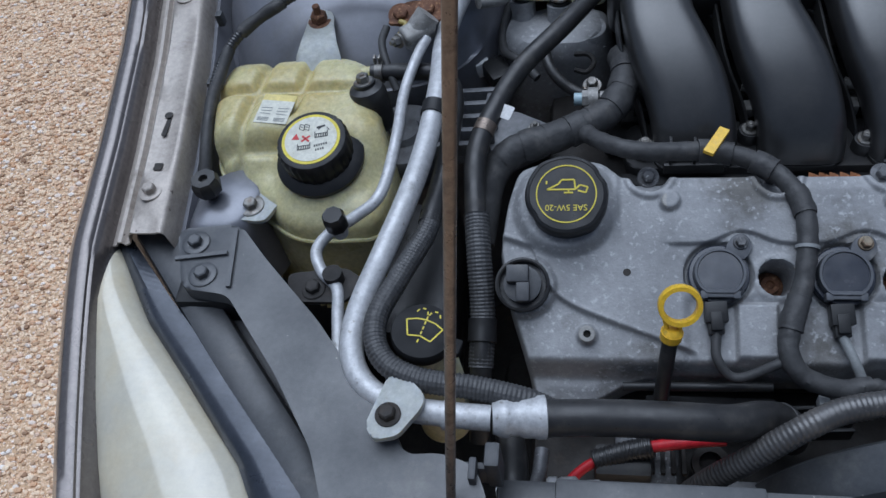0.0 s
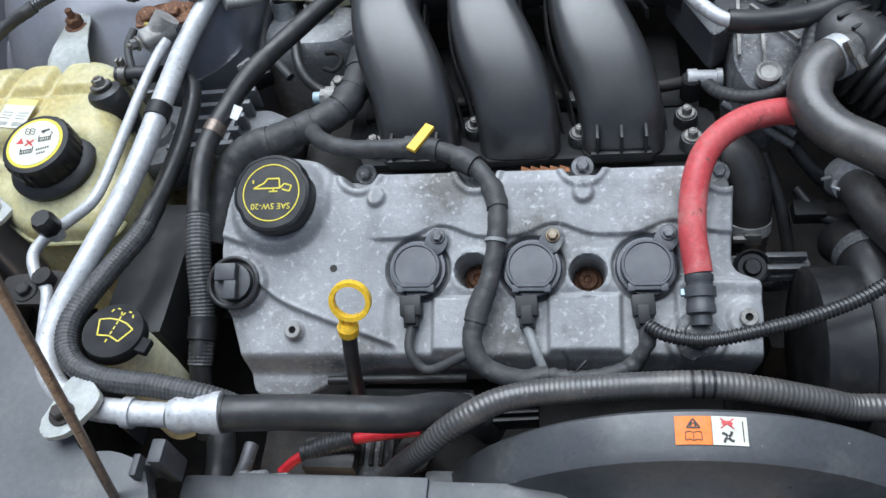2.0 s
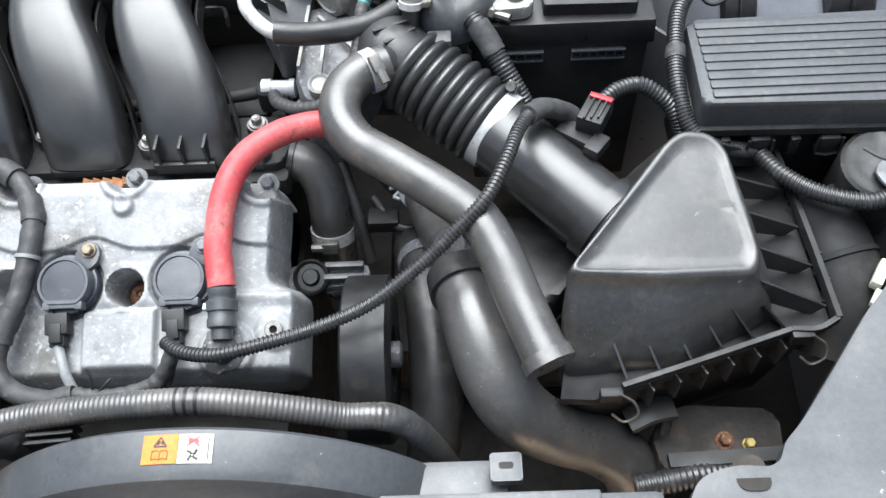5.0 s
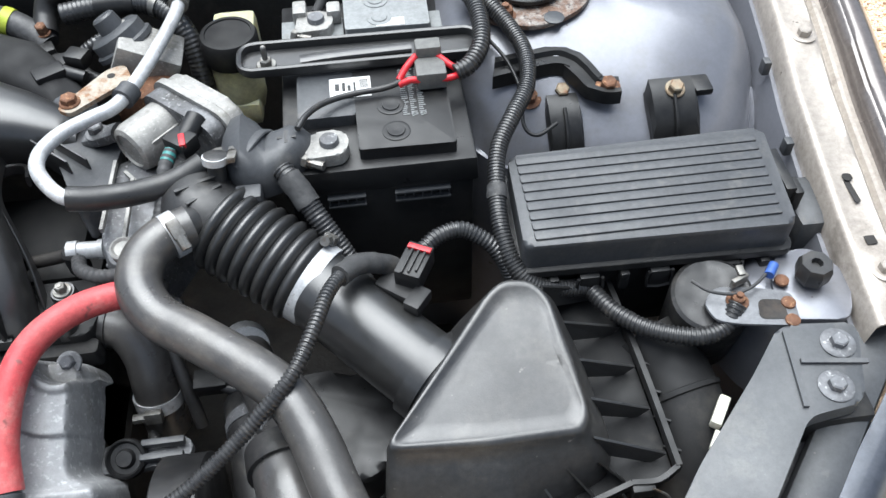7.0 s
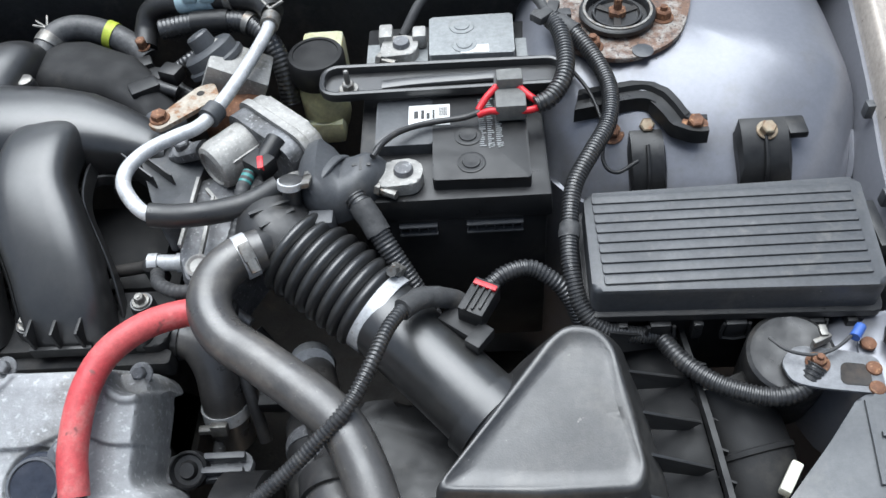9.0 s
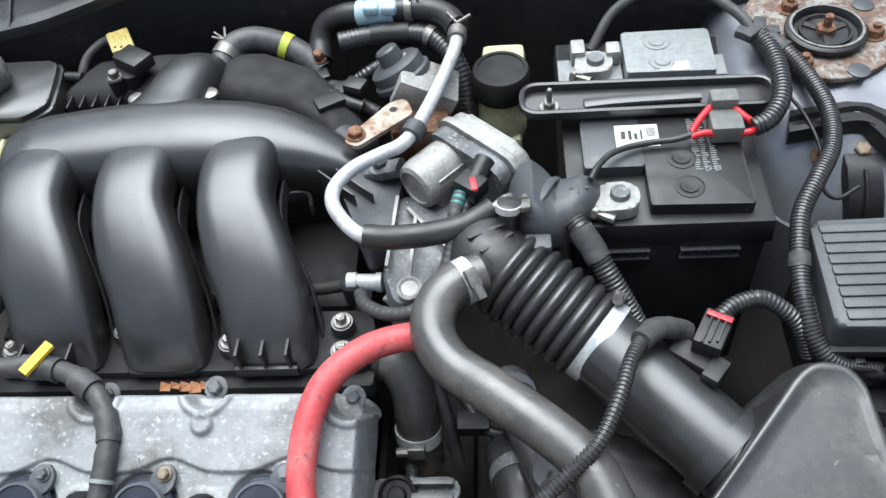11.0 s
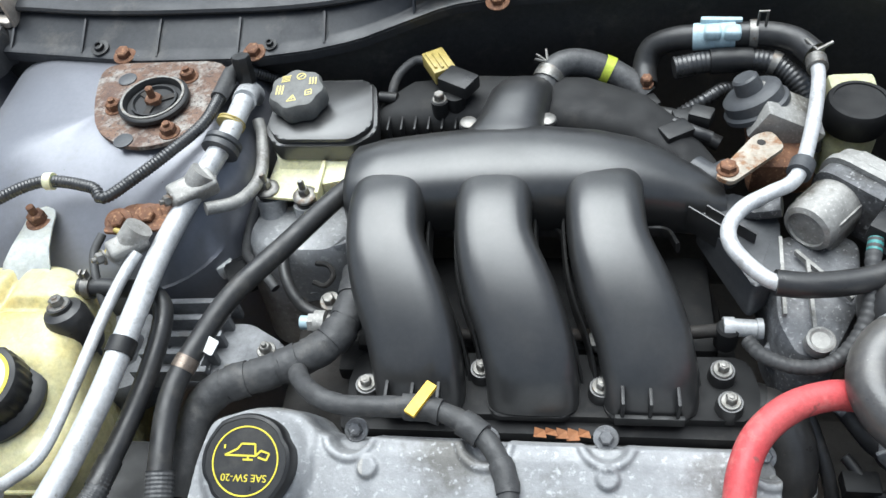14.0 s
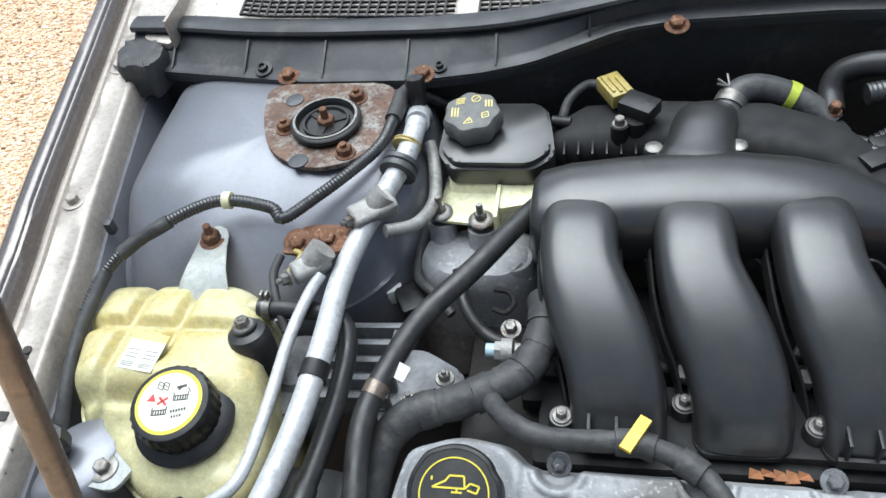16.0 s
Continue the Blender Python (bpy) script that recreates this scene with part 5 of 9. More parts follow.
def crumple(bm, size=0.0011):
    """Wrinkles of wound tape."""
    for v in bm.verts:
        v.co += Vector(noise.noise_vector(v.co * 95)) * size + Vector(noise.noise_vector(v.co * 260)) * size * 0.45


def hose(name, pts, r, material, label, category="hose", rib=None, seg=14, n=8, group="", bits=()):
    """A hose or pipe; bits: (name, share of the length, length, radius, material, label) of bands and ties on it."""
    C = [np.array(c[:3]) for c in curve_pts(pts, n)]
    top = thing(name, tuple(C[len(C) // 2]), label, category, group)
    bm = bmesh.new()
    tube(bm, pts, r, seg, n * 2 if material is M_TAPE else n, rib)
    if material is M_TAPE and r > 0.006:
        crumple(bm)
    part("sleeve" if rib else "tube", bm, material, top)
    d = np.concatenate([[0], np.cumsum([np.linalg.norm(b - a) for a, b in zip(C, C[1:])])])
    arr = np.array(C)
    for bn, f, ln, br, bmat, bl in bits:
        s0 = d[-1] * f
        q = [[np.interp(v, d, arr[:, j]) for j in range(3)] for v in np.linspace(s0, s0 + ln, 4)]
        bm = bmesh.new()
        tube(bm, [tuple(v) for v in q], br, seg + 4, 4)
        if bmat is M_TAPE:
            crumple(bm)
        part(bn, bm, bmat, top, bl)
    return top


BRAID_PTS = [(-0.097, 0.490, 0.861), (-0.100, 0.465, 0.862), (-0.116, 0.414, 0.868), (-0.130, 0.370, 0.868), (-0.122, 0.338, 0.864), (-0.093, 0.321, 0.860), (-0.040, 0.317, 0.852), (0.004, 0.312, 0.84), (0.03, 0.315, 0.80)]


def braid(pts, r):
    """A woven sleeve: two helices of flat strands, over and under."""
    C = np.array([c[:3] for c in curve_pts(pts, 10)])
    d = np.concatenate([[0], np.cumsum(np.linalg.norm(np.diff(C, axis=0), axis=1))])
    S = np.arange(0, d[-1], 0.0009)
    P = [Vector([float(np.interp(v, d, C[:, j])) for j in range(3)]) for v in S]
    bm, rings, x = bmesh.new(), [], None
    for i, p in enumerate(P):
        t = (P[min(i + 1, len(P) - 1)] - P[max(i - 1, 0)]).normalized()
        x = Vector((0, 0, 1)).cross(t) if x is None else x
        x = (x - t * x.dot(t)).normalized()
        y = t.cross(x)
        ring = []
        for k in range(40):
            a = 2 * math.pi * k / 40
            w = math.sin(8 * a + S[i] * 900) * math.sin(8 * a - S[i] * 900)
            ring.append(bm.verts.new(p + (x * math.cos(a) + y * math.sin(a)) * (r + 0.0010 * w)))
        rings.append(ring)
    for a, b in zip(rings, rings[1:]):
        for k in range(40):
            bm.faces.new((a[k], a[(k + 1) % 40], b[(k + 1) % 40], b[k]))
    return bm


def clamp_band(at, axis, r, w, label="worm drive steel hose clamp", screw=(0, 0, 1)):
    """A steel band with its worm screw."""
    m = frame_z(at, axis)
    top = thing("hose_clamp", at, label, "hose clamp", "hose clamps")
    bm = bmesh.new()
    tube(bm, [tuple(Vector(at) - Vector(axis).normalized() * w / 2), tuple(Vector(at) + Vector(axis).normalized() * w / 2)], r, 36, 1)
    part("band", bm, M_ALU, top)
    bm = bmesh.new()
    s = Vector(screw).normalized()
    t = Vector(axis).normalized().cross(s).normalized()
    p = Vector(at) + s * (r + 0.004)
    box(bm, p, (0.016, w * 0.9, 0.008), 0.0015, Matrix((t, Vector(axis).normalized(), s)).transposed())
    rod(bm, p + t * 0.006, p + t * 0.018, 0.0045, seg=8)
    part("screw", bm, M_STEEL, top)
    return top


# ---- expansion tank ----
tank = thing("expansion_tank", (-0.24, 0.59, 0.74), "yellowed translucent coolant expansion tank", "coolant tank")
T_OUT = round_poly([(-0.349, 0.640), (-0.343, 0.690), (-0.205, 0.695), (-0.172, 0.672), (-0.160, 0.600), (-0.140, 0.545), (-0.150, 0.487), (-0.235, 0.484), (-0.285, 0.520), (-0.332, 0.560)], 0.022, 4)


def tank_height(x, y):
    d = poly_dist(x, y, T_OUT)
    h = 0.889
    front = sstep(0.565 - y, 0.05)
    h -= 0.032 * front
    h += 0.010 * sstep(0.047 - math.hypot(x + 0.212, y - 0.555), 0.02) * front
    # pillow lobes with rounded grooves between
    g = 0.0
    for gy in (0.636, 0.567):
        g = max(g, math.exp(-((y - gy) / 0.006) ** 2) * sstep(-0.20 - x if gy < 0.6 else -0.19 - x, 0.03))
    for gx, y0 in ((-0.292, 0.52), (-0.244, 0.60)):
        g = max(g, math.exp(-((x - gx - 0.10 * (y - 0.68)) / 0.006) ** 2) * sstep(y - y0, 0.02))
    h -= 0.010 * g
    # rounded shoulder, then the wall
    k = max(0.0, min(1.0, d / 0.030))
    h -= 0.026 * (1 - math.sqrt(max(0, 1 - (1 - k) ** 2)))
    if d < 0:
        h -= 0.12 * min(1, -d / 0.006)
    return h


bm = bmesh.new()
NX, NY = 86, 86
gg = {}
for i in range(NX + 1):
    for j in range(NY + 1):
        x, y = -0.362 + 0.236 * i / NX, 0.474 + 0.232 * j / NY
        if poly_dist(x, y, T_OUT) > -0.009:
            gg[i, j] = bm.verts.new((x, y, tank_height(x, y)))
for i in range(NX):
    for j in range(NY):
        q = [gg.get(k) for k in ((i, j), (i + 1, j), (i + 1, j + 1), (i, j + 1))]
        if all(q):
            bm.faces.new(q)
part("body", bm, M_TANK, tank, angle=70)
bm = bmesh.new()
T_IN = [(-0.24 + (x + 0.24) * 0.985, 0.59 + (y - 0.59) * 0.985) for x, y in T_OUT]
prism(bm, T_IN, 0.70, 0.80, 0)
part("lower_shell", bm, M_TANK, tank)
bm = bmesh.new()
tube(bm, [(x * 1.0, y, 0.842 if y > 0.53 else 0.826) for x, y in [(-0.24 + (a + 0.24) * 1.012, 0.59 + (b - 0.59) * 1.012) for a, b in T_OUT[30:54]]], 0.0022, 6, 2)
part("seam", bm, M_TANK, tank)
bm = bmesh.new()
secs = []
for y, w, z in ((0.668, 0.027, 0.874), (0.684, 0.024, 0.884), (0.700, 0.020, 0.889), (0.728, 0.0155, 0.8905), (0.742, 0.0145, 0.891), (0.750, 0.010, 0.891), (0.753, 0.003, 0.891)):
    x = -0.236 - 0.009 * min(1, (y - 0.668) / 0.07)
    e = 0.005 * max(0, 1 - (y - 0.668) / 0.05)
    secs.append([(x - w, y, z + e), (x - w + 0.003, y, z), (x + w - 0.003, y, z), (x + w, y, z + e), (x + w, y, z + e + 0.002), (x + w - 0.003, y, z + 0.003), (x - w + 0.003, y, z + 0.003), (x - w, y, z + e + 0.002)])
loft(bm, secs)
part("mounting_tab", bm, M_MILK, tank, "milky plastic mounting tab")
bm = bmesh.new()
prism(bm, round_poly([(-0.305, 0.495), (-0.265, 0.490), (-0.245, 0.54), (-0.275, 0.565), (-0.30, 0.53)], 0.010), 0.845, 0.8495, 0.001)
part("lug", bm, M_MILK, tank)
bm = bmesh.new()
rod(bm, (-0.205, 0.662, 0.878), (-0.170, 0.663, 0.880), 0.007)
part("nipple", bm, M_TANK, tank)
bolt((-0.245, 0.735, 0.892), (0, 0, 1), 0.009, 0.010, 1.5, "rusty nut on the tank tab", M_RUST, stud=0.012)
bolt((-0.283, 0.510, 0.8495), (0, 0, 1), 0.007, 0.006, 1.9, "zinc bolt with wide washer")
lab = thing("tank_label", (-0.268, 0.607, 0.89), "white and yellow printed sticker on tank", "label")
LM = Matrix.Translation((-0.267, 0.6035, 0.8895)) @ Matrix.Rotation(radians(-8), 4, "Z") @ Matrix.Rotation(radians(3), 4, "X")
bm = bmesh.new()
prism(bm, [(-0.018, -0.019), (0.018, -0.019), (0.018, 0.011), (-0.018, 0.011)], 0, 0.0005, 0, LM)
part("paper", bm, M_PAPER, lab)
bm = bmesh.new()
prism(bm, [(-0.018, 0.011), (0.018, 0.011), (0.018, 0.019), (-0.018, 0.019)], 0, 0.0005, 0, LM)
part("header", bm, M_PALEYEL, lab, "pale yellow header strip")
bm = bmesh.new()
for px, py, pw, ph in ((-0.009, -0.003, 0.012, 0.009), (0.009, -0.003, 0.012, 0.009), (-0.009, -0.014, 0.012, 0.004), (0.009, -0.014, 0.012, 0.004)):
    for q in range(3):
        strip(bm, LM @ Vector((px - pw / 2, py + ph * (q - 1) / 2.5, 0.0006)), LM @ Vector((px + pw / 2, py + ph * (q - 1) / 2.2, 0.0006)), 0.0007, 0.0002)
part("print", bm, M_BATGREY, lab)

tcap = thing("coolant_cap", (-0.212, 0.553, 0.868), "black ribbed coolant cap with white label", "filler cap")
TC = Matrix.Translation((-0.213, 0.550, 0.871)) @ Matrix.Rotation(radians(8), 4, "X")
bm = bmesh.new()
lathe(bm, [(0.040, -0.012), (0.0435, 0), (0.044, 0.003), (0.041, 0.006), (0.034, 0.009), (0.034, 0.011)], TC, 48)
part("skirt", bm, M_BLACK, tcap)
bm = bmesh.new()
lathe(bm, [(0.034, 0.009), (0.0345, 0.013), (0.0345, 0.030), (0.033, 0.0335), (0.0295, 0.0345), (0, 0.0345)], TC, 108, lambda a, r: 1 + (0.025 if r > 0.0335 else 0) * (1 if math.sin(a * 27) > 0 else -0.2))
knob = part("knob", bm, M_BLACK, tcap)
bm = bmesh.new()
lathe(bm, [(0.0285, 0.0345), (0.0285, 0.0350), (0, 0.0350)], TC, 48)
part("label_rim", bm, M_INK, knob, "yellow ring of the label")
bm = bmesh.new()
lathe(bm, [(0.0255, 0.0350), (0.0255, 0.0354), (0, 0.0354)], TC, 48)
part("label", bm, M_PAPER, knob, "round white printed label")
TCN = TC.to_3x3() @ Vector((0, 0, 1))


def cap_line(bm, x0, y0, x1, y1, w=0.0006):
    strip(bm, TC @ Vector((x0, y0, 0.0355)), TC @ Vector((x1, y1, 0.0355)), w, 0.0002, TCN)


bm = bmesh.new()
# open book, tank with waves, radiator with waves, two lines that cannot be read
for x0, x1 in ((-0.013, -0.0085), (-0.008, -0.0035)):
    for a, b in (((x0, 0.011), (x1, 0.0095)), ((x1, 0.0095), (x1, 0.0155)), ((x1, 0.0155), (x0, 0.017)), ((x0, 0.017), (x0, 0.011))):
        cap_line(bm, *a, *b)
    cap_line(bm, x0 + 0.001, 0.0138, x1 - 0.001, 0.0128)
for ox, oy in ((0.004, 0.001), (-0.011, -0.013)):
    for a, b in (((0, 0), (0.012, 0.002)), ((0, 0), (-0.001, 0.007)), ((0.012, 0.002), (0.011, 0.009)), ((-0.001, 0.004), (0.0115, 0.006))):
        cap_line(bm, ox + a[0], oy + a[1], ox + b[0], oy + b[1], 0.0008)
    for q in range(5):
        cap_line(bm, ox + 0.0012 + 0.0022 * q, oy + 0.0008 + 0.0003 * q, ox + 0.001 + 0.0022 * q, oy + 0.0040 + 0.0003 * q, 0.0010)
cap_line(bm, 0.004, 0.0125, 0.012, 0.0150, 0.0022)
cap_line(bm, 0.006, 0.0105, 0.0085, 0.0135, 0.0012)
cap_line(bm, 0.014, 0.0130, 0.017, 0.0095, 0.0008)
for q in range(6):
    cap_line(bm, 0.0045 + 0.0022 * q, -0.0085 + 0.0006 * q, 0.0058 + 0.0022 * q, -0.0082 + 0.0006 * q, 0.0024)
    if q < 4:
        cap_line(bm, 0.0065 + 0.0022 * q, -0.0130 + 0.0006 * q, 0.0078 + 0.0022 * q, -0.0127 + 0.0006 * q, 0.0022)
part("print", bm, M_PRINT, knob)
bm = bmesh.new()
prism(bm, [(-0.019, -0.001), (-0.011, -0.001), (-0.015, 0.006)], 0.0354, 0.0357, 0, TC)
for a in (0.7, -0.7):
    d = Vector((math.cos(a), math.sin(a), 0)) * 0.005
    strip(bm, TC @ (Vector((-0.005, 0.0, 0.0355)) - d), TC @ (Vector((-0.005, 0.0, 0.0355)) + d), 0.002, 0.0002, TC.to_3x3() @ Vector((0, 0, 1)))
part("red_print", bm, M_REDINK, knob)

# ---- hoses and pipes on the tank side ----
hose("overflow_hose", [(-0.178, 0.663, 0.880), (-0.140, 0.662, 0.880), (-0.112, 0.660, 0.879), (-0.094, 0.648, 0.876), (-0.087, 0.622, 0.872), (-0.089, 0.575, 0.864), (-0.094, 0.525, 0.860), (-0.099, 0.475, 0.861)], 0.0092, M_RUBBER, "black rubber overflow hose from the tank", seg=16, bits=[("spring_clip", 0.02, 0.008, 0.0112, M_STEEL, "steel spring clip"), ("end_band", 0.90, 0.014, 0.0104, M_RUBBER, "black rubber end band")])
bm = bmesh.new()
for sx in (-0.172, -0.167):
    box(bm, (sx, 0.666, 0.893), (0.0025, 0.006, 0.012), 0.0005)
solid("clip_ears", bm, M_STEEL, "bent steel ears of a spring clip", "hose clip")

ac = hose("ac_suction_pipe", [(-0.056, 0.868, 0.926), (-0.060, 0.815, 0.925), (-0.075, 0.775, 0.915), (-0.094, 0.730, 0.900), (-0.101, 0.680, 0.897), (-0.098, 0.610, 0.902), (-0.105, 0.540, 0.893), (-0.117, 0.490, 0.882), (-0.132, 0.437, 0.874), (-0.148, 0.382, 0.864), (-0.150, 0.345, 0.856), (-0.135, 0.318, 0.850), (-0.105, 0.302, 0.847), (-0.07, 0.297, 0.846), (-0.030, 0.296, 0.843)], 0.0105, M_ALU, "bare aluminium air conditioning pipe", "pipe", seg=18,
          bits=[("clip", 0.42, 0.014, 0.0122, M_BLACK, "black plastic pipe clip"), ("ferrule", 0.945, 0.008, 0.0128, M_ALU, "crimped aluminium ferrule")])
bm = bmesh.new()
lathe(bm, [(0.0125, 0), (0.0135, 0.003), (0.0155, 0.006), (0.0158, 0.012), (0.0145, 0.015), (0.0145, 0.021), (0.0162, 0.025), (0.0165, 0.033), (0.0175, 0.036), (0.0175, 0.042), (0.015, 0.043)], frame_z((-0.029, 0.296, 0.843), (1, 0.12, -0.12)), 24)
part("crimp", bm, M_ALU, ac, "crimped aluminium sleeve")
hose("ac_rubber_hose", [(0.010, 0.300, 0.838), (0.062, 0.304, 0.834), (0.117, 0.305, 0.831), (0.155, 0.309, 0.821), (0.184, 0.322, 0.803), (0.205, 0.332, 0.775), (0.218, 0.336, 0.735)], 0.0148, M_RUBBER, "thick black rubber air conditioning hose", seg=18, bits=[("sleeve_end", 0.0, 0.006, 0.0156, M_RUBBER, "rubber sleeve end"), ("tape", 0.80, 0.02, 0.0156, M_TAPE, "band of black tape")])
hose("ac_liquid_pipe", [(-0.118, 0.684, 0.905), (-0.127, 0.662, 0.898), (-0.136, 0.620, 0.889), (-0.135, 0.555, 0.890), (-0.142, 0.495, 0.884), (-0.165, 0.474, 0.876), (-0.188, 0.462, 0.868), (-0.199, 0.445, 0.863), (-0.190, 0.424, 0.860), (-0.174, 0.408, 0.858), (-0.170, 0.380, 0.850), (-0.162, 0.335, 0.842), (-0.148, 0.315, 0.838)], 0.0055, M_ALU, "thin bent aluminium coolant line", "pipe")
bh = hose("braided_hose", BRAID_PTS[:2], 0.0085, M_RUBBER, "black hose in a braided sleeve", seg=16, bits=[("end_band", 0.0, 0.014, 0.0100, M_RUBBER, "black rubber end band")])
part("braid", braid(BRAID_PTS, 0.0094), M_BRAID, bh, "woven black sleeve", angle=80)
vh = hose("booster_sleeve", [(-0.0545, 0.463, 0.830), (-0.051, 0.419, 0.798)], 0.0104, M_RUBBER, "braided sleeve end on the booster hose")
part("braid", braid([(-0.058, 0.500, 0.846), (-0.0545, 0.463, 0.830), (-0.051, 0.419, 0.798), (-0.052, 0.376, 0.775)], 0.0112), M_BRAID, vh, "woven black sleeve", angle=80)
hose("vacuum_hose", [(0.075, 0.80, 0.885), (0.052, 0.760, 0.892), (0.019, 0.705, 0.894), (-0.022, 0.655, 0.885), (-0.046, 0.610, 0.874), (-0.061, 0.563, 0.864), (-0.060, 0.512, 0.850), (-0.054, 0.463, 0.830), (-0.051, 0.419, 0.798), (-0.052, 0.376, 0.775), (-0.055, 0.33, 0.72)], 0.0102, M_RUBBER, "black rubber brake booster hose", seg=16,
     bits=[("clip", 0.79, 0.022, 0.0135, M_BLACK, "black plastic hose clip"), ("band", 0.44, 0.012, 0.0108, M_BROWN, "brown paper band")])
bm = bmesh.new()
prism(bm, round_poly([(-0.009, -0.007), (0.009, -0.007), (0.009, 0.007), (-0.009, 0.007)], 0.002), 0, 0.0008, 0, Matrix.Translation((-0.036, 0.604, 0.876)) @ Matrix.Rotation(radians(-28), 4, "Z") @ Matrix.Rotation(radians(25), 4, "X"))
solid("paper_tag", bm, M_WHITE, "small white paper tag on the hose", "tag")
hose("small_hose", [(-0.005, 0.735, 0.855), (0.005, 0.70, 0.842), (0.03, 0.67, 0.838), (0.07, 0.66, 0.83)], 0.006, M_RUBBER, "thin black rubber hose")

# fittings on the pipe
ptop = thing("charge_port", (-0.062, 0.905, 0.905), "aluminium pipe end with black service cap", "pipe fitting")
bm = bmesh.new()
tube(bm, [(-0.062, 0.905, 0.902), (-0.060, 0.893, 0.916), (-0.056, 0.868, 0.926)], 0.0125, 16)
part("elbow", bm, M_ALU, ptop)
bm = bmesh.new()
lathe(bm, [(0.0085, 0), (0.0098, 0.002), (0.0098, 0.028), (0.0088, 0.030), (0, 0.030)], frame_z((-0.060, 0.898, 0.926), (-0.02, 0.20, 0.95)), 16, lambda a, r: 1 + 0.05 * math.cos(8 * a))
part("cap", bm, M_BLACK, ptop, "black knurled cap")
for at, r, w, mm, lb in (((-0.0605, 0.838, 0.926), 0.0145, 0.006, M_OLIVE, "yellowed clip ring"), ((-0.062, 0.812, 0.924), 0.0185, 0.014, M_GREYPL, "grey rubber grommet")):
    bm = bmesh.new()
    lathe(bm, [(r * 0.8, 0), (r, 0.001), (r, w * 0.4), (r * 0.9, w * 0.5), (r, w * 0.6), (r, w), (r * 0.8, w + 0.001)], frame_z(at, (-0.2, -0.9, -0.2)), 22)
    part("collar", bm, mm, ptop, lb)
for at, sz, rz, lb in (((-0.083, 0.757, 0.912), (0.046, 0.024, 0.022), 38, "cast aluminium pipe block"), ((-0.128, 0.690, 0.908), (0.036, 0.020, 0.020), 38, "small cast aluminium pipe block")):
    blk = thing("pipe_block", at, lb + " with a clamping bolt", "pipe fitting")
    bm = bmesh.new()
    box(bm, at, sz, 0.005, Matrix.Rotation(radians(rz), 3, "Z") @ Matrix.Rotation(radians(20), 3, "X"), 3)
    rod(bm, Vector(at) + Vector((-0.012, -0.006, -0.012)), Vector(at) + Vector((0.012, 0.012, 0.012)), 0.013, seg=18)
    part("body", bm, M_CASTLT, blk)
    bolt(Vector(at) + Vector((-0.016, -0.016, 0.003)), (-0.6, -0.65, 0.3), 0.0055, 0.006, 1.4, "steel bolt in the pipe block", stud=0.006)
hose("ac_branch_pipe", [(-0.070, 0.742, 0.900), (-0.045, 0.762, 0.890), (-0.034, 0.80, 0.885), (-0.040, 0.845, 0.895), (-0.046, 0.862, 0.905)], 0.0065, M_CASTLT, "weathered aluminium branch pipe", "pipe")
hp = thing("service_valve", (-0.178, 0.462, 0.868), "black capped service valve on the line", "valve")
bm = bmesh.new()
lathe(bm, [(0.007, 0), (0.008, 0.012), (0.006, 0.014)], frame_z((-0.178, 0.463, 0.866), (0, -0.1, 1)), 18)
part("stem", bm, M_ALU, hp)
bm = bmesh.new()
lathe(bm, [(0.0095, 0.012), (0.0108, 0.014), (0.0108, 0.028), (0.009, 0.032), (0, 0.032)], frame_z((-0.178, 0.463, 0.866), (0, -0.1, 1)), 8)
part("cap", bm, M_BLACK, hp)
pb = thing("pipe_bracket", (-0.107, 0.285, 0.855), "milky plastic pipe bracket with a dark bolt", "bracket")
bm = bmesh.new()
prism(bm, round_poly([(-0.125, 0.276), (-0.112, 0.320), (-0.100, 0.322), (-0.080, 0.303), (-0.082, 0.292), (-0.098, 0.268), (-0.117, 0.264)], 0.006), 0.860, 0.8665, 0.0018)
part("plate", bm, M_MILK, pb)
bolt((-0.1075, 0.285, 0.8665), (0, 0, 1), 0.007, 0.007, 1.5, "dark pipe bracket bolt head", M_DARK)
bk = thing("line_bracket", (-0.195, 0.405, 0.86), "grimy steel line bracket on the radiator side", "bracket")
bm = bmesh.new()
prism(bm, round_poly([(-0.225, 0.425), (-0.170, 0.432), (-0.150, 0.418), (-0.165, 0.395), (-0.215, 0.395)], 0.008), 0.852, 0.856, 0.001)
rod(bm, (-0.178, 0.418, 0.856), (-0.178, 0.418, 0.868), 0.009)
part("plate", bm, M_DARK, bk)
bolt((-0.196, 0.408, 0.856), (0, 0, 1), 0.0068, 0.006, 1.6, "dark line bracket bolt head", M_DARK)

# washer bottle
wb = thing("washer_bottle", (-0.10, 0.38, 0.70), "washer bottle with black cap and yellow symbol", "washer bottle")
bm = bmesh.new()
lathe(bm, [(0.026, 0.70), (0.0275, 0.78), (0.0255, 0.825), (0.0225, 0.842), (0.0225, 0.853)], Matrix.Translation((-0.0925, 0.360, 0)), 30)
part("neck", bm, M_CREAM, wb)
bm = bmesh.new()
box(bm, (-0.115, 0.47, 0.75), (0.07, 0.16, 0.12), 0.02)
part("body", bm, M_BLACK, wb)
bm = bmesh.new()
WC = Matrix.Translation((-0.0915, 0.3615, 0.852)) @ Matrix.Rotation(radians(7), 4, "Y") @ Matrix.Rotation(radians(-14), 4, "Z")
lathe(bm, [(0.025, 0), (0.0265, 0.002), (0.0265, 0.012), (0.0255, 0.0145), (0, 0.0145)], WC, 44)
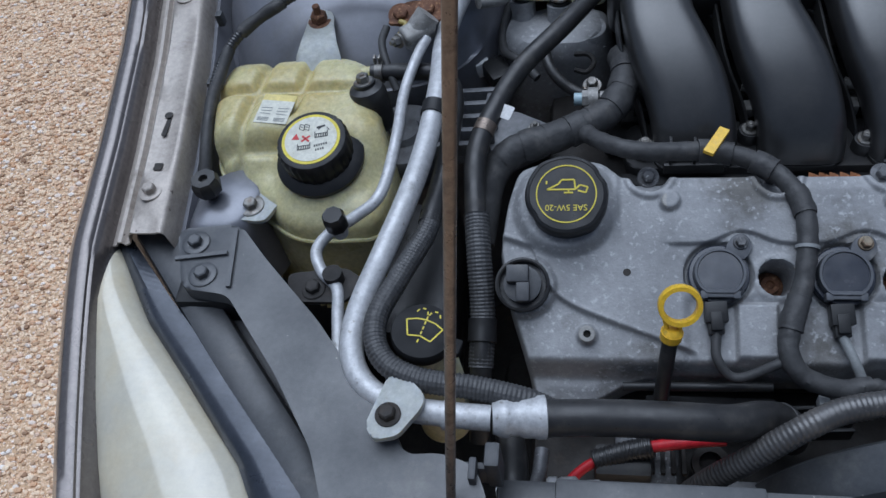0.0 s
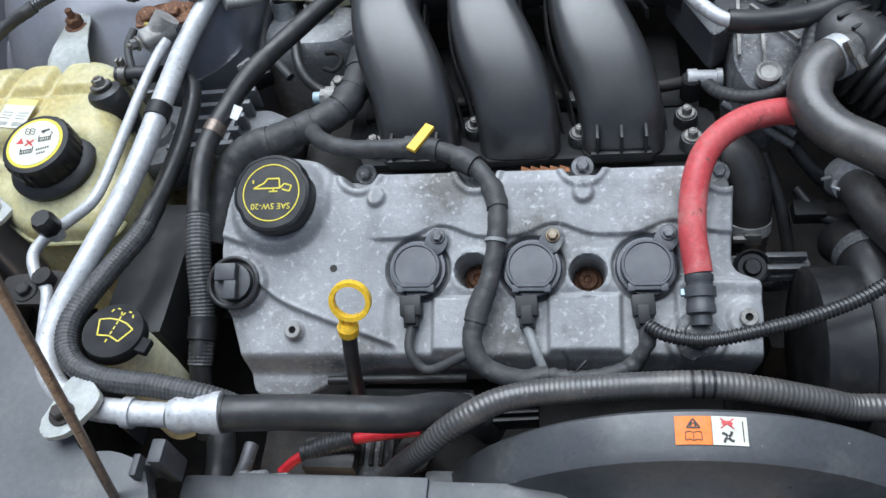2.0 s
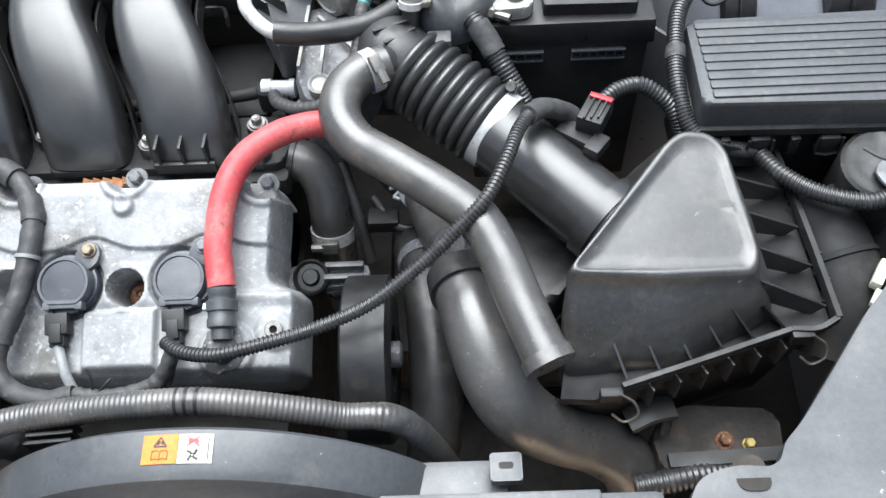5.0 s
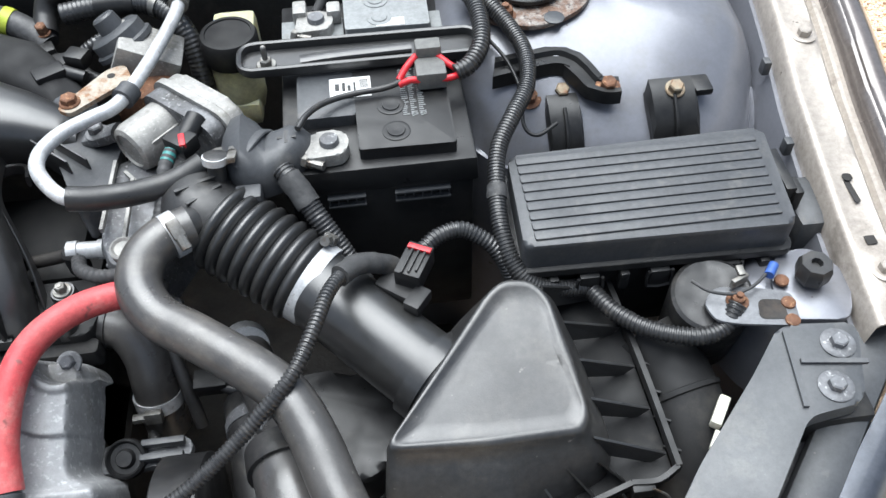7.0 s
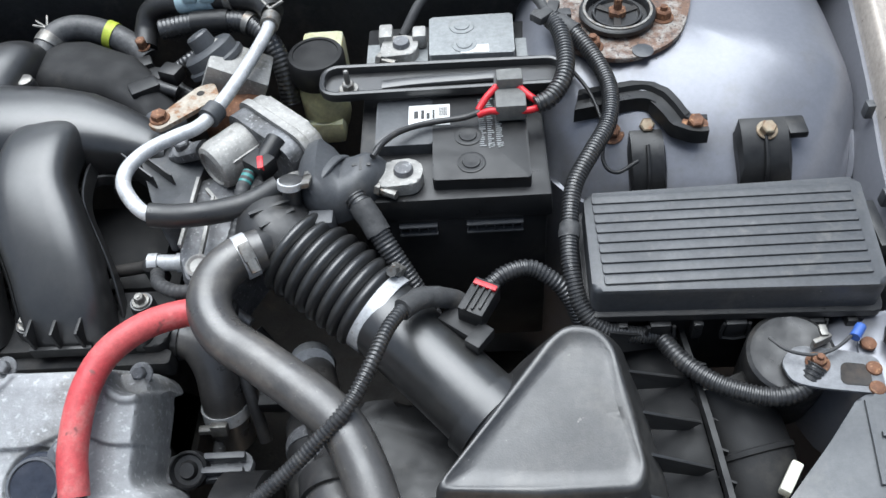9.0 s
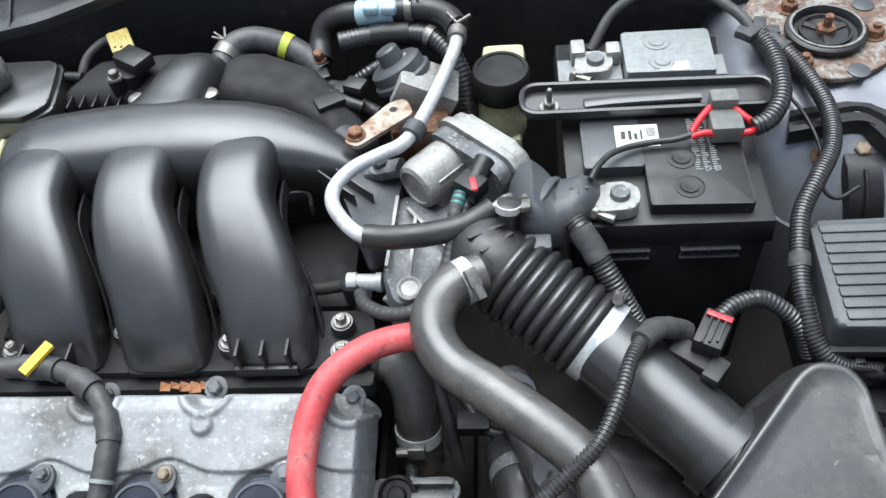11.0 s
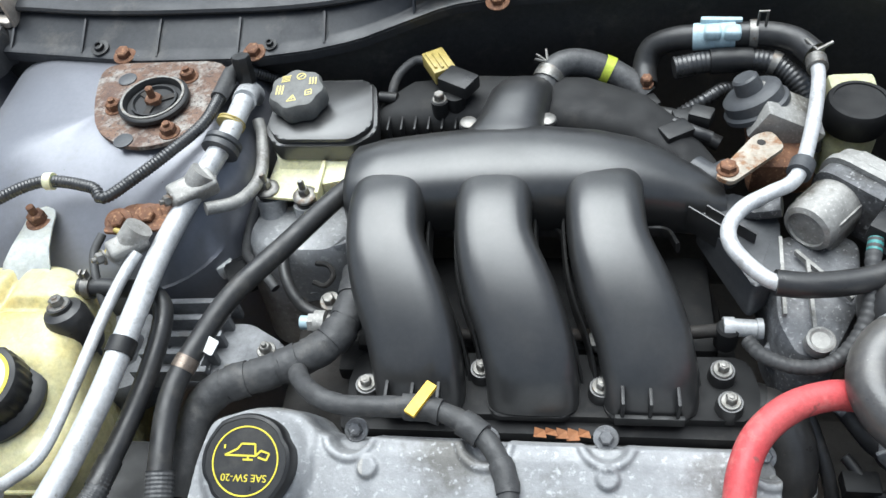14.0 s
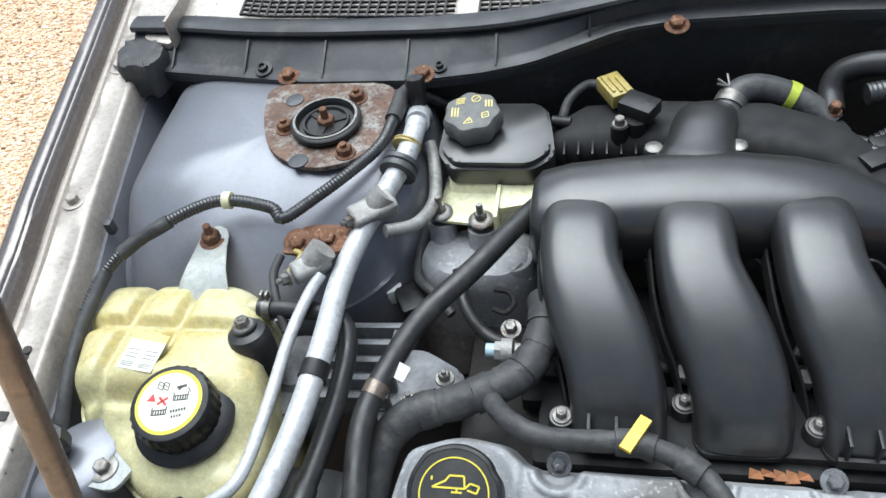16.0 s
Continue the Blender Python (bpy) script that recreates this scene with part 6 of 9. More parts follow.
box(bm, WC @ Vector((0.028, -0.003, 0.008)), (0.014, 0.014, 0.008), 0.002, WC.to_3x3())
part("cap", bm, M_MATTE, wb)
bm = bmesh.new()
WU = WC.to_3x3() @ Vector((0, 0, 1))
wpts = [(-0.016, 0.006), (-0.008, 0.0095), (0.0, 0.0105), (0.008, 0.0095), (0.016, 0.006), (0.010, -0.008), (0, -0.0055), (-0.010, -0.008), (-0.016, 0.006)]
segs = list(zip(wpts, wpts[1:])) + [((0, -0.012), (0, -0.009)), ((0, -0.004), (0, -0.001)), ((0, 0.001), (0, 0.004)), ((0, 0.006), (0, 0.009)), ((0, 0.011), (0, 0.014))]
for sgn in (-1, 1):
    arc = [(sgn * (0.0055 + 0.005 * math.cos(a)), 0.0145 + 0.006 * math.sin(a)) for a in np.linspace(0.2, 3.0, 6)]
    segs += list(zip(arc, arc[1:]))[::2]
for a, b in segs:
    strip(bm, WC @ Vector((*a, 0.0146)), WC @ Vector((*b, 0.0146)), 0.0012, 0.0003, WU)
part("symbol", bm, M_INK, wb, "yellow wiper symbol")

# engine mount with its damper
mnt = thing("engine_mount", (-0.10, 0.64, 0.76), "grey ribbed cast engine mount", "engine mount")
bm = bmesh.new()
lathe(bm, [(0.045, 0.775), (0.047, 0.785), (0.047, 0.812), (0.044, 0.818), (0.022, 0.819), (0.018, 0.826), (0, 0.826)], Matrix.Translation((-0.152, 0.634, 0)), 36)
part("rubber_pot", bm, M_MOUNT, mnt)
for k in range(5):
    bm = bmesh.new()
    box(bm, (-0.092 + 0.002 * k, 0.606 + 0.0195 * k, 0.817), (0.074, 0.0065, 0.028), 0.0015, Matrix.Rotation(radians(2), 3, "Z"))
    part("rib", bm, M_MOUNT, mnt)
bm = bmesh.new()
box(bm, (-0.063, 0.646, 0.815), (0.006, 0.082, 0.027), 0.0015, Matrix.Rotation(radians(-4), 3, "Z"))
box(bm, (-0.128, 0.646, 0.812), (0.006, 0.082, 0.024), 0.0015)
box(bm, (-0.095, 0.645, 0.808), (0.07, 0.085, 0.012), 0.001)
part("frame", bm, M_MOUNT, mnt)
bm = bmesh.new()
prism(bm, round_poly([(-0.06, 0.670), (-0.035, 0.672), (0.008, 0.647), (0.010, 0.620), (-0.055, 0.580), (-0.07, 0.60)], 0.010), 0.798, 0.810, 0.003)
part("arm", bm, M_MOUNT, mnt)
for bx, by in ((-0.011, 0.641), (-0.040, 0.615)):
    bolt((bx, by, 0.810), (0, 0, 1), 0.0058, 0.007, 1.6, "zinc nut on the engine mount arm", stud=0.006)
dmp = thing("rubber_damper", (-0.178, 0.628, 0.82), "black rubber damper with a bolt", "damper")
bm = bmesh.new()
lathe(bm, [(0.009, 0), (0.010, 0.012), (0.0175, 0.014), (0.0195, 0.019), (0.0195, 0.054), (0.017, 0.061), (0.011, 0.064), (0.011, 0.068)], frame_z((-0.170, 0.618, 0.832), (-0.10, 0.16, 1)), 28)
part("body", bm, M_RUBBER, dmp)
bolt((-0.177, 0.629, 0.898), (-0.1, 0.16, 1), 0.0065, 0.007, 1.5, "zinc bolt in rubber damper", stud=0.003)
bm = bmesh.new()
box(bm, (-0.075, 0.735, 0.818), (0.018, 0.014, 0.02), 0.003, Matrix.Rotation(0.5, 3, "Z"))
rod(bm, (-0.082, 0.742, 0.825), (-0.086, 0.752, 0.838), 0.006)
solid("white_clip", bm, M_WHITE, "small off-white plastic wiring clip", "clip")
bm = bmesh.new()
box(bm, (-0.056, 0.724, 0.818), (0.026, 0.036, 0.02), 0.004, Matrix.Rotation(0.5, 3, "Z"))
solid("wiring_plug", bm, M_BLACK, "black wiring plug beside the engine mount", "connector")

# power steering pressure switch
sw = thing("pressure_switch", (0.044, 0.650, 0.84), "brass and grey pressure switch", "sensor")
bm = bmesh.new()
rod(bm, (0.030, 0.650, 0.845), (0.038, 0.650, 0.845), 0.0065, seg=10)
part("tip", bm, M_LTBLUE, sw, "pale grey plastic tip")
bm = bmesh.new()
rod(bm, (0.038, 0.650, 0.845), (0.044, 0.650, 0.845), 0.009, seg=6)
rod(bm, (0.044, 0.650, 0.845), (0.054, 0.650, 0.845), 0.0115, seg=18)
rod(bm, (0.056, 0.650, 0.845), (0.070, 0.650, 0.845), 0.0075, seg=14)
part("body", bm, M_CASTLT, sw)

# taped main harness and the branch across the valve cover
hose("engine_harness", [(-0.06, 0.50, 0.80), (-0.050, 0.555, 0.83), (-0.028, 0.578, 0.846), (0.0, 0.588, 0.850), (0.030, 0.600, 0.852), (0.062, 0.618, 0.856), (0.078, 0.645, 0.860), (0.082, 0.675, 0.862), (0.078, 0.70, 0.855)], 0.0150, M_TAPE, "thick taped wiring harness beside engine", "wiring harness", seg=16, bits=[("tape_wrap", 0.30 + 0.082 * k, 0.020 - 0.003 * (k % 2), 0.0155 + 0.0006 * (k % 2), M_TAPE, "") for k in range(8)])
hose("coil_harness", [(0.038, 0.600, 0.852), (0.055, 0.572, 0.866), (0.085, 0.553, 0.872), (0.125, 0.552, 0.870), (0.165, 0.552, 0.868), (0.195, 0.540, 0.865), (0.214, 0.525, 0.862), (0.227, 0.500, 0.858), (0.229, 0.470, 0.850), (0.223, 0.430, 0.834), (0.212, 0.400, 0.823), (0.209, 0.376, 0.812), (0.222, 0.360, 0.802), (0.25, 0.354, 0.796), (0.272, 0.357, 0.797)], 0.0086, M_TAPE, "taped coil wiring harness over the valve cover", "wiring harness", seg=14,
          bits=[("tie", 0.62, 0.003, 0.0102, M_BATGREY, "pale cable tie"), ("joint", 0.40, 0.02, 0.0112, M_TAPE, "taped joint"), ("joint", 0.29, 0.03, 0.0108, M_TAPE, ""), ("joint", 0.50, 0.025, 0.0098, M_TAPE, ""), ("joint", 0.72, 0.03, 0.0100, M_TAPE, "")])
tg = thing("yellow_tag", (0.155, 0.560, 0.87), "yellow plastic tie tab on the harness", "cable tie")
bm = bmesh.new()
strip(bm, (0.150, 0.541, 0.877), (0.166, 0.567, 0.880), 0.0095, 0.0035)
part("tab", bm, M_YELLOW, tg)
for i, (cu_, cv_) in enumerate(COILS):
    e = ((0.205, 0.372, 0.807), (0.268, 0.356, 0.797), (0.315, 0.358, 0.798))[i]
    a = vc(cu_ - 0.004, cv_ + 0.052, 0.004)
    b = vc(cu_ - (0.004 if i == 0 else -0.004 if i == 1 else 0.006), cv_ + 0.074, 0.006)
    c = vc(cu_ + (0.012 if i == 0 else 0.010 if i == 1 else -0.014), cv_ + 0.089, 0.002)
    hose("coil_lead", [tuple(a), tuple(b), tuple(c), e], 0.0042, M_TAPE if i != 1 else M_BATGREY, "short taped lead of an ignition coil" if i != 1 else "coil lead with frayed pale wrap", "wire", group="coil leads")
hose("rail_wiring", [(0.272, 0.357, 0.797), (0.295, 0.355, 0.797), (0.318, 0.357, 0.797), (0.340, 0.364, 0.802), (0.352, 0.376, 0.815), (0.356, 0.388, 0.826)], 0.0062, M_TAPE, "taped wiring between the coil leads", "wiring harness", rib=(0.011, 0.0007))
bm = bmesh.new()
for a, b in (((0.288, 0.357, 0.800), (0.284, 0.372, 0.812)), ((0.292, 0.356, 0.800), (0.303, 0.366, 0.806)), ((0.285, 0.353, 0.80), (0.305, 0.351, 0.803))):
    tube(bm, [a, tuple((Vector(a) + Vector(b)) / 2 + Vector((0.002, 0.001, 0.002))), b], 0.0012, 6, 3)
solid("tie_ends", bm, M_BLACK, "loose cable tie ends on the wiring", "cable tie")
bm = bmesh.new()
box(bm, (0.239, 0.350, 0.775), (0.009, 0.013, 0.013), 0.002)
solid("white_plug", bm, M_WHITE, "white plastic locking plug", "connector")
bm = bmesh.new()
box(bm, (0.262, 0.352, 0.772), (0.035, 0.014, 0.014), 0.003)
solid("wiring_plug", bm, M_BLACK, "black connector below the valve cover", "connector")

# parts below the front of the valve cover
for k in range(4):
    bm = bmesh.new()
    box(bm, (0.225, 0.330 + 0.007 * k, 0.758), (0.075, 0.0035, 0.018), 0.001, Matrix.Rotation(radians(4), 3, "Z"))
    solid("heat_shield_fin", bm, M_BLACK, "black ribbed cover strip below the engine", "cover strip", "cover strips")
bm = bmesh.new()
rod(bm, (0.075, 0.362, 0.775), (0.20, 0.364, 0.777), 0.004)
box(bm, (0.15, 0.352, 0.755), (0.11, 0.020, 0.012), 0.003)
solid("heat_shield", bm, M_BLACK, "black heat shield edge with a bright bead", "heat shield")
alt = thing("alternator", (0.11, 0.315, 0.66), "grimy alternator low at the engine front", "alternator")
bm = bmesh.new()
lathe(bm, [(0.055, 0), (0.06, 0.006), (0.06, 0.05), (0.05, 0.058), (0.02, 0.06), (0, 0.06)], frame_z((0.07, 0.322, 0.665), (1, 0.05, 0)), 28)
part("body", bm, M_CASTDK, alt)
# dark bars paint the shade of the cooling slots
for k in range(5):
    bm = bmesh.new()
    box(bm, (0.092 + 0.009 * k, 0.318, 0.7245), (0.004, 0.03, 0.006), 0.001)
    part("slot_shade", bm, M_DARK, alt)
bm = bmesh.new()
lathe(bm, [(0.016, 0), (0.016, 0.012), (0.010, 0.012), (0.009, 0.004), (0, 0.004)], frame_z((0.150, 0.315, 0.722), (0, -0.3, 1)), 22)
part("terminal_ring", bm, M_DARK, alt)
bm = bmesh.new()
box(bm, (0.075, 0.308, 0.730), (0.05, 0.03, 0.025), 0.006)
part("cover", bm, M_BLACK, alt)
hose("red_cable", [(0.098, 0.318, 0.748), (0.115, 0.319, 0.753), (0.138, 0.320, 0.759), (0.160, 0.322, 0.760)], 0.0052, M_REDPL, "red insulated starter cable", "cable")
hose("red_cable", [(0.030, 0.292, 0.731), (0.040, 0.300, 0.735), (0.050, 0.306, 0.738)], 0.0045, M_REDPL, "short red cable end", "cable")
hose("corrugated_sleeve", [(0.050, 0.307, 0.737), (0.075, 0.314, 0.742), (0.101, 0.318, 0.749)], 0.009, M_LOOM, "black corrugated sleeve on a cable", "cable sleeve", rib=(0.004, 0.001))
hose("lower_hose", [(-0.025, 0.325, 0.76), (-0.020, 0.30, 0.755), (-0.018, 0.275, 0.75), (-0.02, 0.24, 0.74)], 0.013, M_RUBBER, "black rubber hose low in front")
hose("lower_line", [(0.005, 0.31, 0.75), (0.003, 0.285, 0.752), (-0.005, 0.27, 0.752), (-0.03, 0.258, 0.75)], 0.0065, M_CASTDK, "grey metal line low in front", "pipe")
fit = thing("line_fitting", (0.02, 0.275, 0.77), "knurled aluminium line fitting", "pipe fitting")
bm = bmesh.new()
rod(bm, (-0.03, 0.262, 0.775), (0.055, 0.27, 0.775), 0.0058)
lathe(bm, [(0.008, 0), (0.0098, 0.002), (0.0098, 0.008), (0.008, 0.010), (0.0092, 0.012), (0.0092, 0.024), (0.007, 0.026)], frame_z((0.012, 0.266, 0.775), (1, 0.1, 0)), 18)
part("body", bm, M_ALU, fit)
bm = bmesh.new()
box(bm, (-0.046, 0.256, 0.830), (0.040, 0.006, 0.030), 0.002)
box(bm, (-0.040, 0.250, 0.838), (0.006, 0.018, 0.034), 0.002)
box(bm, (-0.026, 0.262, 0.832), (0.012, 0.020, 0.045), 0.003)
solid("rod_socket", bm, M_GREYPL, "grey plastic socket of the prop rod", "socket")

# wiring loom round the strut tower
hose("wing_loom", [(-0.345, 0.50, 0.80), (-0.345, 0.56, 0.852), (-0.346, 0.640, 0.885), (-0.330, 0.690, 0.905), (-0.290, 0.722, 0.921), (-0.235, 0.752, 0.929), (-0.180, 0.748, 0.926), (-0.165, 0.738, 0.921), (-0.140, 0.760, 0.924), (-0.105, 0.790, 0.934), (-0.084, 0.826, 0.935), (-0.078, 0.870, 0.935), (-0.075, 0.915, 0.930), (-0.055, 0.935, 0.905), (-0.02, 0.95, 0.87)], 0.0054, M_LOOM, "corrugated wiring loom over the strut tower", "wiring loom", rib=(0.0034, 0.0007), bits=[("clip", 0.485, 0.008, 0.0085, M_CREAM, "cream plastic loom clip"), ("tape", 0.80, 0.06, 0.0085, M_TAPE, "taped stretch"), ("wrap", 0.02, 0.20, 0.0066, M_TAPE, "smooth taped stretch"), ("wrap", 0.33, 0.055, 0.0070, M_TAPE, "frayed tape wrap")])
hose("ground_wire", [(-0.150, 0.712, 0.905), (-0.143, 0.706, 0.904), (-0.155, 0.688, 0.897)], 0.0028, M_OLIVE, "short green wire at the tower", "wire")
hose("ground_lead", [(-0.165, 0.71, 0.90), (-0.168, 0.69, 0.895), (-0.160, 0.665, 0.885), (-0.15, 0.645, 0.87)], 0.0042, M_TAPE, "black taped lead at tower", "wire")
for bx, by in ((-0.150, 0.722), (-0.122, 0.728)):
    bolt((bx, by, 0.905), (0.1, -0.4, 1), 0.008, 0.007, 1.7, "rusted bolt on the tower edge", M_RUST)
bm = bmesh.new()
prism(bm, round_poly([(-0.165, 0.708), (-0.10, 0.712), (-0.09, 0.745), (-0.15, 0.745)], 0.01), 0.902, 0.905, 0.001)
solid("rusty_bracket", bm, M_RUST, "rusty steel bracket on the tower edge", "bracket")

# ---- brake fluid reservoir ----
mc = thing("brake_reservoir", (0.02, 0.85, 0.82), "brake reservoir with black lid and milky body", "brake reservoir")
LID = round_poly([(-0.036, 0.850), (-0.020, 0.826), (0.062, 0.824), (0.083, 0.845), (0.076, 0.892), (0.070, 0.922), (-0.034, 0.924)], 0.010)
bm = bmesh.new()
prism(bm, LID, 0.882, 0.901, 0.003)
prism(bm, [(0.022 + (x - 0.022) * 0.93, 0.87 + (y - 0.87) * 0.93) for x, y in LID], 0.900, 0.9075, 0.003)
part("lid", bm, M_SATIN, mc)
bm = bmesh.new()
prism(bm, [(0.022 + (x - 0.022) * 0.9, 0.87 + (y - 0.87) * 0.92) for x, y in LID], 0.840, 0.882, 0)
prism(bm, round_poly([(0.028, 0.792), (0.062, 0.80), (0.068, 0.84), (0.028, 0.84)], 0.006), 0.846, 0.880, 0.003)
loft(bm, [[(-0.032, 0.800, 0.8685), (0.024, 0.797, 0.8685), (0.024, 0.86, 0.8685), (-0.030, 0.86, 0.8685)], [(-0.022, 0.822, 0.873), (0.024, 0.820, 0.873), (0.024, 0.86, 0.873), (-0.022, 0.86, 0.873)], [(-0.024, 0.832, 0.886), (0.024, 0.830, 0.886), (0.024, 0.86, 0.886), (-0.024, 0.86, 0.886)]])
box(bm, (0.028, 0.800, 0.866), (0.004, 0.045, 0.036), 0.001)
part("body", bm, M_CREAM, mc, "milky translucent body")
bm = bmesh.new()
prism(bm, round_poly([(-0.040, 0.786), (0.024, 0.778), (0.026, 0.800), (-0.036, 0.806)], 0.006), 0.868, 0.8715, 0.0008)
part("flange", bm, M_CREAM, mc, "pale yellow plastic flange")
bm = bmesh.new()
MCAP = Matrix.Translation((-0.001, 0.880, 0.905)) @ Matrix.Rotation(radians(4), 4, "X")
lathe(bm, [(0.024, 0), (0.026, 0.004), (0.029, 0.010), (0.029, 0.022), (0.0265, 0.027), (0.022, 0.0285), (0, 0.0285)], MCAP, 64, lambda a, r: 1 + 0.055 * math.cos(7 * a) * (r > 0.02))
rescap = part("cap", bm, M_CAPGREY, mc, "dusty grey lobed screw cap")
bm = bmesh.new()


def cap_bar(x0, y0, x1, y1, w=0.0010):
    strip(bm, MCAP @ Vector((x0, y0, 0.0286)), MCAP @ Vector((x1, y1, 0.0286)), w, 0.0003)


# warning triangle, canister, brake sign and bars for the small print round the rim
for a, b in (((-0.006, -0.020), (0.003, -0.018)), ((0.003, -0.018), (-0.001, -0.011)), ((-0.001, -0.011), (-0.006, -0.020)), ((-0.0015, -0.017), (-0.001, -0.0135))):
    cap_bar(*a, *b)
for q in range(4):
    cap_bar(-0.017, 0.008 + 0.0024 * q, -0.008, 0.010 + 0.0024 * q, 0.0013)
for q in range(12):
    a = 2 * math.pi * q / 12
    cap_bar(0.003 + 0.0045 * math.cos(a), 0.016 + 0.0045 * math.sin(a), 0.003 + 0.0045 * math.cos(a + 0.5), 0.016 + 0.0045 * math.sin(a + 0.5), 0.0012)
cap_bar(0.0005, 0.0135, 0.0055, 0.0185)
for q in range(3):
    cap_bar(-0.019 + 0.003 * q, -0.010, -0.0195 + 0.003 * q, 0.003, 0.0015)
    cap_bar(0.014 + 0.003 * q, 0.004, 0.013 + 0.003 * q, 0.014, 0.0015)
for a, b in (((0.012, -0.012), (0.018, -0.010)), ((0.018, -0.010), (0.017, -0.003)), ((0.017, -0.003), (0.011, -0.005)), ((0.011, -0.005), (0.012, -0.012)), ((0.013, -0.008), (0.016, -0.007))):
    cap_bar(*a, *b)
part("print", bm, M_PALEYEL, rescap, "pale yellow cap print")
for bx, by in ((-0.029, 0.794), (0.013, 0.784)):
    st = thing("mount_stud", (bx, by, 0.85), "zinc stud and nut through rubber grommet", "stud", "mount studs")
    bm = bmesh.new()
    lathe(bm, [(0.0105, -0.012), (0.011, -0.002), (0.011, 0)], Matrix.Translation((bx, by, 0.868)), 20)
    part("grommet", bm, M_RUBBER, st)
    bm = bmesh.new()
    lathe(bm, [(0.0125, 0.0035), (0.0125, 0.006), (0.010, 0.008), (0.0075, 0.0085)], Matrix.Translation((bx, by, 0.868)), 22)
    lathe(bm, [(0.0062, 0.008), (0.0062, 0.014), (0.005, 0.0155)], Matrix.Translation((bx, by, 0.868)), 6)
    lathe(bm, [(0.0034, 0.015), (0.0034, 0.024), (0.0024, 0.026), (0, 0.026)], Matrix.Translation((bx, by, 0.868)), 10)
    part("nut", bm, M_STEEL, st)
cst = thing("cast_bracket", (0.01, 0.75, 0.78), "rough cast aluminium bracket below the reservoir", "bracket")
bm = bmesh.new()
secs = []
for g, z in ((1.25, 0.70), (1.12, 0.78), (1.02, 0.822), (0.94, 0.838), (0.76, 0.846)):
    secs.append([(0.012 + (x - 0.012) * g, 0.762 + (y - 0.762) * g, z) for x, y in round_poly([(-0.058, 0.790), (-0.060, 0.760), (-0.03, 0.728), (0.05, 0.728), (0.072, 0.76), (0.066, 0.80), (0.0, 0.81)], 0.014)])
loft(bm, secs)
part("body", bm, M_CAST, cst)
for bx, by in ((-0.029, 0.794), (0.013, 0.784)):
    bm = bmesh.new()
    tube(bm, [(bx, by, 0.862), (bx, by - 0.006, 0.840), (bx, by - 0.03, 0.80), (bx + 0.002, by - 0.05, 0.78)], 0.0145, 18)
    part("boss", bm, M_CAST, cst)
for a, b, w in (((-0.045, 0.780, 0.815), (-0.020, 0.735, 0.808), 0.006), ((0.010, 0.775, 0.830), (0.020, 0.735, 0.815), 0.008), ((0.036, 0.790, 0.830), (0.060, 0.745, 0.812), 0.007)):
    bm = bmesh.new()
    box(bm, (Vector(a) + Vector(b)) / 2 - Vector((0, 0, 0.012)), ((Vector(b) - Vector(a)).length, w, 0.045), 0.002, Matrix.Rotation(math.atan2(b[1] - a[1], b[0] - a[0]), 3, "Z"))
    part("rib", bm, M_CAST, cst)
bm = bmesh.new()
lathe(bm, [(0.022, 0.80), (0.022, 0.842), (0.019, 0.846), (0.014, 0.844), (0.013, 0.836), (0, 0.836)], Matrix.Translation((0.044, 0.760, 0)), 26)
part("boss", bm, M_CAST, cst)
hose("bracket_loom", [(-0.040, 0.80, 0.86), (-0.050, 0.77, 0.842), (-0.048, 0.74, 0.836), (-0.030, 0.72, 0.838), (-0.01, 0.70, 0.83)], 0.005, M_TAPE, "black wiring beside the cast bracket", "wiring loom")
bolt((0.048, 0.685, 0.83), (0, -0.2, 1), 0.006, 0.008, 1.7, "zinc bolt beside the manifold")
bm = bmesh.new()
tube(bm, [(0.030, 0.722, 0.842), (0.044, 0.716, 0.846), (0.050, 0.706, 0.843), (0.042, 0.698, 0.838), (0.030, 0.702, 0.838)], 0.0028, 8)
solid("wire_loop", bm, M_DARK, "bent dark wire hook", "hook")


# ---- shroud side: big loom, hoses ----
hose("shroud_loom", [(0.095, 0.279, 0.665), (0.120, 0.280, 0.718), (0.143, 0.285, 0.760), (0.169, 0.290, 0.793), (0.1926, 0.298, 0.817), (0.2146, 0.307, 0.830), (0.236, 0.316, 0.8345), (0.262, 0.321, 0.837), (0.300, 0.322, 0.8435), (0.335, 0.322, 0.849), (0.375, 0.322, 0.8525), (0.400, 0.322, 0.8515), (0.432, 0.322, 0.843), (0.475, 0.322, 0.8265), (0.497, 0.322, 0.817), (0.527, 0.323, 0.8125), (0.546, 0.322, 0.7915), (0.560, 0.321, 0.756), (0.575, 0.320, 0.70)], 0.0100, M_DUSTY, "thick black split loom along the fan shroud", "wiring loom", rib=(0.0040, 0.0004), seg=18,
     bits=[("cut", 0.575, 0.0022, 0.0106, M_BLACK, "dark cut ring"), ("cut", 0.585, 0.0022, 0.0106, M_BLACK, "dark cut ring"), ("cut", 0.596, 0.0022, 0.0106, M_BLACK, "dark cut ring"), ("tape", 0.80, 0.05, 0.0108, M_TAPE, "wrapped black tape")])
rh = hose("red_hose", [(0.3945, 0.427, 0.842), (0.391, 0.460, 0.858), (0.396, 0.500, 0.874), (0.410, 0.530, 0.882), (0.436, 0.553, 0.884), (0.466, 0.565, 0.882), (0.488, 0.567, 0.878)], 0.0115, M_RED, "red silicone breather hose", seg=18)
bm = bmesh.new()
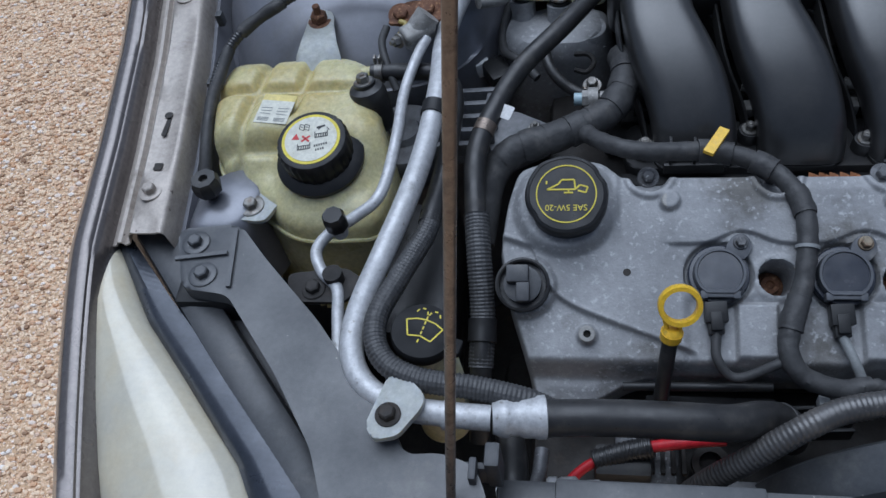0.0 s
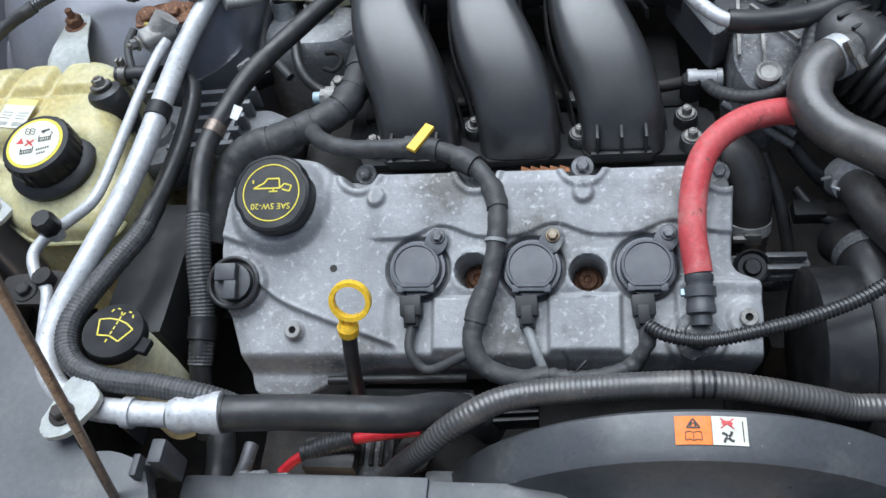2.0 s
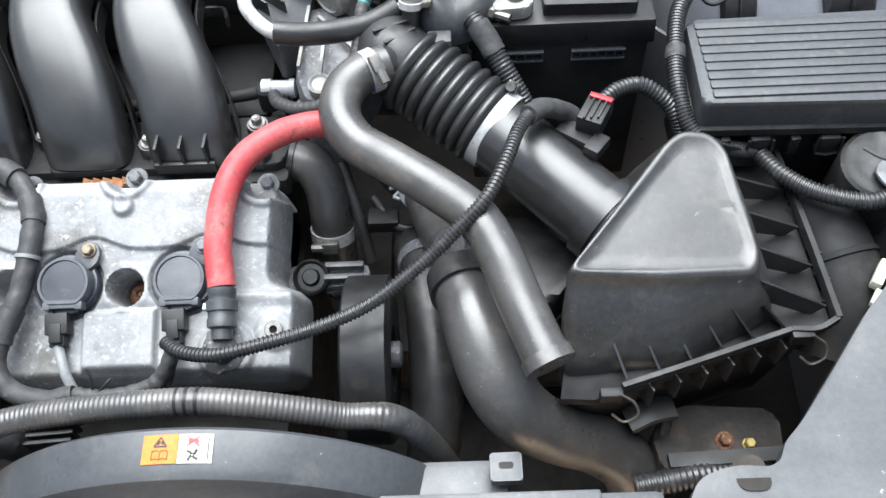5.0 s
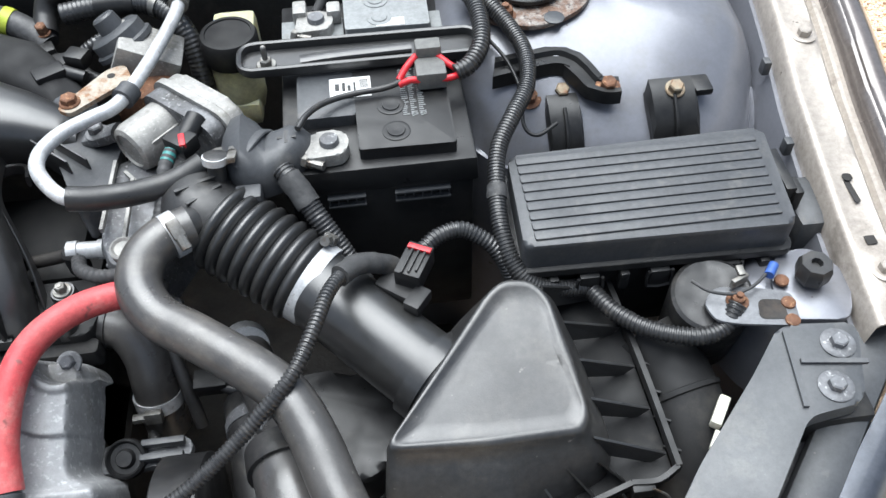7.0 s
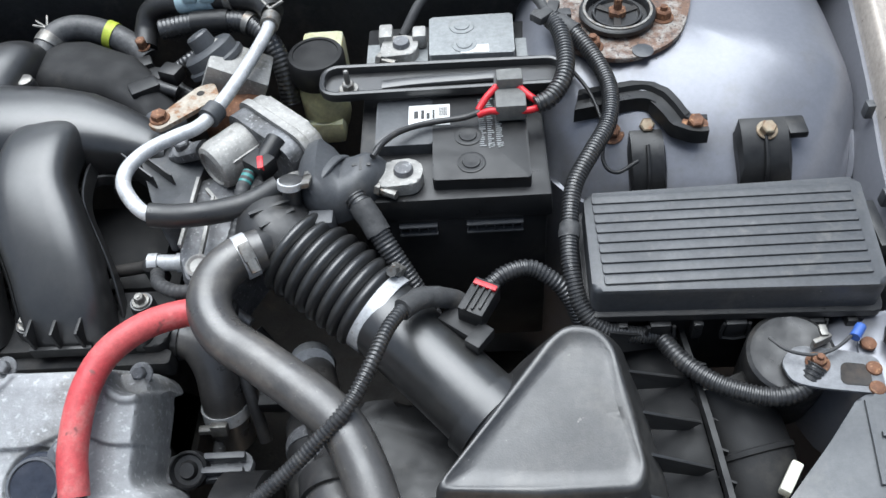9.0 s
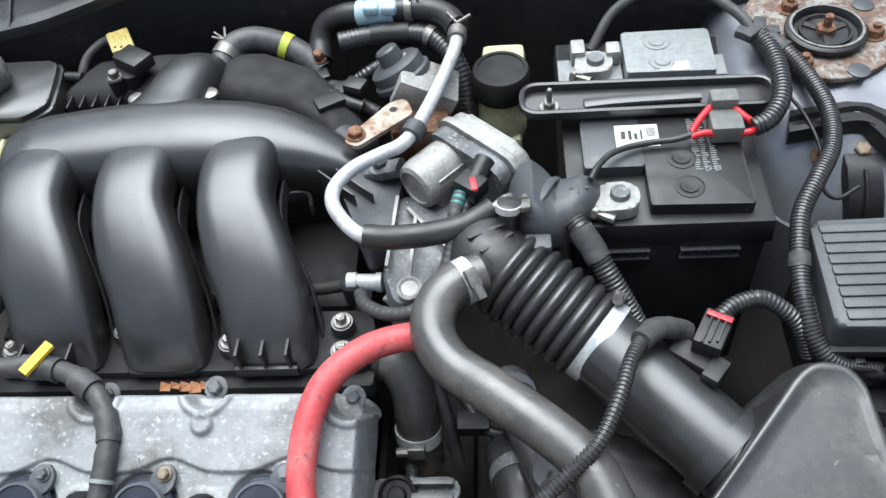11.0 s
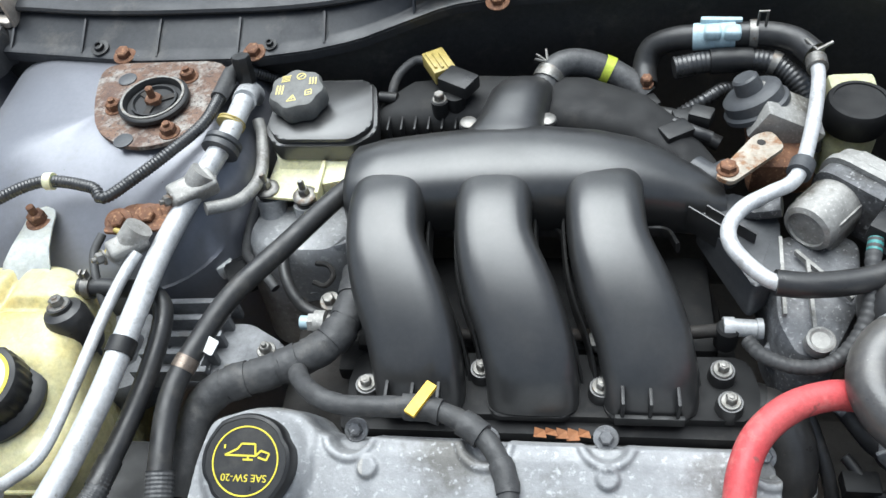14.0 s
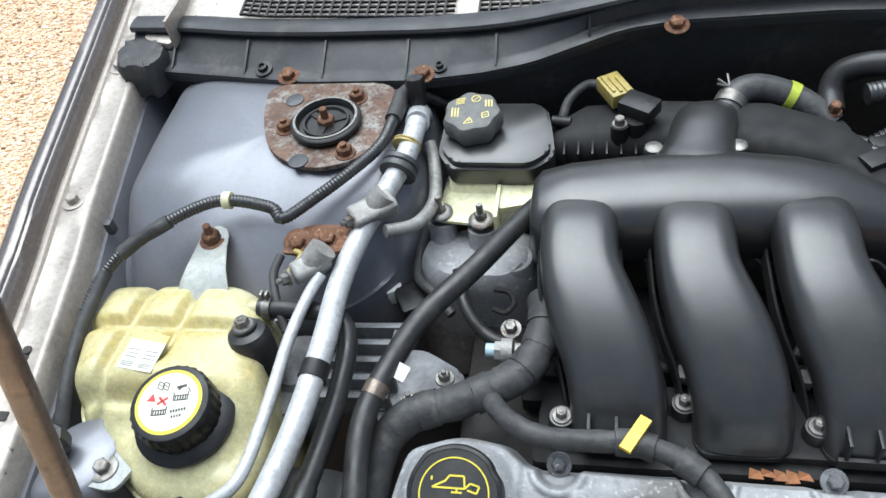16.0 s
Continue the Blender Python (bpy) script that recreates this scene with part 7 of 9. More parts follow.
lathe(bm, [(0.0095, 0), (0.0095, 0.004), (0.0115, 0.005), (0.0115, 0.010), (0.0108, 0.011), (0.0108, 0.014), (0.0128, 0.015), (0.0128, 0.023), (0.0112, 0.024), (0.0112, 0.029), (0.0120, 0.030), (0.0120, 0.036), (0.0085, 0.038), (0.0085, 0.046)], frame_z((0.3945, 0.430, 0.8435), (0.02, -0.92, -0.42)), 24)
part("coupling", bm, M_GREYPL, rh, "black quick coupling")
bm = bmesh.new()
box(bm, (0.3815, 0.412, 0.836), (0.004, 0.006, 0.004), 0.001)
part("green_mark", bm, M_LTBLUE, rh, "pale green lock mark")
bm = bmesh.new()
lathe(bm, [(0.010, 0), (0.0125, 0.003), (0.0125, 0.010), (0.0105, 0.013), (0.0135, 0.016), (0.0135, 0.022), (0.010, 0.025)], frame_z((0.482, 0.567, 0.879), (1, -0.05, -0.2)), 18)
part("boot", bm, M_RUBBER, rh, "black ribbed rubber boot")
pcv = thing("breather_base", vc(0.393, 0.128, 0.005), "black twist base of the breather", "breather")
bm = bmesh.new()
lathe(bm, [(0.018, 0), (0.018, 0.004), (0.0155, 0.006), (0.012, 0.007), (0.010, 0.016), (0, 0.016)], VM @ Matrix.Translation((0.393, 0.128, 0.004)), 32, lambda a, r: 1 + 0.12 * (math.cos(3 * a) > 0.4) * (r > 0.016))
part("disc", bm, M_CASTDK, pcv)

hose("sensor_loom", [(0.352, 0.384, 0.832), (0.368, 0.372, 0.836), (0.396, 0.366, 0.840), (0.434, 0.372, 0.844), (0.480, 0.384, 0.848), (0.520, 0.400, 0.855), (0.560, 0.423, 0.873), (0.590, 0.442, 0.893), (0.612, 0.460, 0.907), (0.628, 0.490, 0.915), (0.640, 0.522, 0.914), (0.655, 0.548, 0.905), (0.672, 0.562, 0.893), (0.69, 0.568, 0.875)], 0.0048, M_LOOM, "thin corrugated loom across the intake", "wiring loom", rib=(0.0034, 0.0011),
     bits=[("tape", 0.72, 0.03, 0.0040, M_RUBBER, "bare wires between loom pieces"), ("tape", 0.86, 0.07, 0.0088, M_TAPE, "wrapped grey tape")])

vp = hose("vent_pipe", [(0.530, 0.610, 0.905), (0.508, 0.598, 0.906), (0.494, 0.580, 0.903), (0.492, 0.557, 0.897), (0.506, 0.534, 0.891), (0.535, 0.513, 0.888), (0.575, 0.482, 0.886), (0.603, 0.456, 0.882), (0.620, 0.425, 0.873), (0.632, 0.392, 0.865), (0.643, 0.363, 0.858), (0.651, 0.343, 0.854)], 0.0180, M_DUSTY, "dusty black moulded breather pipe", "pipe", seg=22)
bm = bmesh.new()
tube(bm, [(0.6485, 0.349, 0.8555), (0.6525, 0.340, 0.8535)], 0.0192, 24, 2, flat=(1.05, 0.95, 0.9))
part("end", bm, M_DUSTY, vp, "lipped open pipe end")
clamp_band((0.517, 0.603, 0.9055), (0.75, 0.45, 0.0), 0.0192, 0.011, "bright steel clamp on the breather pipe", (0.3, -0.5, 0.8))

# intake duct with bellows
duct = thing("intake_duct", (0.60, 0.59, 0.80), "black rubber intake duct with deep bellows", "intake duct")
B0, B1 = Vector((0.548, 0.628, 0.884)), Vector((0.618, 0.578, 0.858))
bm = bmesh.new()
L = (B1 - B0).length
prof = [(0.030, -0.004)]
for k in range(8):
    for q in range(8):
        prof.append((0.0345 + 0.0058 * math.sin(math.pi * q / 8) ** 0.7, L * (k + q / 8) / 8))
prof += [(0.036, L + 0.001), (0.0362, L + 0.012), (0.030, L + 0.012)]
lathe(bm, prof, frame_z(B0, B1 - B0), 40)
part("bellows", bm, M_SATIN, duct, angle=50)
bm = bmesh.new()
tube(bm, [(0.548, 0.665, 0.884, 0.027), (0.535, 0.652, 0.890, 0.031), (0.532, 0.640, 0.890, 0.034), (0.540, 0.633, 0.887, 0.035), (0.550, 0.627, 0.883, 0.0345)], 0.034, 28, 6)
tube(bm, [(0.532, 0.618, 0.902, 0.016), (0.524, 0.610, 0.905, 0.0165), (0.514, 0.602, 0.906, 0.0165)], 0.0165, 18, 4)
for p, q in (((0.520, 0.632, 0.921), (0.552, 0.650, 0.917)), ((0.530, 0.620, 0.918), (0.556, 0.640, 0.916))):
    strip(bm, p, q, 0.003, 0.004)
part("elbow", bm, M_RUBBER, duct)
bm = bmesh.new()
lathe(bm, [(0.008, 0), (0.008, 0.022), (0.010, 0.024), (0.010, 0.030), (0.008, 0.031)], frame_z((0.551, 0.652, 0.905), (0.1, 0.3, 1)), 18)
part("nipple", bm, M_RUBBER, duct)
clamp_band(B1 + (B1 - B0).normalized() * 0.006, B1 - B0, 0.0372, 0.012, "wide steel worm clamp on the intake duct", (0.45, 0.55, 0.7))
clamp_band((0.553, 0.658, 0.931), (0.1, 0.3, 1), 0.0105, 0.006, "small steel clamp on a nipple", (0.9, 0, 0.1))
mt = thing("airflow_tube", (0.66, 0.53, 0.80), "black airflow meter tube into the airbox", "airflow tube")
bm = bmesh.new()
M1 = Vector((0.715, 0.478, 0.838))
tube(bm, [tuple(B1), tuple(B1.lerp(M1, 0.3)), tuple(B1.lerp(M1, 0.7)), tuple(M1), tuple(B1.lerp(M1, 1.2))], 0.0345, 34, 5)
part("tube", bm, M_SATIN, mt)
bm = bmesh.new()
tube(bm, [tuple(B1.lerp(M1, 0.90)), tuple(B1.lerp(M1, 1.0))], 0.0385, 34, 2)
part("collar", bm, M_SATIN, mt)
maf = thing("airflow_sensor", (0.712, 0.565, 0.86), "airflow sensor plug with red lock", "sensor")
RM = Matrix.Rotation(radians(-38), 3, "Z")
bm = bmesh.new()
box(bm, (0.694, 0.545, 0.874), (0.040, 0.018, 0.012), 0.002, RM)
box(bm, (0.706, 0.530, 0.878), (0.014, 0.022, 0.012), 0.002, RM)
part("foot", bm, M_BLACK, maf)
bm = bmesh.new()
box(bm, (0.707, 0.558, 0.886), (0.022, 0.034, 0.020), 0.002, Matrix.Rotation(radians(-28), 3, "Z"))
for k in (-0.006, 0, 0.006):
    box(bm, (0.707 + k, 0.556, 0.897), (0.002, 0.026, 0.003), 0.0005, Matrix.Rotation(radians(-28), 3, "Z"))
mafplug = part("plug", bm, M_BLACK, maf)
bm = bmesh.new()
box(bm, (0.7125, 0.567, 0.8975), (0.020, 0.005, 0.003), 0.001, Matrix.Rotation(radians(-28), 3, "Z"))
part("lock", bm, M_REDPL, mafplug, "red plug lock")
hose("airflow_loom", [(0.716, 0.575, 0.886), (0.730, 0.584, 0.890), (0.750, 0.588, 0.890), (0.770, 0.580, 0.880), (0.782, 0.572, 0.865), (0.79, 0.565, 0.845)], 0.0062, M_LOOM, "corrugated loom to the airflow sensor", "wiring loom", rib=(0.0036, 0.001))

# airbox
ab = thing("airbox", (0.78, 0.46, 0.70), "black plastic airbox with ribbed lid", "airbox")


TOP2 = round_poly([(0.667, 0.408), (0.756, 0.515), (0.772, 0.527), (0.795, 0.525), (0.807, 0.512), (0.817, 0.462), (0.8215, 0.420), (0.815, 0.407), (0.745, 0.404)], 0.011, 4)
LOW2 = round_poly([(0.664, 0.360), (0.700, 0.500), (0.770, 0.556), (0.806, 0.556), (0.822, 0.545), (0.834, 0.488), (0.843, 0.424), (0.838, 0.398), (0.760, 0.364)], 0.014, 4)
T4 = [Vector((x, y, 0.8735 - 0.0664 * (x - 0.671) + 0.290 * (y - 0.411))) for x, y in TOP2]
L4 = [Vector((x, y, 0.798 + 0.06 * (x - 0.664) + 0.11 * (y - 0.36))) for x, y in LOW2]
c0 = sum(T4, Vector()) / len(T4)
bm = bmesh.new()
secs = [[b + Vector((0, 0, -0.03)) for b in L4], [b.copy() for b in L4]]
for k in (0.8, 0.6, 0.4, 0.25, 0.14):
    secs.append([b.lerp(a + Vector((0, 0, -0.006)), 1 - k) + (a - c0).normalized() * 0.004 * math.sin(math.pi * k) for a, b in zip(T4, L4)])
for o, dz in ((-0.0010, -0.0070), (0.0006, -0.0030), (0.0026, -0.0006), (0.0050, 0.0002), (0.0080, -0.0006), (0.0120, -0.0022)):
    secs.append([a - (a - c0).normalized() * o + Vector((0, 0, dz)) for a in T4])
for k in (0.7, 0.4, 0.1):
    secs.append([c0 + (a - c0) * k + Vector((0, 0, -0.0026 + 0.0006 * (1 - k))) for a in T4])
loft(bm, secs)
lid = part("lid", bm, M_SCUFF, ab, angle=60)
RIM = [(0.664, 0.342, 0.800), (0.690, 0.340, 0.800), (0.712, 0.346, 0.801), (0.850, 0.385, 0.812), (0.886, 0.394, 0.814), (0.874, 0.572, 0.828), (0.840, 0.575, 0.826), (0.70, 0.52, 0.815)]
bm = bmesh.new()
loft(bm, [[tuple(Vector(p) + Vector((0, 0, dz))) for p in RIM] for dz in (-0.018, -0.008)])
part("rim", bm, M_MATTE, ab)
bm = bmesh.new()
tube(bm, [(0.888, 0.392, 0.816), (0.882, 0.48, 0.823), (0.872, 0.574, 0.831)], 0.0035, 6, 4, flat=(1, 1.6, 0.6))
tube(bm, [(0.712, 0.345, 0.803), (0.78, 0.364, 0.808), (0.850, 0.384, 0.814)], 0.003, 6, 4, flat=(1, 1.6, 0.6))
tube(bm, [(0.850, 0.384, 0.814), (0.870, 0.383, 0.815), (0.888, 0.392, 0.816)], 0.003, 6, 4, flat=(1, 1.6, 0.6))
part("lip", bm, M_BLACK, ab)
for k in range(6):
    t = k / 5
    a = Vector((0.700 + 0.125 * t, 0.392 + 0.002 * t, 0.832 + 0.006 * t))
    b = Vector((0.716 + 0.130 * t, 0.350 + 0.036 * t, 0.806 + 0.007 * t))
    bm = bmesh.new()
    pr = [a, b, b + Vector((0, 0.012, -0.012)), a + Vector((0, 0.010, -0.024))]
    v = [bm.verts.new(p + Vector((dx, 0, 0))) for dx in (-0.0011, 0.0011) for p in pr]
    for q in ((0, 1, 2, 3), (7, 6, 5, 4), (0, 4, 5, 1), (1, 5, 6, 2), (2, 6, 7, 3), (3, 7, 4, 0)):
        bm.faces.new([v[i] for i in q])
    part("rib", bm, M_SATIN, lid)
for k in range(5):
    t = k / 4
    a = Vector((0.822 - 0.014 * t, 0.408 + 0.128 * t, 0.852 + 0.018 * t))
    b = Vector((0.882 - 0.010 * t, 0.404 + 0.150 * t, 0.817 + 0.012 * t))
    bm = bmesh.new()
    pr = [a, b, b + Vector((-0.01, 0, -0.012)), a + Vector((0.01, 0, -0.03))]
    v = [bm.verts.new(p + Vector((0, dy, 0))) for dy in (-0.0011, 0.0011) for p in pr]
    for q in ((0, 1, 2, 3), (7, 6, 5, 4), (0, 4, 5, 1), (1, 5, 6, 2), (2, 6, 7, 3), (3, 7, 4, 0)):
        bm.faces.new([v[i] for i in q])
    part("rib", bm, M_SATIN, lid)
bm = bmesh.new()
loft(bm, [[tuple(Vector((0.775, 0.46, 0)) + (Vector((p[0], p[1], 0)) - Vector((0.775, 0.46, 0))) * g + Vector((0, 0, z + p[2] - 0.81))) for p in RIM] for g, z in ((0.80, 0.66), (0.90, 0.74), (0.95, 0.797))])
lower_box = part("lower_box", bm, M_MATTE, ab)
for k in range(6):
    t = k / 5
    bm = bmesh.new()
    box(bm, (0.735 + 0.11 * t, 0.352 + 0.030 * t, 0.780 + 0.006 * t), (0.002, 0.016, 0.030), 0.0005, Matrix.Rotation(radians(25), 3, "Z"))
    part("lower_rib", bm, M_BLACK, lower_box)
for k in range(7):
    t = k / 6
    bm = bmesh.new()
    box(bm, (0.890 - 0.006 * t, 0.41 + 0.15 * t, 0.796 + 0.012 * t), (0.014, 0.002, 0.03), 0.0005, Matrix.Rotation(radians(-25), 3, "Z"))
    part("side_rib", bm, M_BLACK, lower_box)
for cx_, cy_, cz_ in ((0.703, 0.341, 0.797), (0.858, 0.380, 0.810)):
    cl = thing("wire_clip", (cx_, cy_, cz_), "spring wire clip on the airbox", "clip", "airbox clips")
    bm = bmesh.new()
    box(bm, (cx_, cy_, cz_), (0.018, 0.008, 0.014), 0.002)
    part("block", bm, M_BLACK, cl)
    bm = bmesh.new()
    tube(bm, [(cx_ + 0.006, cy_ - 0.003, cz_ + 0.008), (cx_ + 0.018, cy_ - 0.006, cz_ - 0.002), (cx_ + 0.022, cy_ - 0.010, cz_ - 0.016), (cx_ + 0.012, cy_ - 0.012, cz_ - 0.024), (cx_ + 0.002, cy_ - 0.008, cz_ - 0.018)], 0.0011, 6)
    part("wire", bm, M_STEEL, cl)
bm = bmesh.new()
prism(bm, round_poly([(0.585, 0.52), (0.64, 0.525), (0.70, 0.47), (0.66, 0.42), (0.62, 0.42)], 0.02), 0.70, 0.80, 0.008)
res = thing("resonator", (0.64, 0.47, 0.72), "black resonator box below the intake", "resonator")
part("shell", bm, M_BLACK, res)
bm = bmesh.new()
tube(bm, [(0.588, 0.516, 0.755), (0.62, 0.424, 0.755), (0.66, 0.424, 0.755), (0.698, 0.470, 0.755)], 0.003, 6, 4)
part("seam", bm, M_BLACK, res)
bm = bmesh.new()
tube(bm, [(0.90, 0.52, 0.80), (0.915, 0.485, 0.79), (0.92, 0.44, 0.775), (0.91, 0.40, 0.74)], 0.034, 28, 6)
lathe(bm, [(0.0345, 0), (0.0365, 0.001), (0.0365, 0.005), (0.0345, 0.006)], frame_z((0.9175, 0.470, 0.786), (0.01, -0.045, -0.015)), 30, ring=True)
solid("air_intake_pipe", bm, M_MATTE, "black cold air pipe beside the airbox", "pipe")

# radiator hoses and pulleys
hose("thermostat_hose", [(0.548, 0.585, 0.76), (0.556, 0.560, 0.778), (0.566, 0.525, 0.782), (0.582, 0.480, 0.795), (0.590, 0.448, 0.812)], 0.0185, M_DUSTY, "dusty black moulded thermostat hose", seg=20)
bm = bmesh.new()
tube(bm, [(0.548, 0.582, 0.772), (0.552, 0.568, 0.782)], 0.0205, 20, 2)
solid("hose_clip", bm, M_ALU, "bright spring clip round a hose", "hose clip")
th = thing("bleed_plug", (0.580, 0.482, 0.808), "black slotted bleed plug on the thermostat neck", "plug")
bm = bmesh.new()
lathe(bm, [(0.015, -0.012), (0.015, 0.004), (0.0135, 0.0055), (0, 0.0055)], frame_z((0.580, 0.480, 0.812), (-0.15, -0.35, 1)), 24)
part("disc", bm, M_GREYPL, th)
# dark strip paints the shade in the plug's groove
bm = bmesh.new()
strip(bm, (0.577, 0.474, 0.8170), (0.580, 0.479, 0.8185), 0.0022, 0.0006, (-0.15, -0.35, 1))
part("slot_shade", bm, M_DARK, th)
tc2 = thing("spring_clip", (0.531, 0.572, 0.785), "pale ears of a spring hose clip", "hose clip", "spring clips")
for a, b in (((0.531, 0.570, 0.786), (0.523, 0.566, 0.789)), ((0.533, 0.560, 0.792), (0.528, 0.552, 0.794)), ((0.528, 0.552, 0.794), (0.534, 0.548, 0.795))):
    bm = bmesh.new()
    rod(bm, a, b, 0.0018, 0.0015, 8)
    part("ear", bm, M_ALU, tc2)
hose("radiator_hose", [(0.590, 0.448, 0.815, 0.0275), (0.595, 0.420, 0.818, 0.0275), (0.604, 0.385, 0.811, 0.0285), (0.616, 0.355, 0.795, 0.0285), (0.634, 0.340, 0.770, 0.0275), (0.664, 0.336, 0.738, 0.0265), (0.702, 0.336, 0.708, 0.0265), (0.734, 0.326, 0.672, 0.0265), (0.746, 0.30, 0.62, 0.0265)], 0.0275, M_DUSTY, "thick dusty black radiator hose", seg=24, bits=[("collar", 0.0, 0.020, 0.0312, M_RUBBER, "smooth thick hose collar"), ("band", 0.045, 0.004, 0.0300, M_BLACK, "narrow moulded ring")])
hose("bypass_hose", [(0.425, 0.600, 0.80), (0.447, 0.594, 0.796), (0.460, 0.578, 0.778), (0.463, 0.558, 0.748), (0.463, 0.545, 0.70)], 0.0205, M_DUSTY, "dusty coolant hose behind the valve cover", seg=20, bits=[("collar", 0.0, 0.01, 0.0222, M_RUBBER, "thicker hose collar")])
clamp_band((0.4625, 0.555, 0.738), (0.02, -0.35, -0.93), 0.0220, 0.013, "dull steel clamp on coolant hose", (0, -0.9, 0.3))
ten = thing("tensioner", (0.451, 0.479, 0.76), "black belt tensioner with bolt", "tensioner")
bm = bmesh.new()
lathe(bm, [(0.0165, 0), (0.0165, 0.011), (0.0145, 0.013), (0.0125, 0.009), (0.0085, 0.009), (0.0065, 0.014), (0, 0.014)], frame_z((0.452, 0.482, 0.766), (0, -0.45, 0.9)), 28)
part("disc", bm, M_BLACK, ten)
for dy in (-0.007, 0.006):
    bm = bmesh.new()
    box(bm, (0.482, 0.483 + dy, 0.774), (0.036, 0.006, 0.008), 0.0015)
    part("bar", bm, M_GREYPL, ten)
bm = bmesh.new()
prism(bm, round_poly([(0.428, 0.470), (0.500, 0.474), (0.506, 0.488), (0.498, 0.498), (0.428, 0.496)], 0.006), 0.758, 0.766, 0.0015)
part("arm", bm, M_CASTDK, ten, "dark cast arm")
pul = thing("belt_pulley", (0.508, 0.41, 0.745), "dark grey wide belt pulley", "pulley")
bm = bmesh.new()
lathe(bm, [(0.03, 0.0), (0.071, 0.001), (0.074, 0.003), (0.074, 0.038), (0.071, 0.040), (0.03, 0.040), (0.02, 0.03), (0, 0.03)], frame_z((0.487, 0.404, 0.752), (1, 0, 0)), 56)
part("rim", bm, M_BLACK, pul)
bm = bmesh.new()
lathe(bm, [(0.012, 0), (0.012, 0.012), (0.009, 0.014), (0, 0.014)], frame_z((0.520, 0.410, 0.748), (1, 0, 0)), 18)
part("hub", bm, M_CASTDK, pul)
hose("lower_coolant_hose", [(0.546, 0.535, 0.735), (0.554, 0.505, 0.752), (0.559, 0.470, 0.752), (0.562, 0.430, 0.742), (0.563, 0.392, 0.724), (0.560, 0.356, 0.695), (0.552, 0.330, 0.650)], 0.024, M_RUBBER, "thick black printed coolant hose behind pulley", seg=22, bits=[("band", 0.12, 0.010, 0.0252, M_CASTDK, "dulled steel spring band")])
hose("water_pipe", [(0.452, 0.563, 0.712), (0.46, 0.50, 0.72), (0.49, 0.48, 0.74)], 0.006, M_CASTDK, "dark metal water pipe", "pipe")
for pts, r, lb in (([(0.50, 0.60, 0.80), (0.53, 0.58, 0.77), (0.56, 0.60, 0.74)], 0.007, "black hose under the breather"), ([(0.475, 0.60, 0.79), (0.49, 0.56, 0.76), (0.50, 0.53, 0.72)], 0.006, "thin black wire bundle"), ([(0.505, 0.575, 0.765), (0.53, 0.545, 0.755), (0.57, 0.55, 0.75)], 0.005, "thin dark line")):
    hose("under_hose", pts, r, M_RUBBER, lb + " beside the engine", "hose")
bm = bmesh.new()
box(bm, (0.515, 0.553, 0.757), (0.03, 0.02, 0.016), 0.003)
solid("wiring_plug", bm, M_BLACK, "black plug between engine and airbox", "connector")

# low corner below the airbox
lc = thing("gearbox_mount", (0.80, 0.335, 0.68), "grimy gearbox mount with rusty bolts", "gearbox mount")
bm = bmesh.new()
prism(bm, round_poly([(0.755, 0.31), (0.86, 0.315), (0.865, 0.365), (0.78, 0.372), (0.75, 0.35)], 0.012), 0.66, 0.705, 0.006)
part("body", bm, M_DARK, lc)
bm = bmesh.new()
strip(bm, (0.76, 0.318, 0.707), (0.865, 0.322, 0.707), 0.012, 0.006)
part("edge", bm, M_BLACK, lc)
bolt((0.812, 0.337, 0.705), (0, -0.2, 1), 0.0055, 0.007, 1.5, "rust brown gearbox mount bolt", M_RUST)
bolt((0.832, 0.333, 0.705), (0, -0.2, 1), 0.0045, 0.008, 1.2, "pale yellow plastic cap", M_OLIVE)
hose("corner_loom", [(0.73, 0.30, 0.70), (0.755, 0.303, 0.703), (0.785, 0.307, 0.705), (0.82, 0.31, 0.70)], 0.010, M_LOOM, "black loom low in the corner", "wiring loom", rib=(0.005, 0.001))
bm = bmesh.new()
tube(bm, [(0.725, 0.345, 0.735), (0.745, 0.352, 0.74), (0.765, 0.356, 0.738)], 0.008, 10, 5, flat=(1.5, 0.5, 0.8))
tube(bm, [(0.757, 0.338, 0.722), (0.760, 0.348, 0.732), (0.761, 0.356, 0.737)], 0.0045, 8, 4)
solid("strap", bm, M_BLACK, "black strap with a woven end", "strap")

# ---- battery ----
bat = thing("battery", (0.69, 0.78, 0.70), "black and grey car battery with two terminals", "battery")
bm = bmesh.new()
box(bm, (0.6885, 0.782, 0.785), (0.164, 0.246, 0.195), 0.004)
batcase = part("case", bm, M_MATTE, bat)
bm = bmesh.new()
box(bm, (0.689, 0.782, 0.889), (0.172, 0.252, 0.026), 0.003, taper=(0.985, 0.985))
part("top", bm, M_BLACK, bat)
bm = bmesh.new()
prism(bm, round_poly([(0.620, 0.715), (0.672, 0.715), (0.672, 0.776), (0.620, 0.776)], 0.003), 0.902, 0.914, 0.002)
part("vent_cover", bm, M_GREYPL, bat, "dark grey raised cell cover")
bm = bmesh.new()
prism(bm, round_poly([(0.672, 0.669), (0.757, 0.667), (0.757, 0.778), (0.672, 0.778)], 0.003), 0.900, 0.9145, 0.002)
part("cell_cover", bm, M_BLACK, bat, "black raised cell cover")
bm = bmesh.new()
prism(bm, round_poly([(0.669, 0.836), (0.753, 0.834), (0.754, 0.898), (0.669, 0.898)], 0.003), 0.900, 0.918, 0.002)
part("rear_cover", bm, M_BATGREY, bat, "pale grey rear cell cover")
bm = bmesh.new()
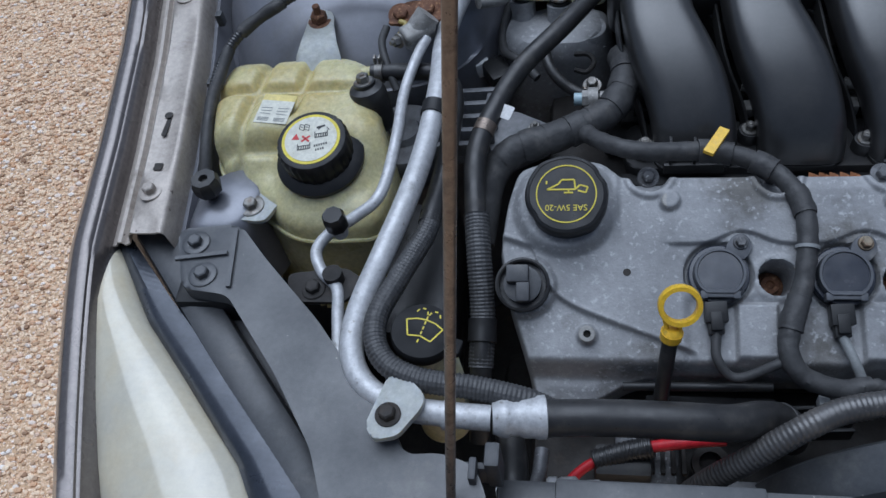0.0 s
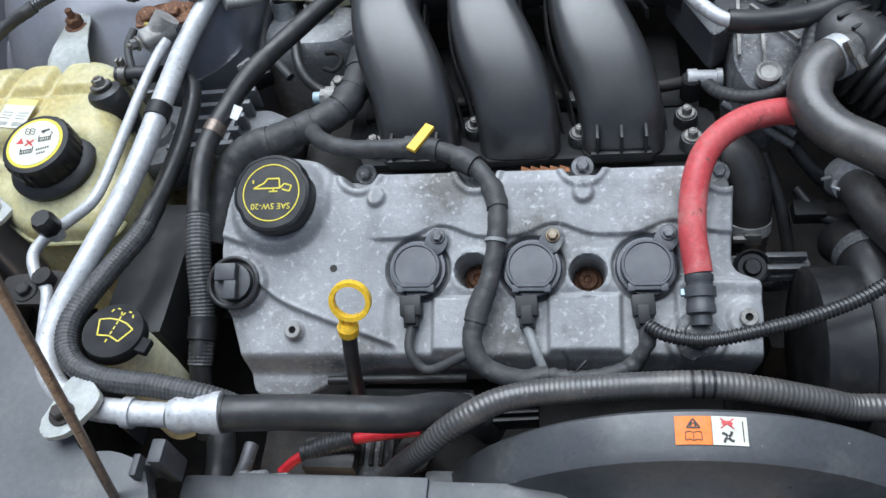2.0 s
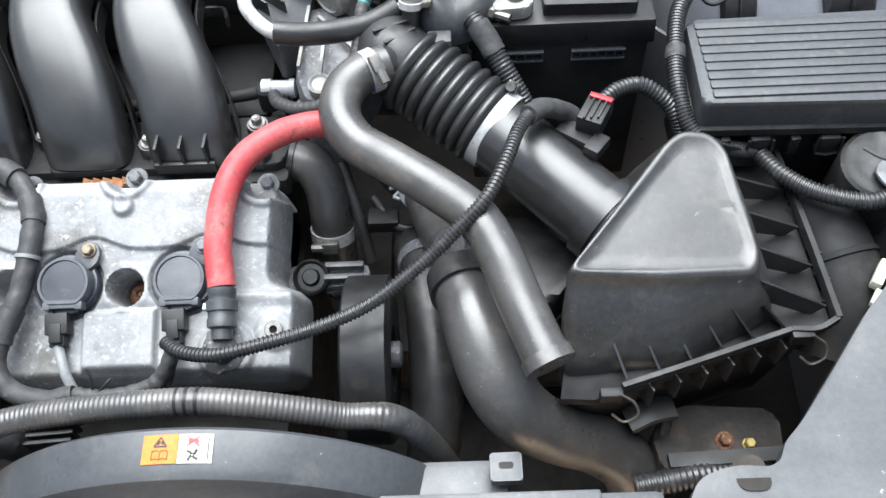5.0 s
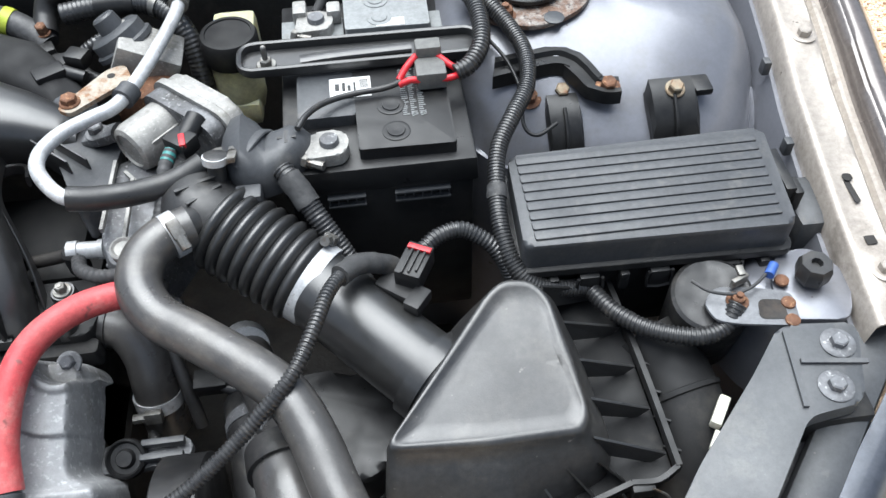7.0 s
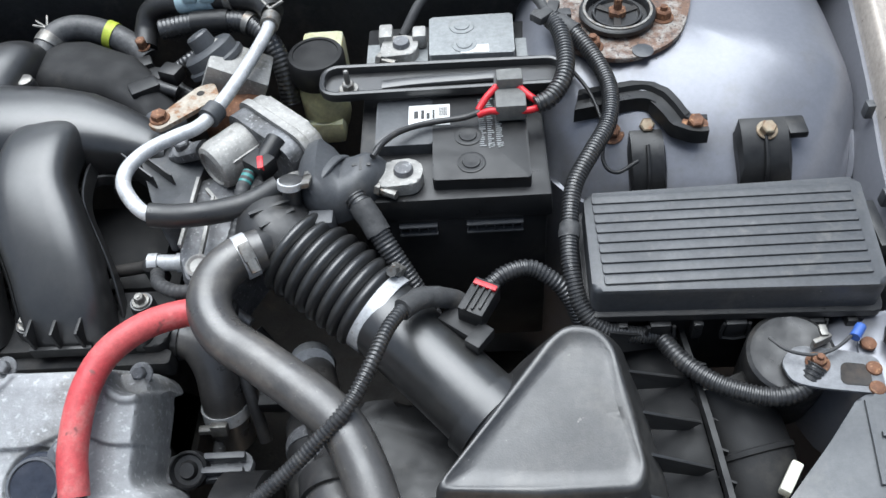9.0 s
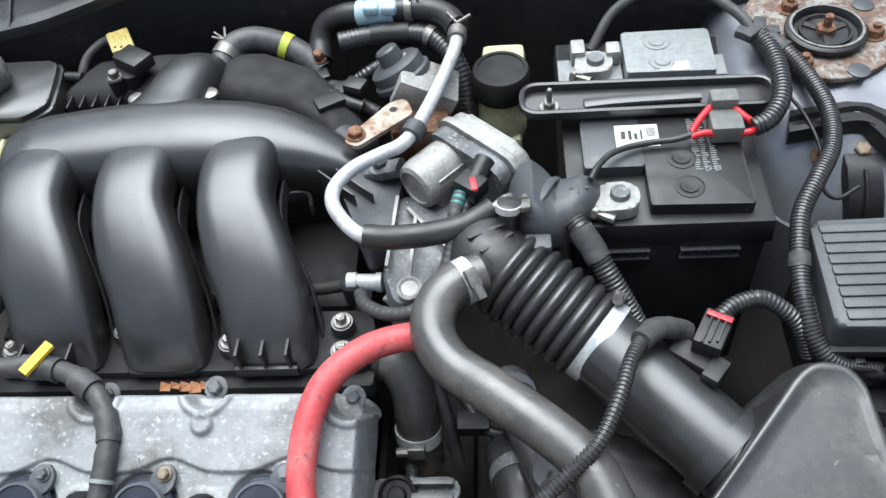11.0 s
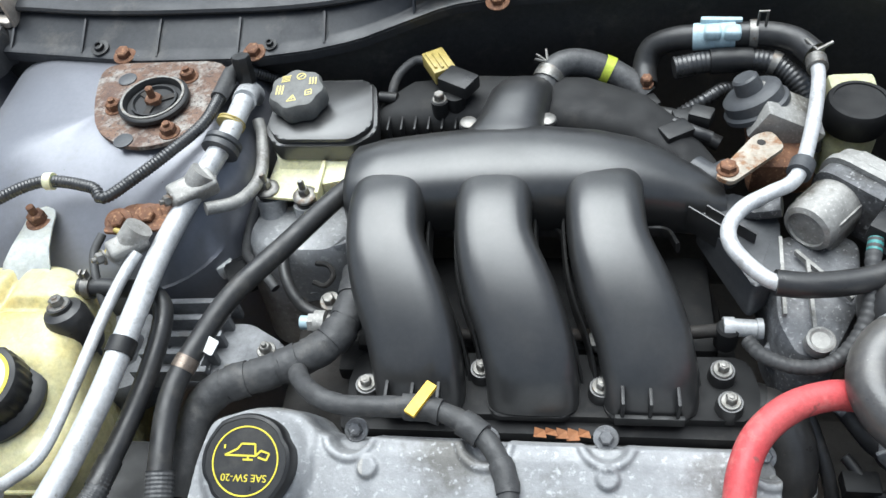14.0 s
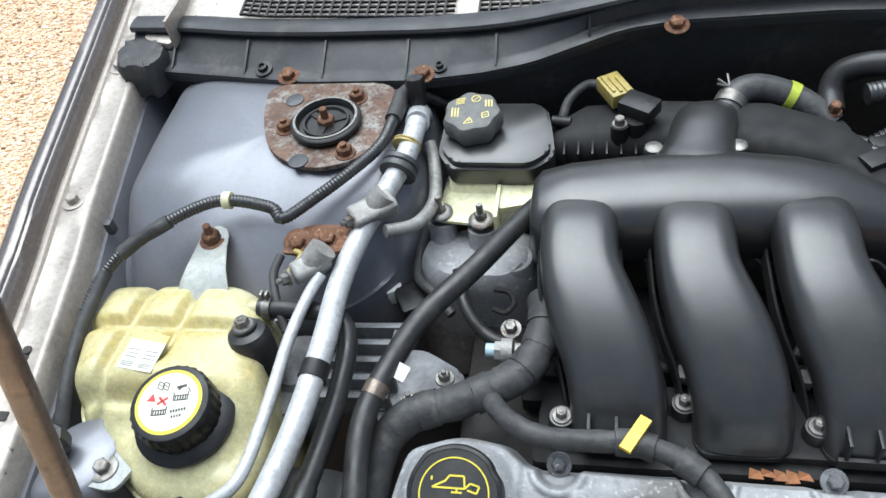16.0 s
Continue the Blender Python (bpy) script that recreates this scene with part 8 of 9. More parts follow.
box(bm, (0.636, 0.850, 0.903), (0.062, 0.052, 0.004), 0.001)
part("rear_shoulder", bm, M_BATGREY, bat)
bm = bmesh.new()
box(bm, (0.762, 0.858, 0.903), (0.014, 0.03, 0.004), 0.001)
part("rear_shoulder", bm, M_BATGREY, bat)
for px, py, pm in ((0.706, 0.688, M_BLACK), (0.704, 0.722, M_BLACK), (0.704, 0.850, M_BATGREY), (0.702, 0.880, M_BATGREY)):
    bm = bmesh.new()
    z = 0.9145 if py < 0.8 else 0.918
    lathe(bm, [(0.0125, 0), (0.0125, 0.0008), (0.011, 0.0012), (0.008, 0.0008), (0.0075, 0.0018), (0.003, 0.0018), (0, 0.0012)], Matrix.Translation((px, py, z)), 26)
    part("cell_cap", bm, pm, bat)
for x0 in (0.640, 0.700):
    for k in range(5 if x0 < 0.65 else 7):
        bm = bmesh.new()
        box(bm, (x0 + 0.008 * k, 0.6575, 0.866), (0.0012, 0.004, 0.010), 0)
        part("grip_rib", bm, M_GREYPL, batcase)
    bm = bmesh.new()
    for dz in (0.861, 0.871):
        box(bm, (x0 + (0.016 if x0 < 0.65 else 0.024), 0.6565, dz), (0.034 if x0 < 0.65 else 0.050, 0.006, 0.0015), 0)
    part("grip_edge", bm, M_GREYPL, batcase)
blab = thing("battery_label", (0.664, 0.752, 0.915), "white printed label on the battery", "label")
bm = bmesh.new()
BL = Matrix.Translation((0.669, 0.752, 0.9146))
prism(bm, [(-0.019, -0.014), (0.019, -0.014), (0.019, 0.014), (-0.019, 0.014)], 0, 0.0005, 0, BL)
part("paper", bm, M_WHITE, blab)
bm = bmesh.new()
for px, w, h, y in ((-0.012, 0.004, 0.010, 0.001), (-0.006, 0.003, 0.012, 0.001), (-0.001, 0.003, 0.008, -0.001), (0.004, 0.002, 0.012, 0.001)):
    strip(bm, BL @ Vector((px, y - h / 2, 0.0006)), BL @ Vector((px, y + h / 2, 0.0006)), w, 0.0002)
for k in range(8):
    strip(bm, BL @ Vector((0.009 + 0.001 * k, -0.002, 0.0006)), BL @ Vector((0.009 + 0.001 * k, 0.010, 0.0006)), 0.0005 + 0.0002 * (k % 2), 0.0002)
part("print", bm, M_PRINT, blab)
bm = bmesh.new()
rr = random.Random(8)
for k in range(24):
    for q in range(3):
        w = rr.uniform(0.003, 0.0065)
        strip(bm, (0.714 + 0.0075 * q, 0.770 - 0.0027 * k, 0.9148), (0.714 + 0.0075 * q + w, 0.770 - 0.0027 * k, 0.9148), 0.0011, 0.0003)
for k in range(2):
    for q in range(3):
        strip(bm, (0.722 + 0.008 * k, 0.705 + 0.002 * q, 0.9148), (0.727 + 0.008 * k, 0.707 + 0.002 * q, 0.9148), 0.001, 0.0003)
solid("battery_print", bm, M_BATGREY, "grey warning print on the battery cover", "label")
bm = bmesh.new()
prism(bm, [(0.700, 0.836), (0.728, 0.836), (0.728, 0.848), (0.700, 0.848)], 0.9181, 0.9186, 0)
solid("date_label", bm, M_WHITE, "small white sticker on rear cover", "label")
for px, py, nm, rz in ((0.647, 0.680, "positive", 0), (0.641, 0.858, "negative", 20)):
    tm = thing("terminal_clamp", (px, py, 0.90), "grey lead battery clamp on the %s post" % nm, "battery terminal", "battery terminals")
    bm = bmesh.new()
    prism(bm, round_poly([(px - 0.022, py - 0.018), (px + 0.012, py - 0.016), (px + 0.018, py), (px + 0.012, py + 0.016), (px - 0.018, py + 0.014)], 0.008), 0.904, 0.9165, 0.003)
    if rz:
        box(bm, (px - 0.016, py + 0.018, 0.914), (0.014, 0.022, 0.016), 0.003)
        box(bm, (px + 0.018, py + 0.014, 0.914), (0.014, 0.018, 0.016), 0.003)
    part("clamp", bm, M_CASTLT, tm)
    bm = bmesh.new()
    lathe(bm, [(0.0095, 0.904), (0.0085, 0.920), (0.0075, 0.9215), (0, 0.9215)], Matrix.Translation((px, py, 0)), 22)
    part("post", bm, M_CASTDK, tm)
    bm = bmesh.new()
    rod(bm, (px - 0.024, py - 0.012, 0.910), (px - 0.006, py - 0.022, 0.910), 0.0042, seg=8)
    rod(bm, (px - 0.024, py - 0.012, 0.910), (px - 0.019, py - 0.0145, 0.910), 0.0065, seg=6)
    part("clamp_bolt", bm, M_STEEL, tm)
hd = thing("battery_strap", (0.68, 0.792, 0.915), "black battery hold-down bar with rounded end", "hold-down bar")
bm = bmesh.new()
OUT = round_poly([(0.568, 0.776), (0.795, 0.776), (0.795, 0.812), (0.568, 0.816)], 0.017, 8)
prism(bm, OUT, 0.9165, 0.9195, 0)
part("plate", bm, M_SATIN, hd)
bm = bmesh.new()
tube(bm, [(x, y, 0.923) for x, y in OUT + OUT[:1]], 0.0028, 8, 1, flat=(1, 1.8, 0.7))
part("edge", bm, M_SATIN, hd)
bm = bmesh.new()
tube(bm, [(0.625, 0.789, 0.922), (0.66, 0.791, 0.923), (0.73, 0.793, 0.923)], 0.004, 10, 4, flat=(1.6, 0.8, 0.8))
part("bead", bm, M_SATIN, hd)
bolt((0.593, 0.790, 0.9195), (0, 0, 1), 0.006, 0.006, 1.6, "zinc nut on hold-down stud", M_STEEL, stud=0.016)
pc = thing("terminal_cover", (0.592, 0.668, 0.90), "black rubber cover pulled over positive cable", "terminal cover")
bm = bmesh.new()
secs = []
for x, yc, ry, top in ((0.552, 0.682, 0.008, 0.912), (0.556, 0.684, 0.024, 0.922), (0.564, 0.686, 0.034, 0.934), (0.574, 0.684, 0.039, 0.938), (0.584, 0.680, 0.037, 0.931), (0.593, 0.675, 0.030, 0.925), (0.604, 0.676, 0.027, 0.929), (0.614, 0.680, 0.025, 0.931), (0.624, 0.684, 0.020, 0.926), (0.631, 0.687, 0.014, 0.917), (0.635, 0.688, 0.006, 0.910)):
    sec = []
    for k in range(18):
        a = math.pi * k / 17
        sec.append((x, yc + ry * math.copysign(abs(math.cos(a)) ** 0.8, math.cos(a)), 0.893 + (top - 0.893) * math.sin(a) ** 0.62))
    secs.append(sec)
loft(bm, secs)
part("cover", bm, M_GREYPL, pc, "dusty dark rubber shell", angle=50)
bm = bmesh.new()
tube(bm, [(0.568, 0.655, 0.923), (0.580, 0.668, 0.931), (0.590, 0.688, 0.928), (0.596, 0.700, 0.918)], 0.0028, 10, 5, flat=(1.5, 0.7, 0.9))
part("fold", bm, M_GREYPL, pc)
bm = bmesh.new()
box(bm, (0.577, 0.637, 0.902), (0.022, 0.016, 0.020), 0.003)
part("skirt", bm, M_GREYPL, pc)
bm = bmesh.new()
strip(bm, (0.604, 0.678, 0.9292), (0.620, 0.678, 0.9290), 0.003, 0.0008)
strip(bm, (0.612, 0.671, 0.9294), (0.612, 0.685, 0.9304), 0.003, 0.0008)
part("plus_sign", bm, M_RUBBER, pc, "moulded plus sign")
hose("positive_cable", [(0.606, 0.652, 0.918), (0.615, 0.640, 0.912), (0.632, 0.617, 0.892), (0.652, 0.595, 0.862), (0.667, 0.580, 0.83), (0.67, 0.575, 0.79)], 0.0085, M_LOOM, "thick loomed positive battery cable", "cable", rib=(0.0036, 0.0009), bits=[("tape", 0.05, 0.03, 0.0105, M_TAPE, "black tape wrap")])
hose("sense_wire", [(0.622, 0.684, 0.932), (0.630, 0.700, 0.932), (0.645, 0.722, 0.925), (0.670, 0.735, 0.921), (0.700, 0.738, 0.922), (0.716, 0.740, 0.926)], 0.0028, M_RUBBER, "thin black sense wire over the battery", "wire")
fh = thing("fuse_holder", (0.744, 0.760, 0.92), "black inline fuse holder with red wires", "fuse holder")
bm = bmesh.new()
box(bm, (0.7435, 0.768, 0.934), (0.024, 0.016, 0.022), 0.003)
box(bm, (0.7435, 0.748, 0.926), (0.028, 0.026, 0.018), 0.003)
part("body", bm, M_CAPGREY, fh)
for pts in ([(0.714, 0.742, 0.926), (0.722, 0.752, 0.932), (0.732, 0.763, 0.935)], [(0.714, 0.738, 0.924), (0.724, 0.738, 0.928), (0.733, 0.738, 0.927)], [(0.752, 0.762, 0.934), (0.760, 0.752, 0.932), (0.768, 0.746, 0.929)], [(0.753, 0.738, 0.926), (0.762, 0.738, 0.927), (0.769, 0.741, 0.927)]):
    bm = bmesh.new()
    tube(bm, pts, 0.0032, 10, 5)
    part("red_wire", bm, M_REDPL, fh, "red insulated wire")
hose("battery_loom", [(0.766, 0.742, 0.928), (0.780, 0.748, 0.932), (0.793, 0.768, 0.938), (0.797, 0.800, 0.942), (0.794, 0.832, 0.944), (0.788, 0.848, 0.942)], 0.0076, M_LOOM, "black corrugated loom at the battery", "wiring loom", rib=(0.0038, 0.0011))
hose("body_loom", [(0.790, 0.848, 0.944), (0.808, 0.826, 0.942), (0.826, 0.795, 0.932), (0.834, 0.760, 0.926), (0.828, 0.722, 0.922), (0.810, 0.690, 0.918), (0.792, 0.660, 0.908), (0.785, 0.625, 0.896), (0.783, 0.590, 0.884), (0.790, 0.562, 0.868), (0.806, 0.548, 0.856), (0.835, 0.548, 0.846), (0.86, 0.552, 0.84)], 0.0070, M_LOOM, "long corrugated loom beside the fuse box", "wiring loom", rib=(0.0030, 0.0009), bits=[("tape", 0.02, 0.02, 0.0088, M_TAPE, "band of black tape"), ("tape", 0.62, 0.012, 0.0086, M_TAPE, "band of black tape")])
bm = bmesh.new()
for k in range(5):
    a = k * 1.3
    box(bm, (0.788 + 0.010 * math.cos(a), 0.852 + 0.008 * math.sin(a), 0.944 + 0.004 * math.sin(2 * a)), (0.02, 0.012, 0.009), 0.003, Matrix.Rotation(a, 3, "Z"))
solid("taped_joint", bm, M_TAPE, "lump of black tape joining looms", "wiring joint")
hose("negative_cable", [(0.64, 0.895, 0.90), (0.665, 0.925, 0.925), (0.705, 0.940, 0.938), (0.745, 0.930, 0.942), (0.775, 0.890, 0.942), (0.786, 0.860, 0.942)], 0.0052, M_TAPE, "grey black cable curving behind battery", "cable")
hose("thin_wire", [(0.800, 0.800, 0.925), (0.818, 0.770, 0.915), (0.826, 0.735, 0.905), (0.824, 0.705, 0.89), (0.835, 0.695, 0.885), (0.855, 0.705, 0.888)], 0.0018, M_BLACK, "thin loose black wire", "wire")

# tower front: pressed bracket, clips
hb2 = thing("tower_bracket", (0.86, 0.765, 0.89), "black pressed bracket bolted to the tower", "bracket")
bm = bmesh.new()
LINE = curve_pts([(0.806, 0.768, 0.910), (0.838, 0.772, 0.912), (0.866, 0.776, 0.912), (0.880, 0.770, 0.911), (0.890, 0.756, 0.908), (0.899, 0.742, 0.903), (0.910, 0.738, 0.901), (0.922, 0.738, 0.900)], 5)
secs = []
for i, c in enumerate(LINE):
    w = 0.016 - 0.004 * i / len(LINE)
    nrm = Vector((0.25, 1, 0)).normalized() if i < 16 else Vector((0.75, 0.65, 0)).normalized() if i < 26 else Vector((0.1, 1, 0))
    prof = [(-1.0, -0.012), (-0.95, 0.0), (-0.5, 0.0), (-0.35, -0.005), (0.2, -0.005), (0.35, 0.0), (0.85, 0.0), (1.0, -0.010)]
    pts = [Vector(c) + nrm * w * a + Vector((0, 0, b)) for a, b in prof]
    secs.append(pts + [p - Vector((0, 0, 0.0025)) for p in reversed(pts)])
loft(bm, secs)
part("bar", bm, M_BLACK, hb2, angle=30)
bolt((0.9105, 0.738, 0.897), (0, -0.2, 1), 0.0075, 0.008, 1.6, "rusty bolt of tower bracket", M_RUST)
bolt((0.870, 0.752, 0.884), (0, -0.45, 1), 0.0072, 0.007, 1.5, "yellow zinc bolt on the tower front", M_BRASSY)
bolt((0.8375, 0.748, 0.884), (0, -0.45, 1), 0.0075, 0.008, 1.6, "rusty bolt on tower front", M_RUST)


def tower_clip(cx_, y0, z0, w, label):
    """A moulded saddle that hangs over the tower's front edge."""
    ck = thing("tower_clip", (cx_, y0 - 0.04, z0 - 0.03), label, "clip", "tower clips")
    bm = bmesh.new()
    secs = []
    for dy, dz, g in ((0.004, -0.006, 0.95), (0.002, 0.003, 1), (-0.012, 0.001, 1.02), (-0.026, -0.008, 1.0), (-0.038, -0.020, 0.96), (-0.046, -0.040, 0.92), (-0.050, -0.075, 0.9)):
        secs.append([(cx_ + w * g * a, y0 + dy - (0.006 if abs(a) == 1 else 0), z0 + dz - (0.010 if abs(a) == 1 else 0)) for a in (-1, -0.86, -0.1, 0.1, 0.86, 1)] + [(cx_ + w * g, y0 + dy, z0 + dz - 0.02), (cx_ - w * g, y0 + dy, z0 + dz - 0.02)])
    loft(bm, secs)
    part("saddle", bm, M_BLACK, ck, angle=30)
    bm = bmesh.new()
    tube(bm, [(cx_, y0 - 0.016, z0 + 0.001), (cx_, y0 - 0.028, z0 - 0.007), (cx_, y0 - 0.042, z0 - 0.022), (cx_, y0 - 0.050, z0 - 0.05)], 0.0018, 8, 4)
    part("ridge", bm, M_BLACK, ck)
    return ck


tower_clip(0.868, 0.744, 0.884, 0.017, "black plastic saddle clip below the bracket")
ck = tower_clip(0.972, 0.742, 0.893, 0.024, "black plastic saddle clip with yellow zinc bolt")
bm = bmesh.new()
box(bm, (1.003, 0.738, 0.888), (0.018, 0.024, 0.008), 0.003)
part("wing", bm, M_BLACK, ck)
bolt((0.974, 0.730, 0.893), (0, -0.35, 1), 0.0072, 0.007, 1.35, "yellow zinc bolt on the clip", M_BRASSY)

# ---- fuse box ----
fb = thing("fuse_box", (0.91, 0.61, 0.80), "black fuse box with ribbed lid", "fuse box")
bm = bmesh.new()
FP = [(0.796, 0.556), (1.021, 0.550), (1.033, 0.664), (0.800, 0.660)]
prism(bm, round_poly(FP, 0.008), 0.868, 0.897, 0.005, segs=3)
fblid = part("lid", bm, M_GREYPL, fb)
for k in range(9):
    t = (k + 0.5) / 9
    y0 = 0.5605 + 0.0955 * t
    bm = bmesh.new()
    xr = 1.012 + 0.010 * t
    prism(bm, round_poly([(0.806, y0 - 0.0046), (xr, y0 - 0.0046), (xr, y0 + 0.0046), (0.806, y0 + 0.0046)], 0.002, 2), 0.8965, 0.8992, 0.0009)
    part("rib", bm, M_GREYPL, fblid)
bm = bmesh.new()
prism(bm, round_poly([(0.792, 0.551), (1.024, 0.545), (1.037, 0.668), (0.796, 0.664)], 0.008), 0.862, 0.869, 0.001)
part("lid_edge", bm, M_BLACK, fb)
bm = bmesh.new()
box(bm, (0.91, 0.610, 0.815), (0.215, 0.10, 0.10), 0.004)
part("body", bm, M_BLACK, fb)
for k in range(7):
    x = 0.822 + 0.030 * k
    bm = bmesh.new()
    box(bm, (x, 0.551 - 0.0006 * k, 0.850), (0.017 if k % 2 else 0.008, 0.010, 0.020), 0.0015)
    part("latch", bm, M_BLACK, fb)
    if k % 2:
        bm = bmesh.new()
        tube(bm, [(x - 0.010, 0.545, 0.860), (x - 0.010, 0.544, 0.842), (x + 0.010, 0.544, 0.842), (x + 0.010, 0.545, 0.860)], 0.0016, 6, 2)
        part("loop", bm, M_BLACK, fb)
bm = bmesh.new()
box(bm, (1.036, 0.618, 0.880), (0.010, 0.05, 0.02), 0.002)
box(bm, (1.043, 0.600, 0.872), (0.008, 0.02, 0.03), 0.002)
part("side_latch", bm, M_BLACK, fb)

# horn with its bracket
hn = thing("horn", (0.94, 0.52, 0.80), "grey horn on a steel bracket", "horn")
bm = bmesh.new()
lathe(bm, [(0.034, -0.03), (0.0345, 0.006), (0.0345, 0.047), (0.0335, 0.0515), (0.0305, 0.0535), (0.026, 0.0525), (0, 0.0525)], frame_z((0.953, 0.528, 0.805), (-0.1, -0.2, 1)), 34)
part("shell", bm, M_RUBBER, hn)
bm = bmesh.new()
prism(bm, round_poly([(0.940, 0.490), (0.958, 0.484), (1.006, 0.476), (1.010, 0.508), (0.985, 0.516), (0.950, 0.522), (0.936, 0.508)], 0.007), 0.858, 0.8605, 0.0006)
part("bracket", bm, M_MOUNT, hn, "dull steel bracket")
# dark sheet on the bracket paints the shade of its opening
bm = bmesh.new()
prism(bm, round_poly([(0.975, 0.486), (0.998, 0.483), (1.000, 0.502), (0.980, 0.505)], 0.006), 0.8606, 0.861, 0)
part("hole_shade", bm, M_DARK, hn)
bolt((0.963, 0.505, 0.8605), (0, 0, 1), 0.0058, 0.006, 1.6, "rusty nut on the horn bracket", M_RUST, stud=0.005)
for q in ((1.003, 0.498), (1.000, 0.481), (1.006, 0.520)):
    bm = bmesh.new()
    lathe(bm, [(0.006, 0), (0.0058, 0.002), (0.0035, 0.0034), (0, 0.0036)], Matrix.Translation((*q, 0.8605)), 16)
    solid("screw", bm, M_RUST, "rusty cross head screw beside horn", "screw", "horn screws")
hose("horn_wire", [(0.930, 0.525, 0.868), (0.940, 0.512, 0.870), (0.958, 0.508, 0.868), (0.975, 0.512, 0.868), (0.990, 0.522, 0.868), (1.000, 0.532, 0.866)], 0.0014, M_TAPE, "thin grey wire looped over the horn", "wire")
bm = bmesh.new()
rod(bm, (0.994, 0.522, 0.868), (1.002, 0.532, 0.868), 0.0042, seg=10)
solid("crimp_connector", bm, M_BLUE, "blue crimp connector on a wire", "connector")
bm = bmesh.new()
box(bm, (0.968, 0.520, 0.868), (0.016, 0.004, 0.010), 0.001, Matrix.Rotation(0.4, 3, "Z"))
box(bm, (0.970, 0.526, 0.873), (0.006, 0.010, 0.004), 0.001)
solid("spade_terminal", bm, M_STEEL, "steel spade terminal with red wire", "terminal")
hose("horn_loom", [(0.855, 0.545, 0.842), (0.868, 0.522, 0.842), (0.892, 0.500, 0.843), (0.925, 0.486, 0.846), (0.948, 0.488, 0.850), (0.962, 0.502, 0.862)], 0.0068, M_LOOM, "corrugated loom to the horn", "wiring loom", rib=(0.0038, 0.0010))
bm = bmesh.new()
prism(bm, round_poly([(0.994, 0.486), (1.050, 0.478), (1.066, 0.52), (1.046, 0.555), (1.012, 0.55), (1.000, 0.525)], 0.012), 0.852, 0.857, 0.0015)
solid("wing_corner", bm, M_PAINT, "pale painted wing corner below the bumper", "car panel")
bm = bmesh.new()
box(bm, (1.062, 0.600, 0.842), (0.04, 0.06, 0.05), 0.012)
solid("corner_duct", bm, M_GREYPL, "grey rubber corner duct piece", "duct")
bm = bmesh.new()
box(bm, (0.935, 0.433, 0.815), (0.009, 0.028, 0.010), 0.002, Matrix.Rotation(radians(-35), 3, "Z"))
box(bm, (0.925, 0.405, 0.820), (0.014, 0.016, 0.006), 0.001, Matrix.Rotation(radians(-35), 3, "Z"))
solid("paper_label", bm, M_PAPER, "torn pale label on the lamp bracket", "label")

# ---- throttle body ----
tb = thing("throttle_unit", (0.50, 0.69, 0.85), "cast aluminium throttle unit with motor cover", "throttle body")
TR = Matrix.Rotation(radians(-38), 3, "Z")
# its motor lies along the diagonal, the gear cover stands square across the motor's end
TBM = Matrix(((-0.722, 0, 0.692, 0.530), (0.692, 0, 0.722, 0.743), (0, 1, 0, 0.902), (0, 0, 0, 1)))


def slab(hx_, hy_, z0, z1, r, bev):
    bm = bmesh.new()
    prism(bm, round_poly([(-hx_, -hy_), (hx_, -hy_), (hx_, hy_), (-hx_, hy_)], r, 7), z0, z1, bev, TBM, 3)
    return bm


part("gear_cover", slab(0.0475, 0.028, 0.0005, 0.017, 0.020, 0.005), M_CASTLT, tb)
part("cover_rim", slab(0.0505, 0.031, -0.006, 0.002, 0.022, 0.0015), M_CASTLT, tb)
part("gear_housing", slab(0.0465, 0.0265, -0.022, -0.006, 0.018, 0.002), M_CASTDK, tb)
bm = bmesh.new()
mm = TBM @ Matrix.Translation((0.022, -0.001, -0.005)) @ Matrix.Rotation(math.pi, 4, "X")
lathe(bm, [(0.0235, 0), (0.0235, 0.052), (0.0215, 0.058), (0.017, 0.060), (0.0165, 0.0575), (0, 0.0575)], mm, 36)
box(bm, TBM @ Vector((0.022, -0.006, -0.030)), (0.044, 0.036, 0.048), 0.004, TBM.to_3x3())
part("motor_housing", bm, M_CASTLT, tb)
for a in (-0.7, 0.9, 2.4):
    bm = bmesh.new()
    lathe(bm, [(0.004, 0), (0.004, 0.003), (0.003, 0.004), (0, 0.004)], TBM @ Matrix.Translation((0.049 * math.cos(a), 0.029 * math.sin(a), 0.002)), 12)
    part("screw", bm, M_STEEL, tb)
bm = bmesh.new()
secs = []
for g, z in ((1.05, 0.80), (1.0, 0.865), (0.93, 0.872), (0.80, 0.874)):
    secs.append([(0.478 + (x - 0.478) * g, 0.660 + (y - 0.660) * g, z + 0.12 * (y - 0.66)) for x, y in round_poly([(0.446, 0.722), (0.440, 0.640), (0.452, 0.606), (0.480, 0.606), (0.512, 0.66), (0.520, 0.72), (0.49, 0.735)], 0.010)])
loft(bm, secs)
part("bore_casting", bm, M_CASTDK, tb)
for p, q in (((0.452, 0.715, 0.884), (0.446, 0.64, 0.876)), ((0.462, 0.70, 0.884), (0.500, 0.655, 0.878)), ((0.470, 0.69, 0.884), (0.466, 0.615, 0.874))):
    bm = bmesh.new()
    strip(bm, p, q, 0.003, 0.005)
    part("rib", bm, M_CASTLT, tb)
bm = bmesh.new()
lathe(bm, [(0.011, 0), (0.011, 0.012), (0.009, 0.013), (0.007, 0.011), (0, 0.011)], frame_z((0.468, 0.616, 0.872), (0, -0.2, 1)), 22)
part("bolt_boss", bm, M_CASTLT, tb)
bm = bmesh.new()
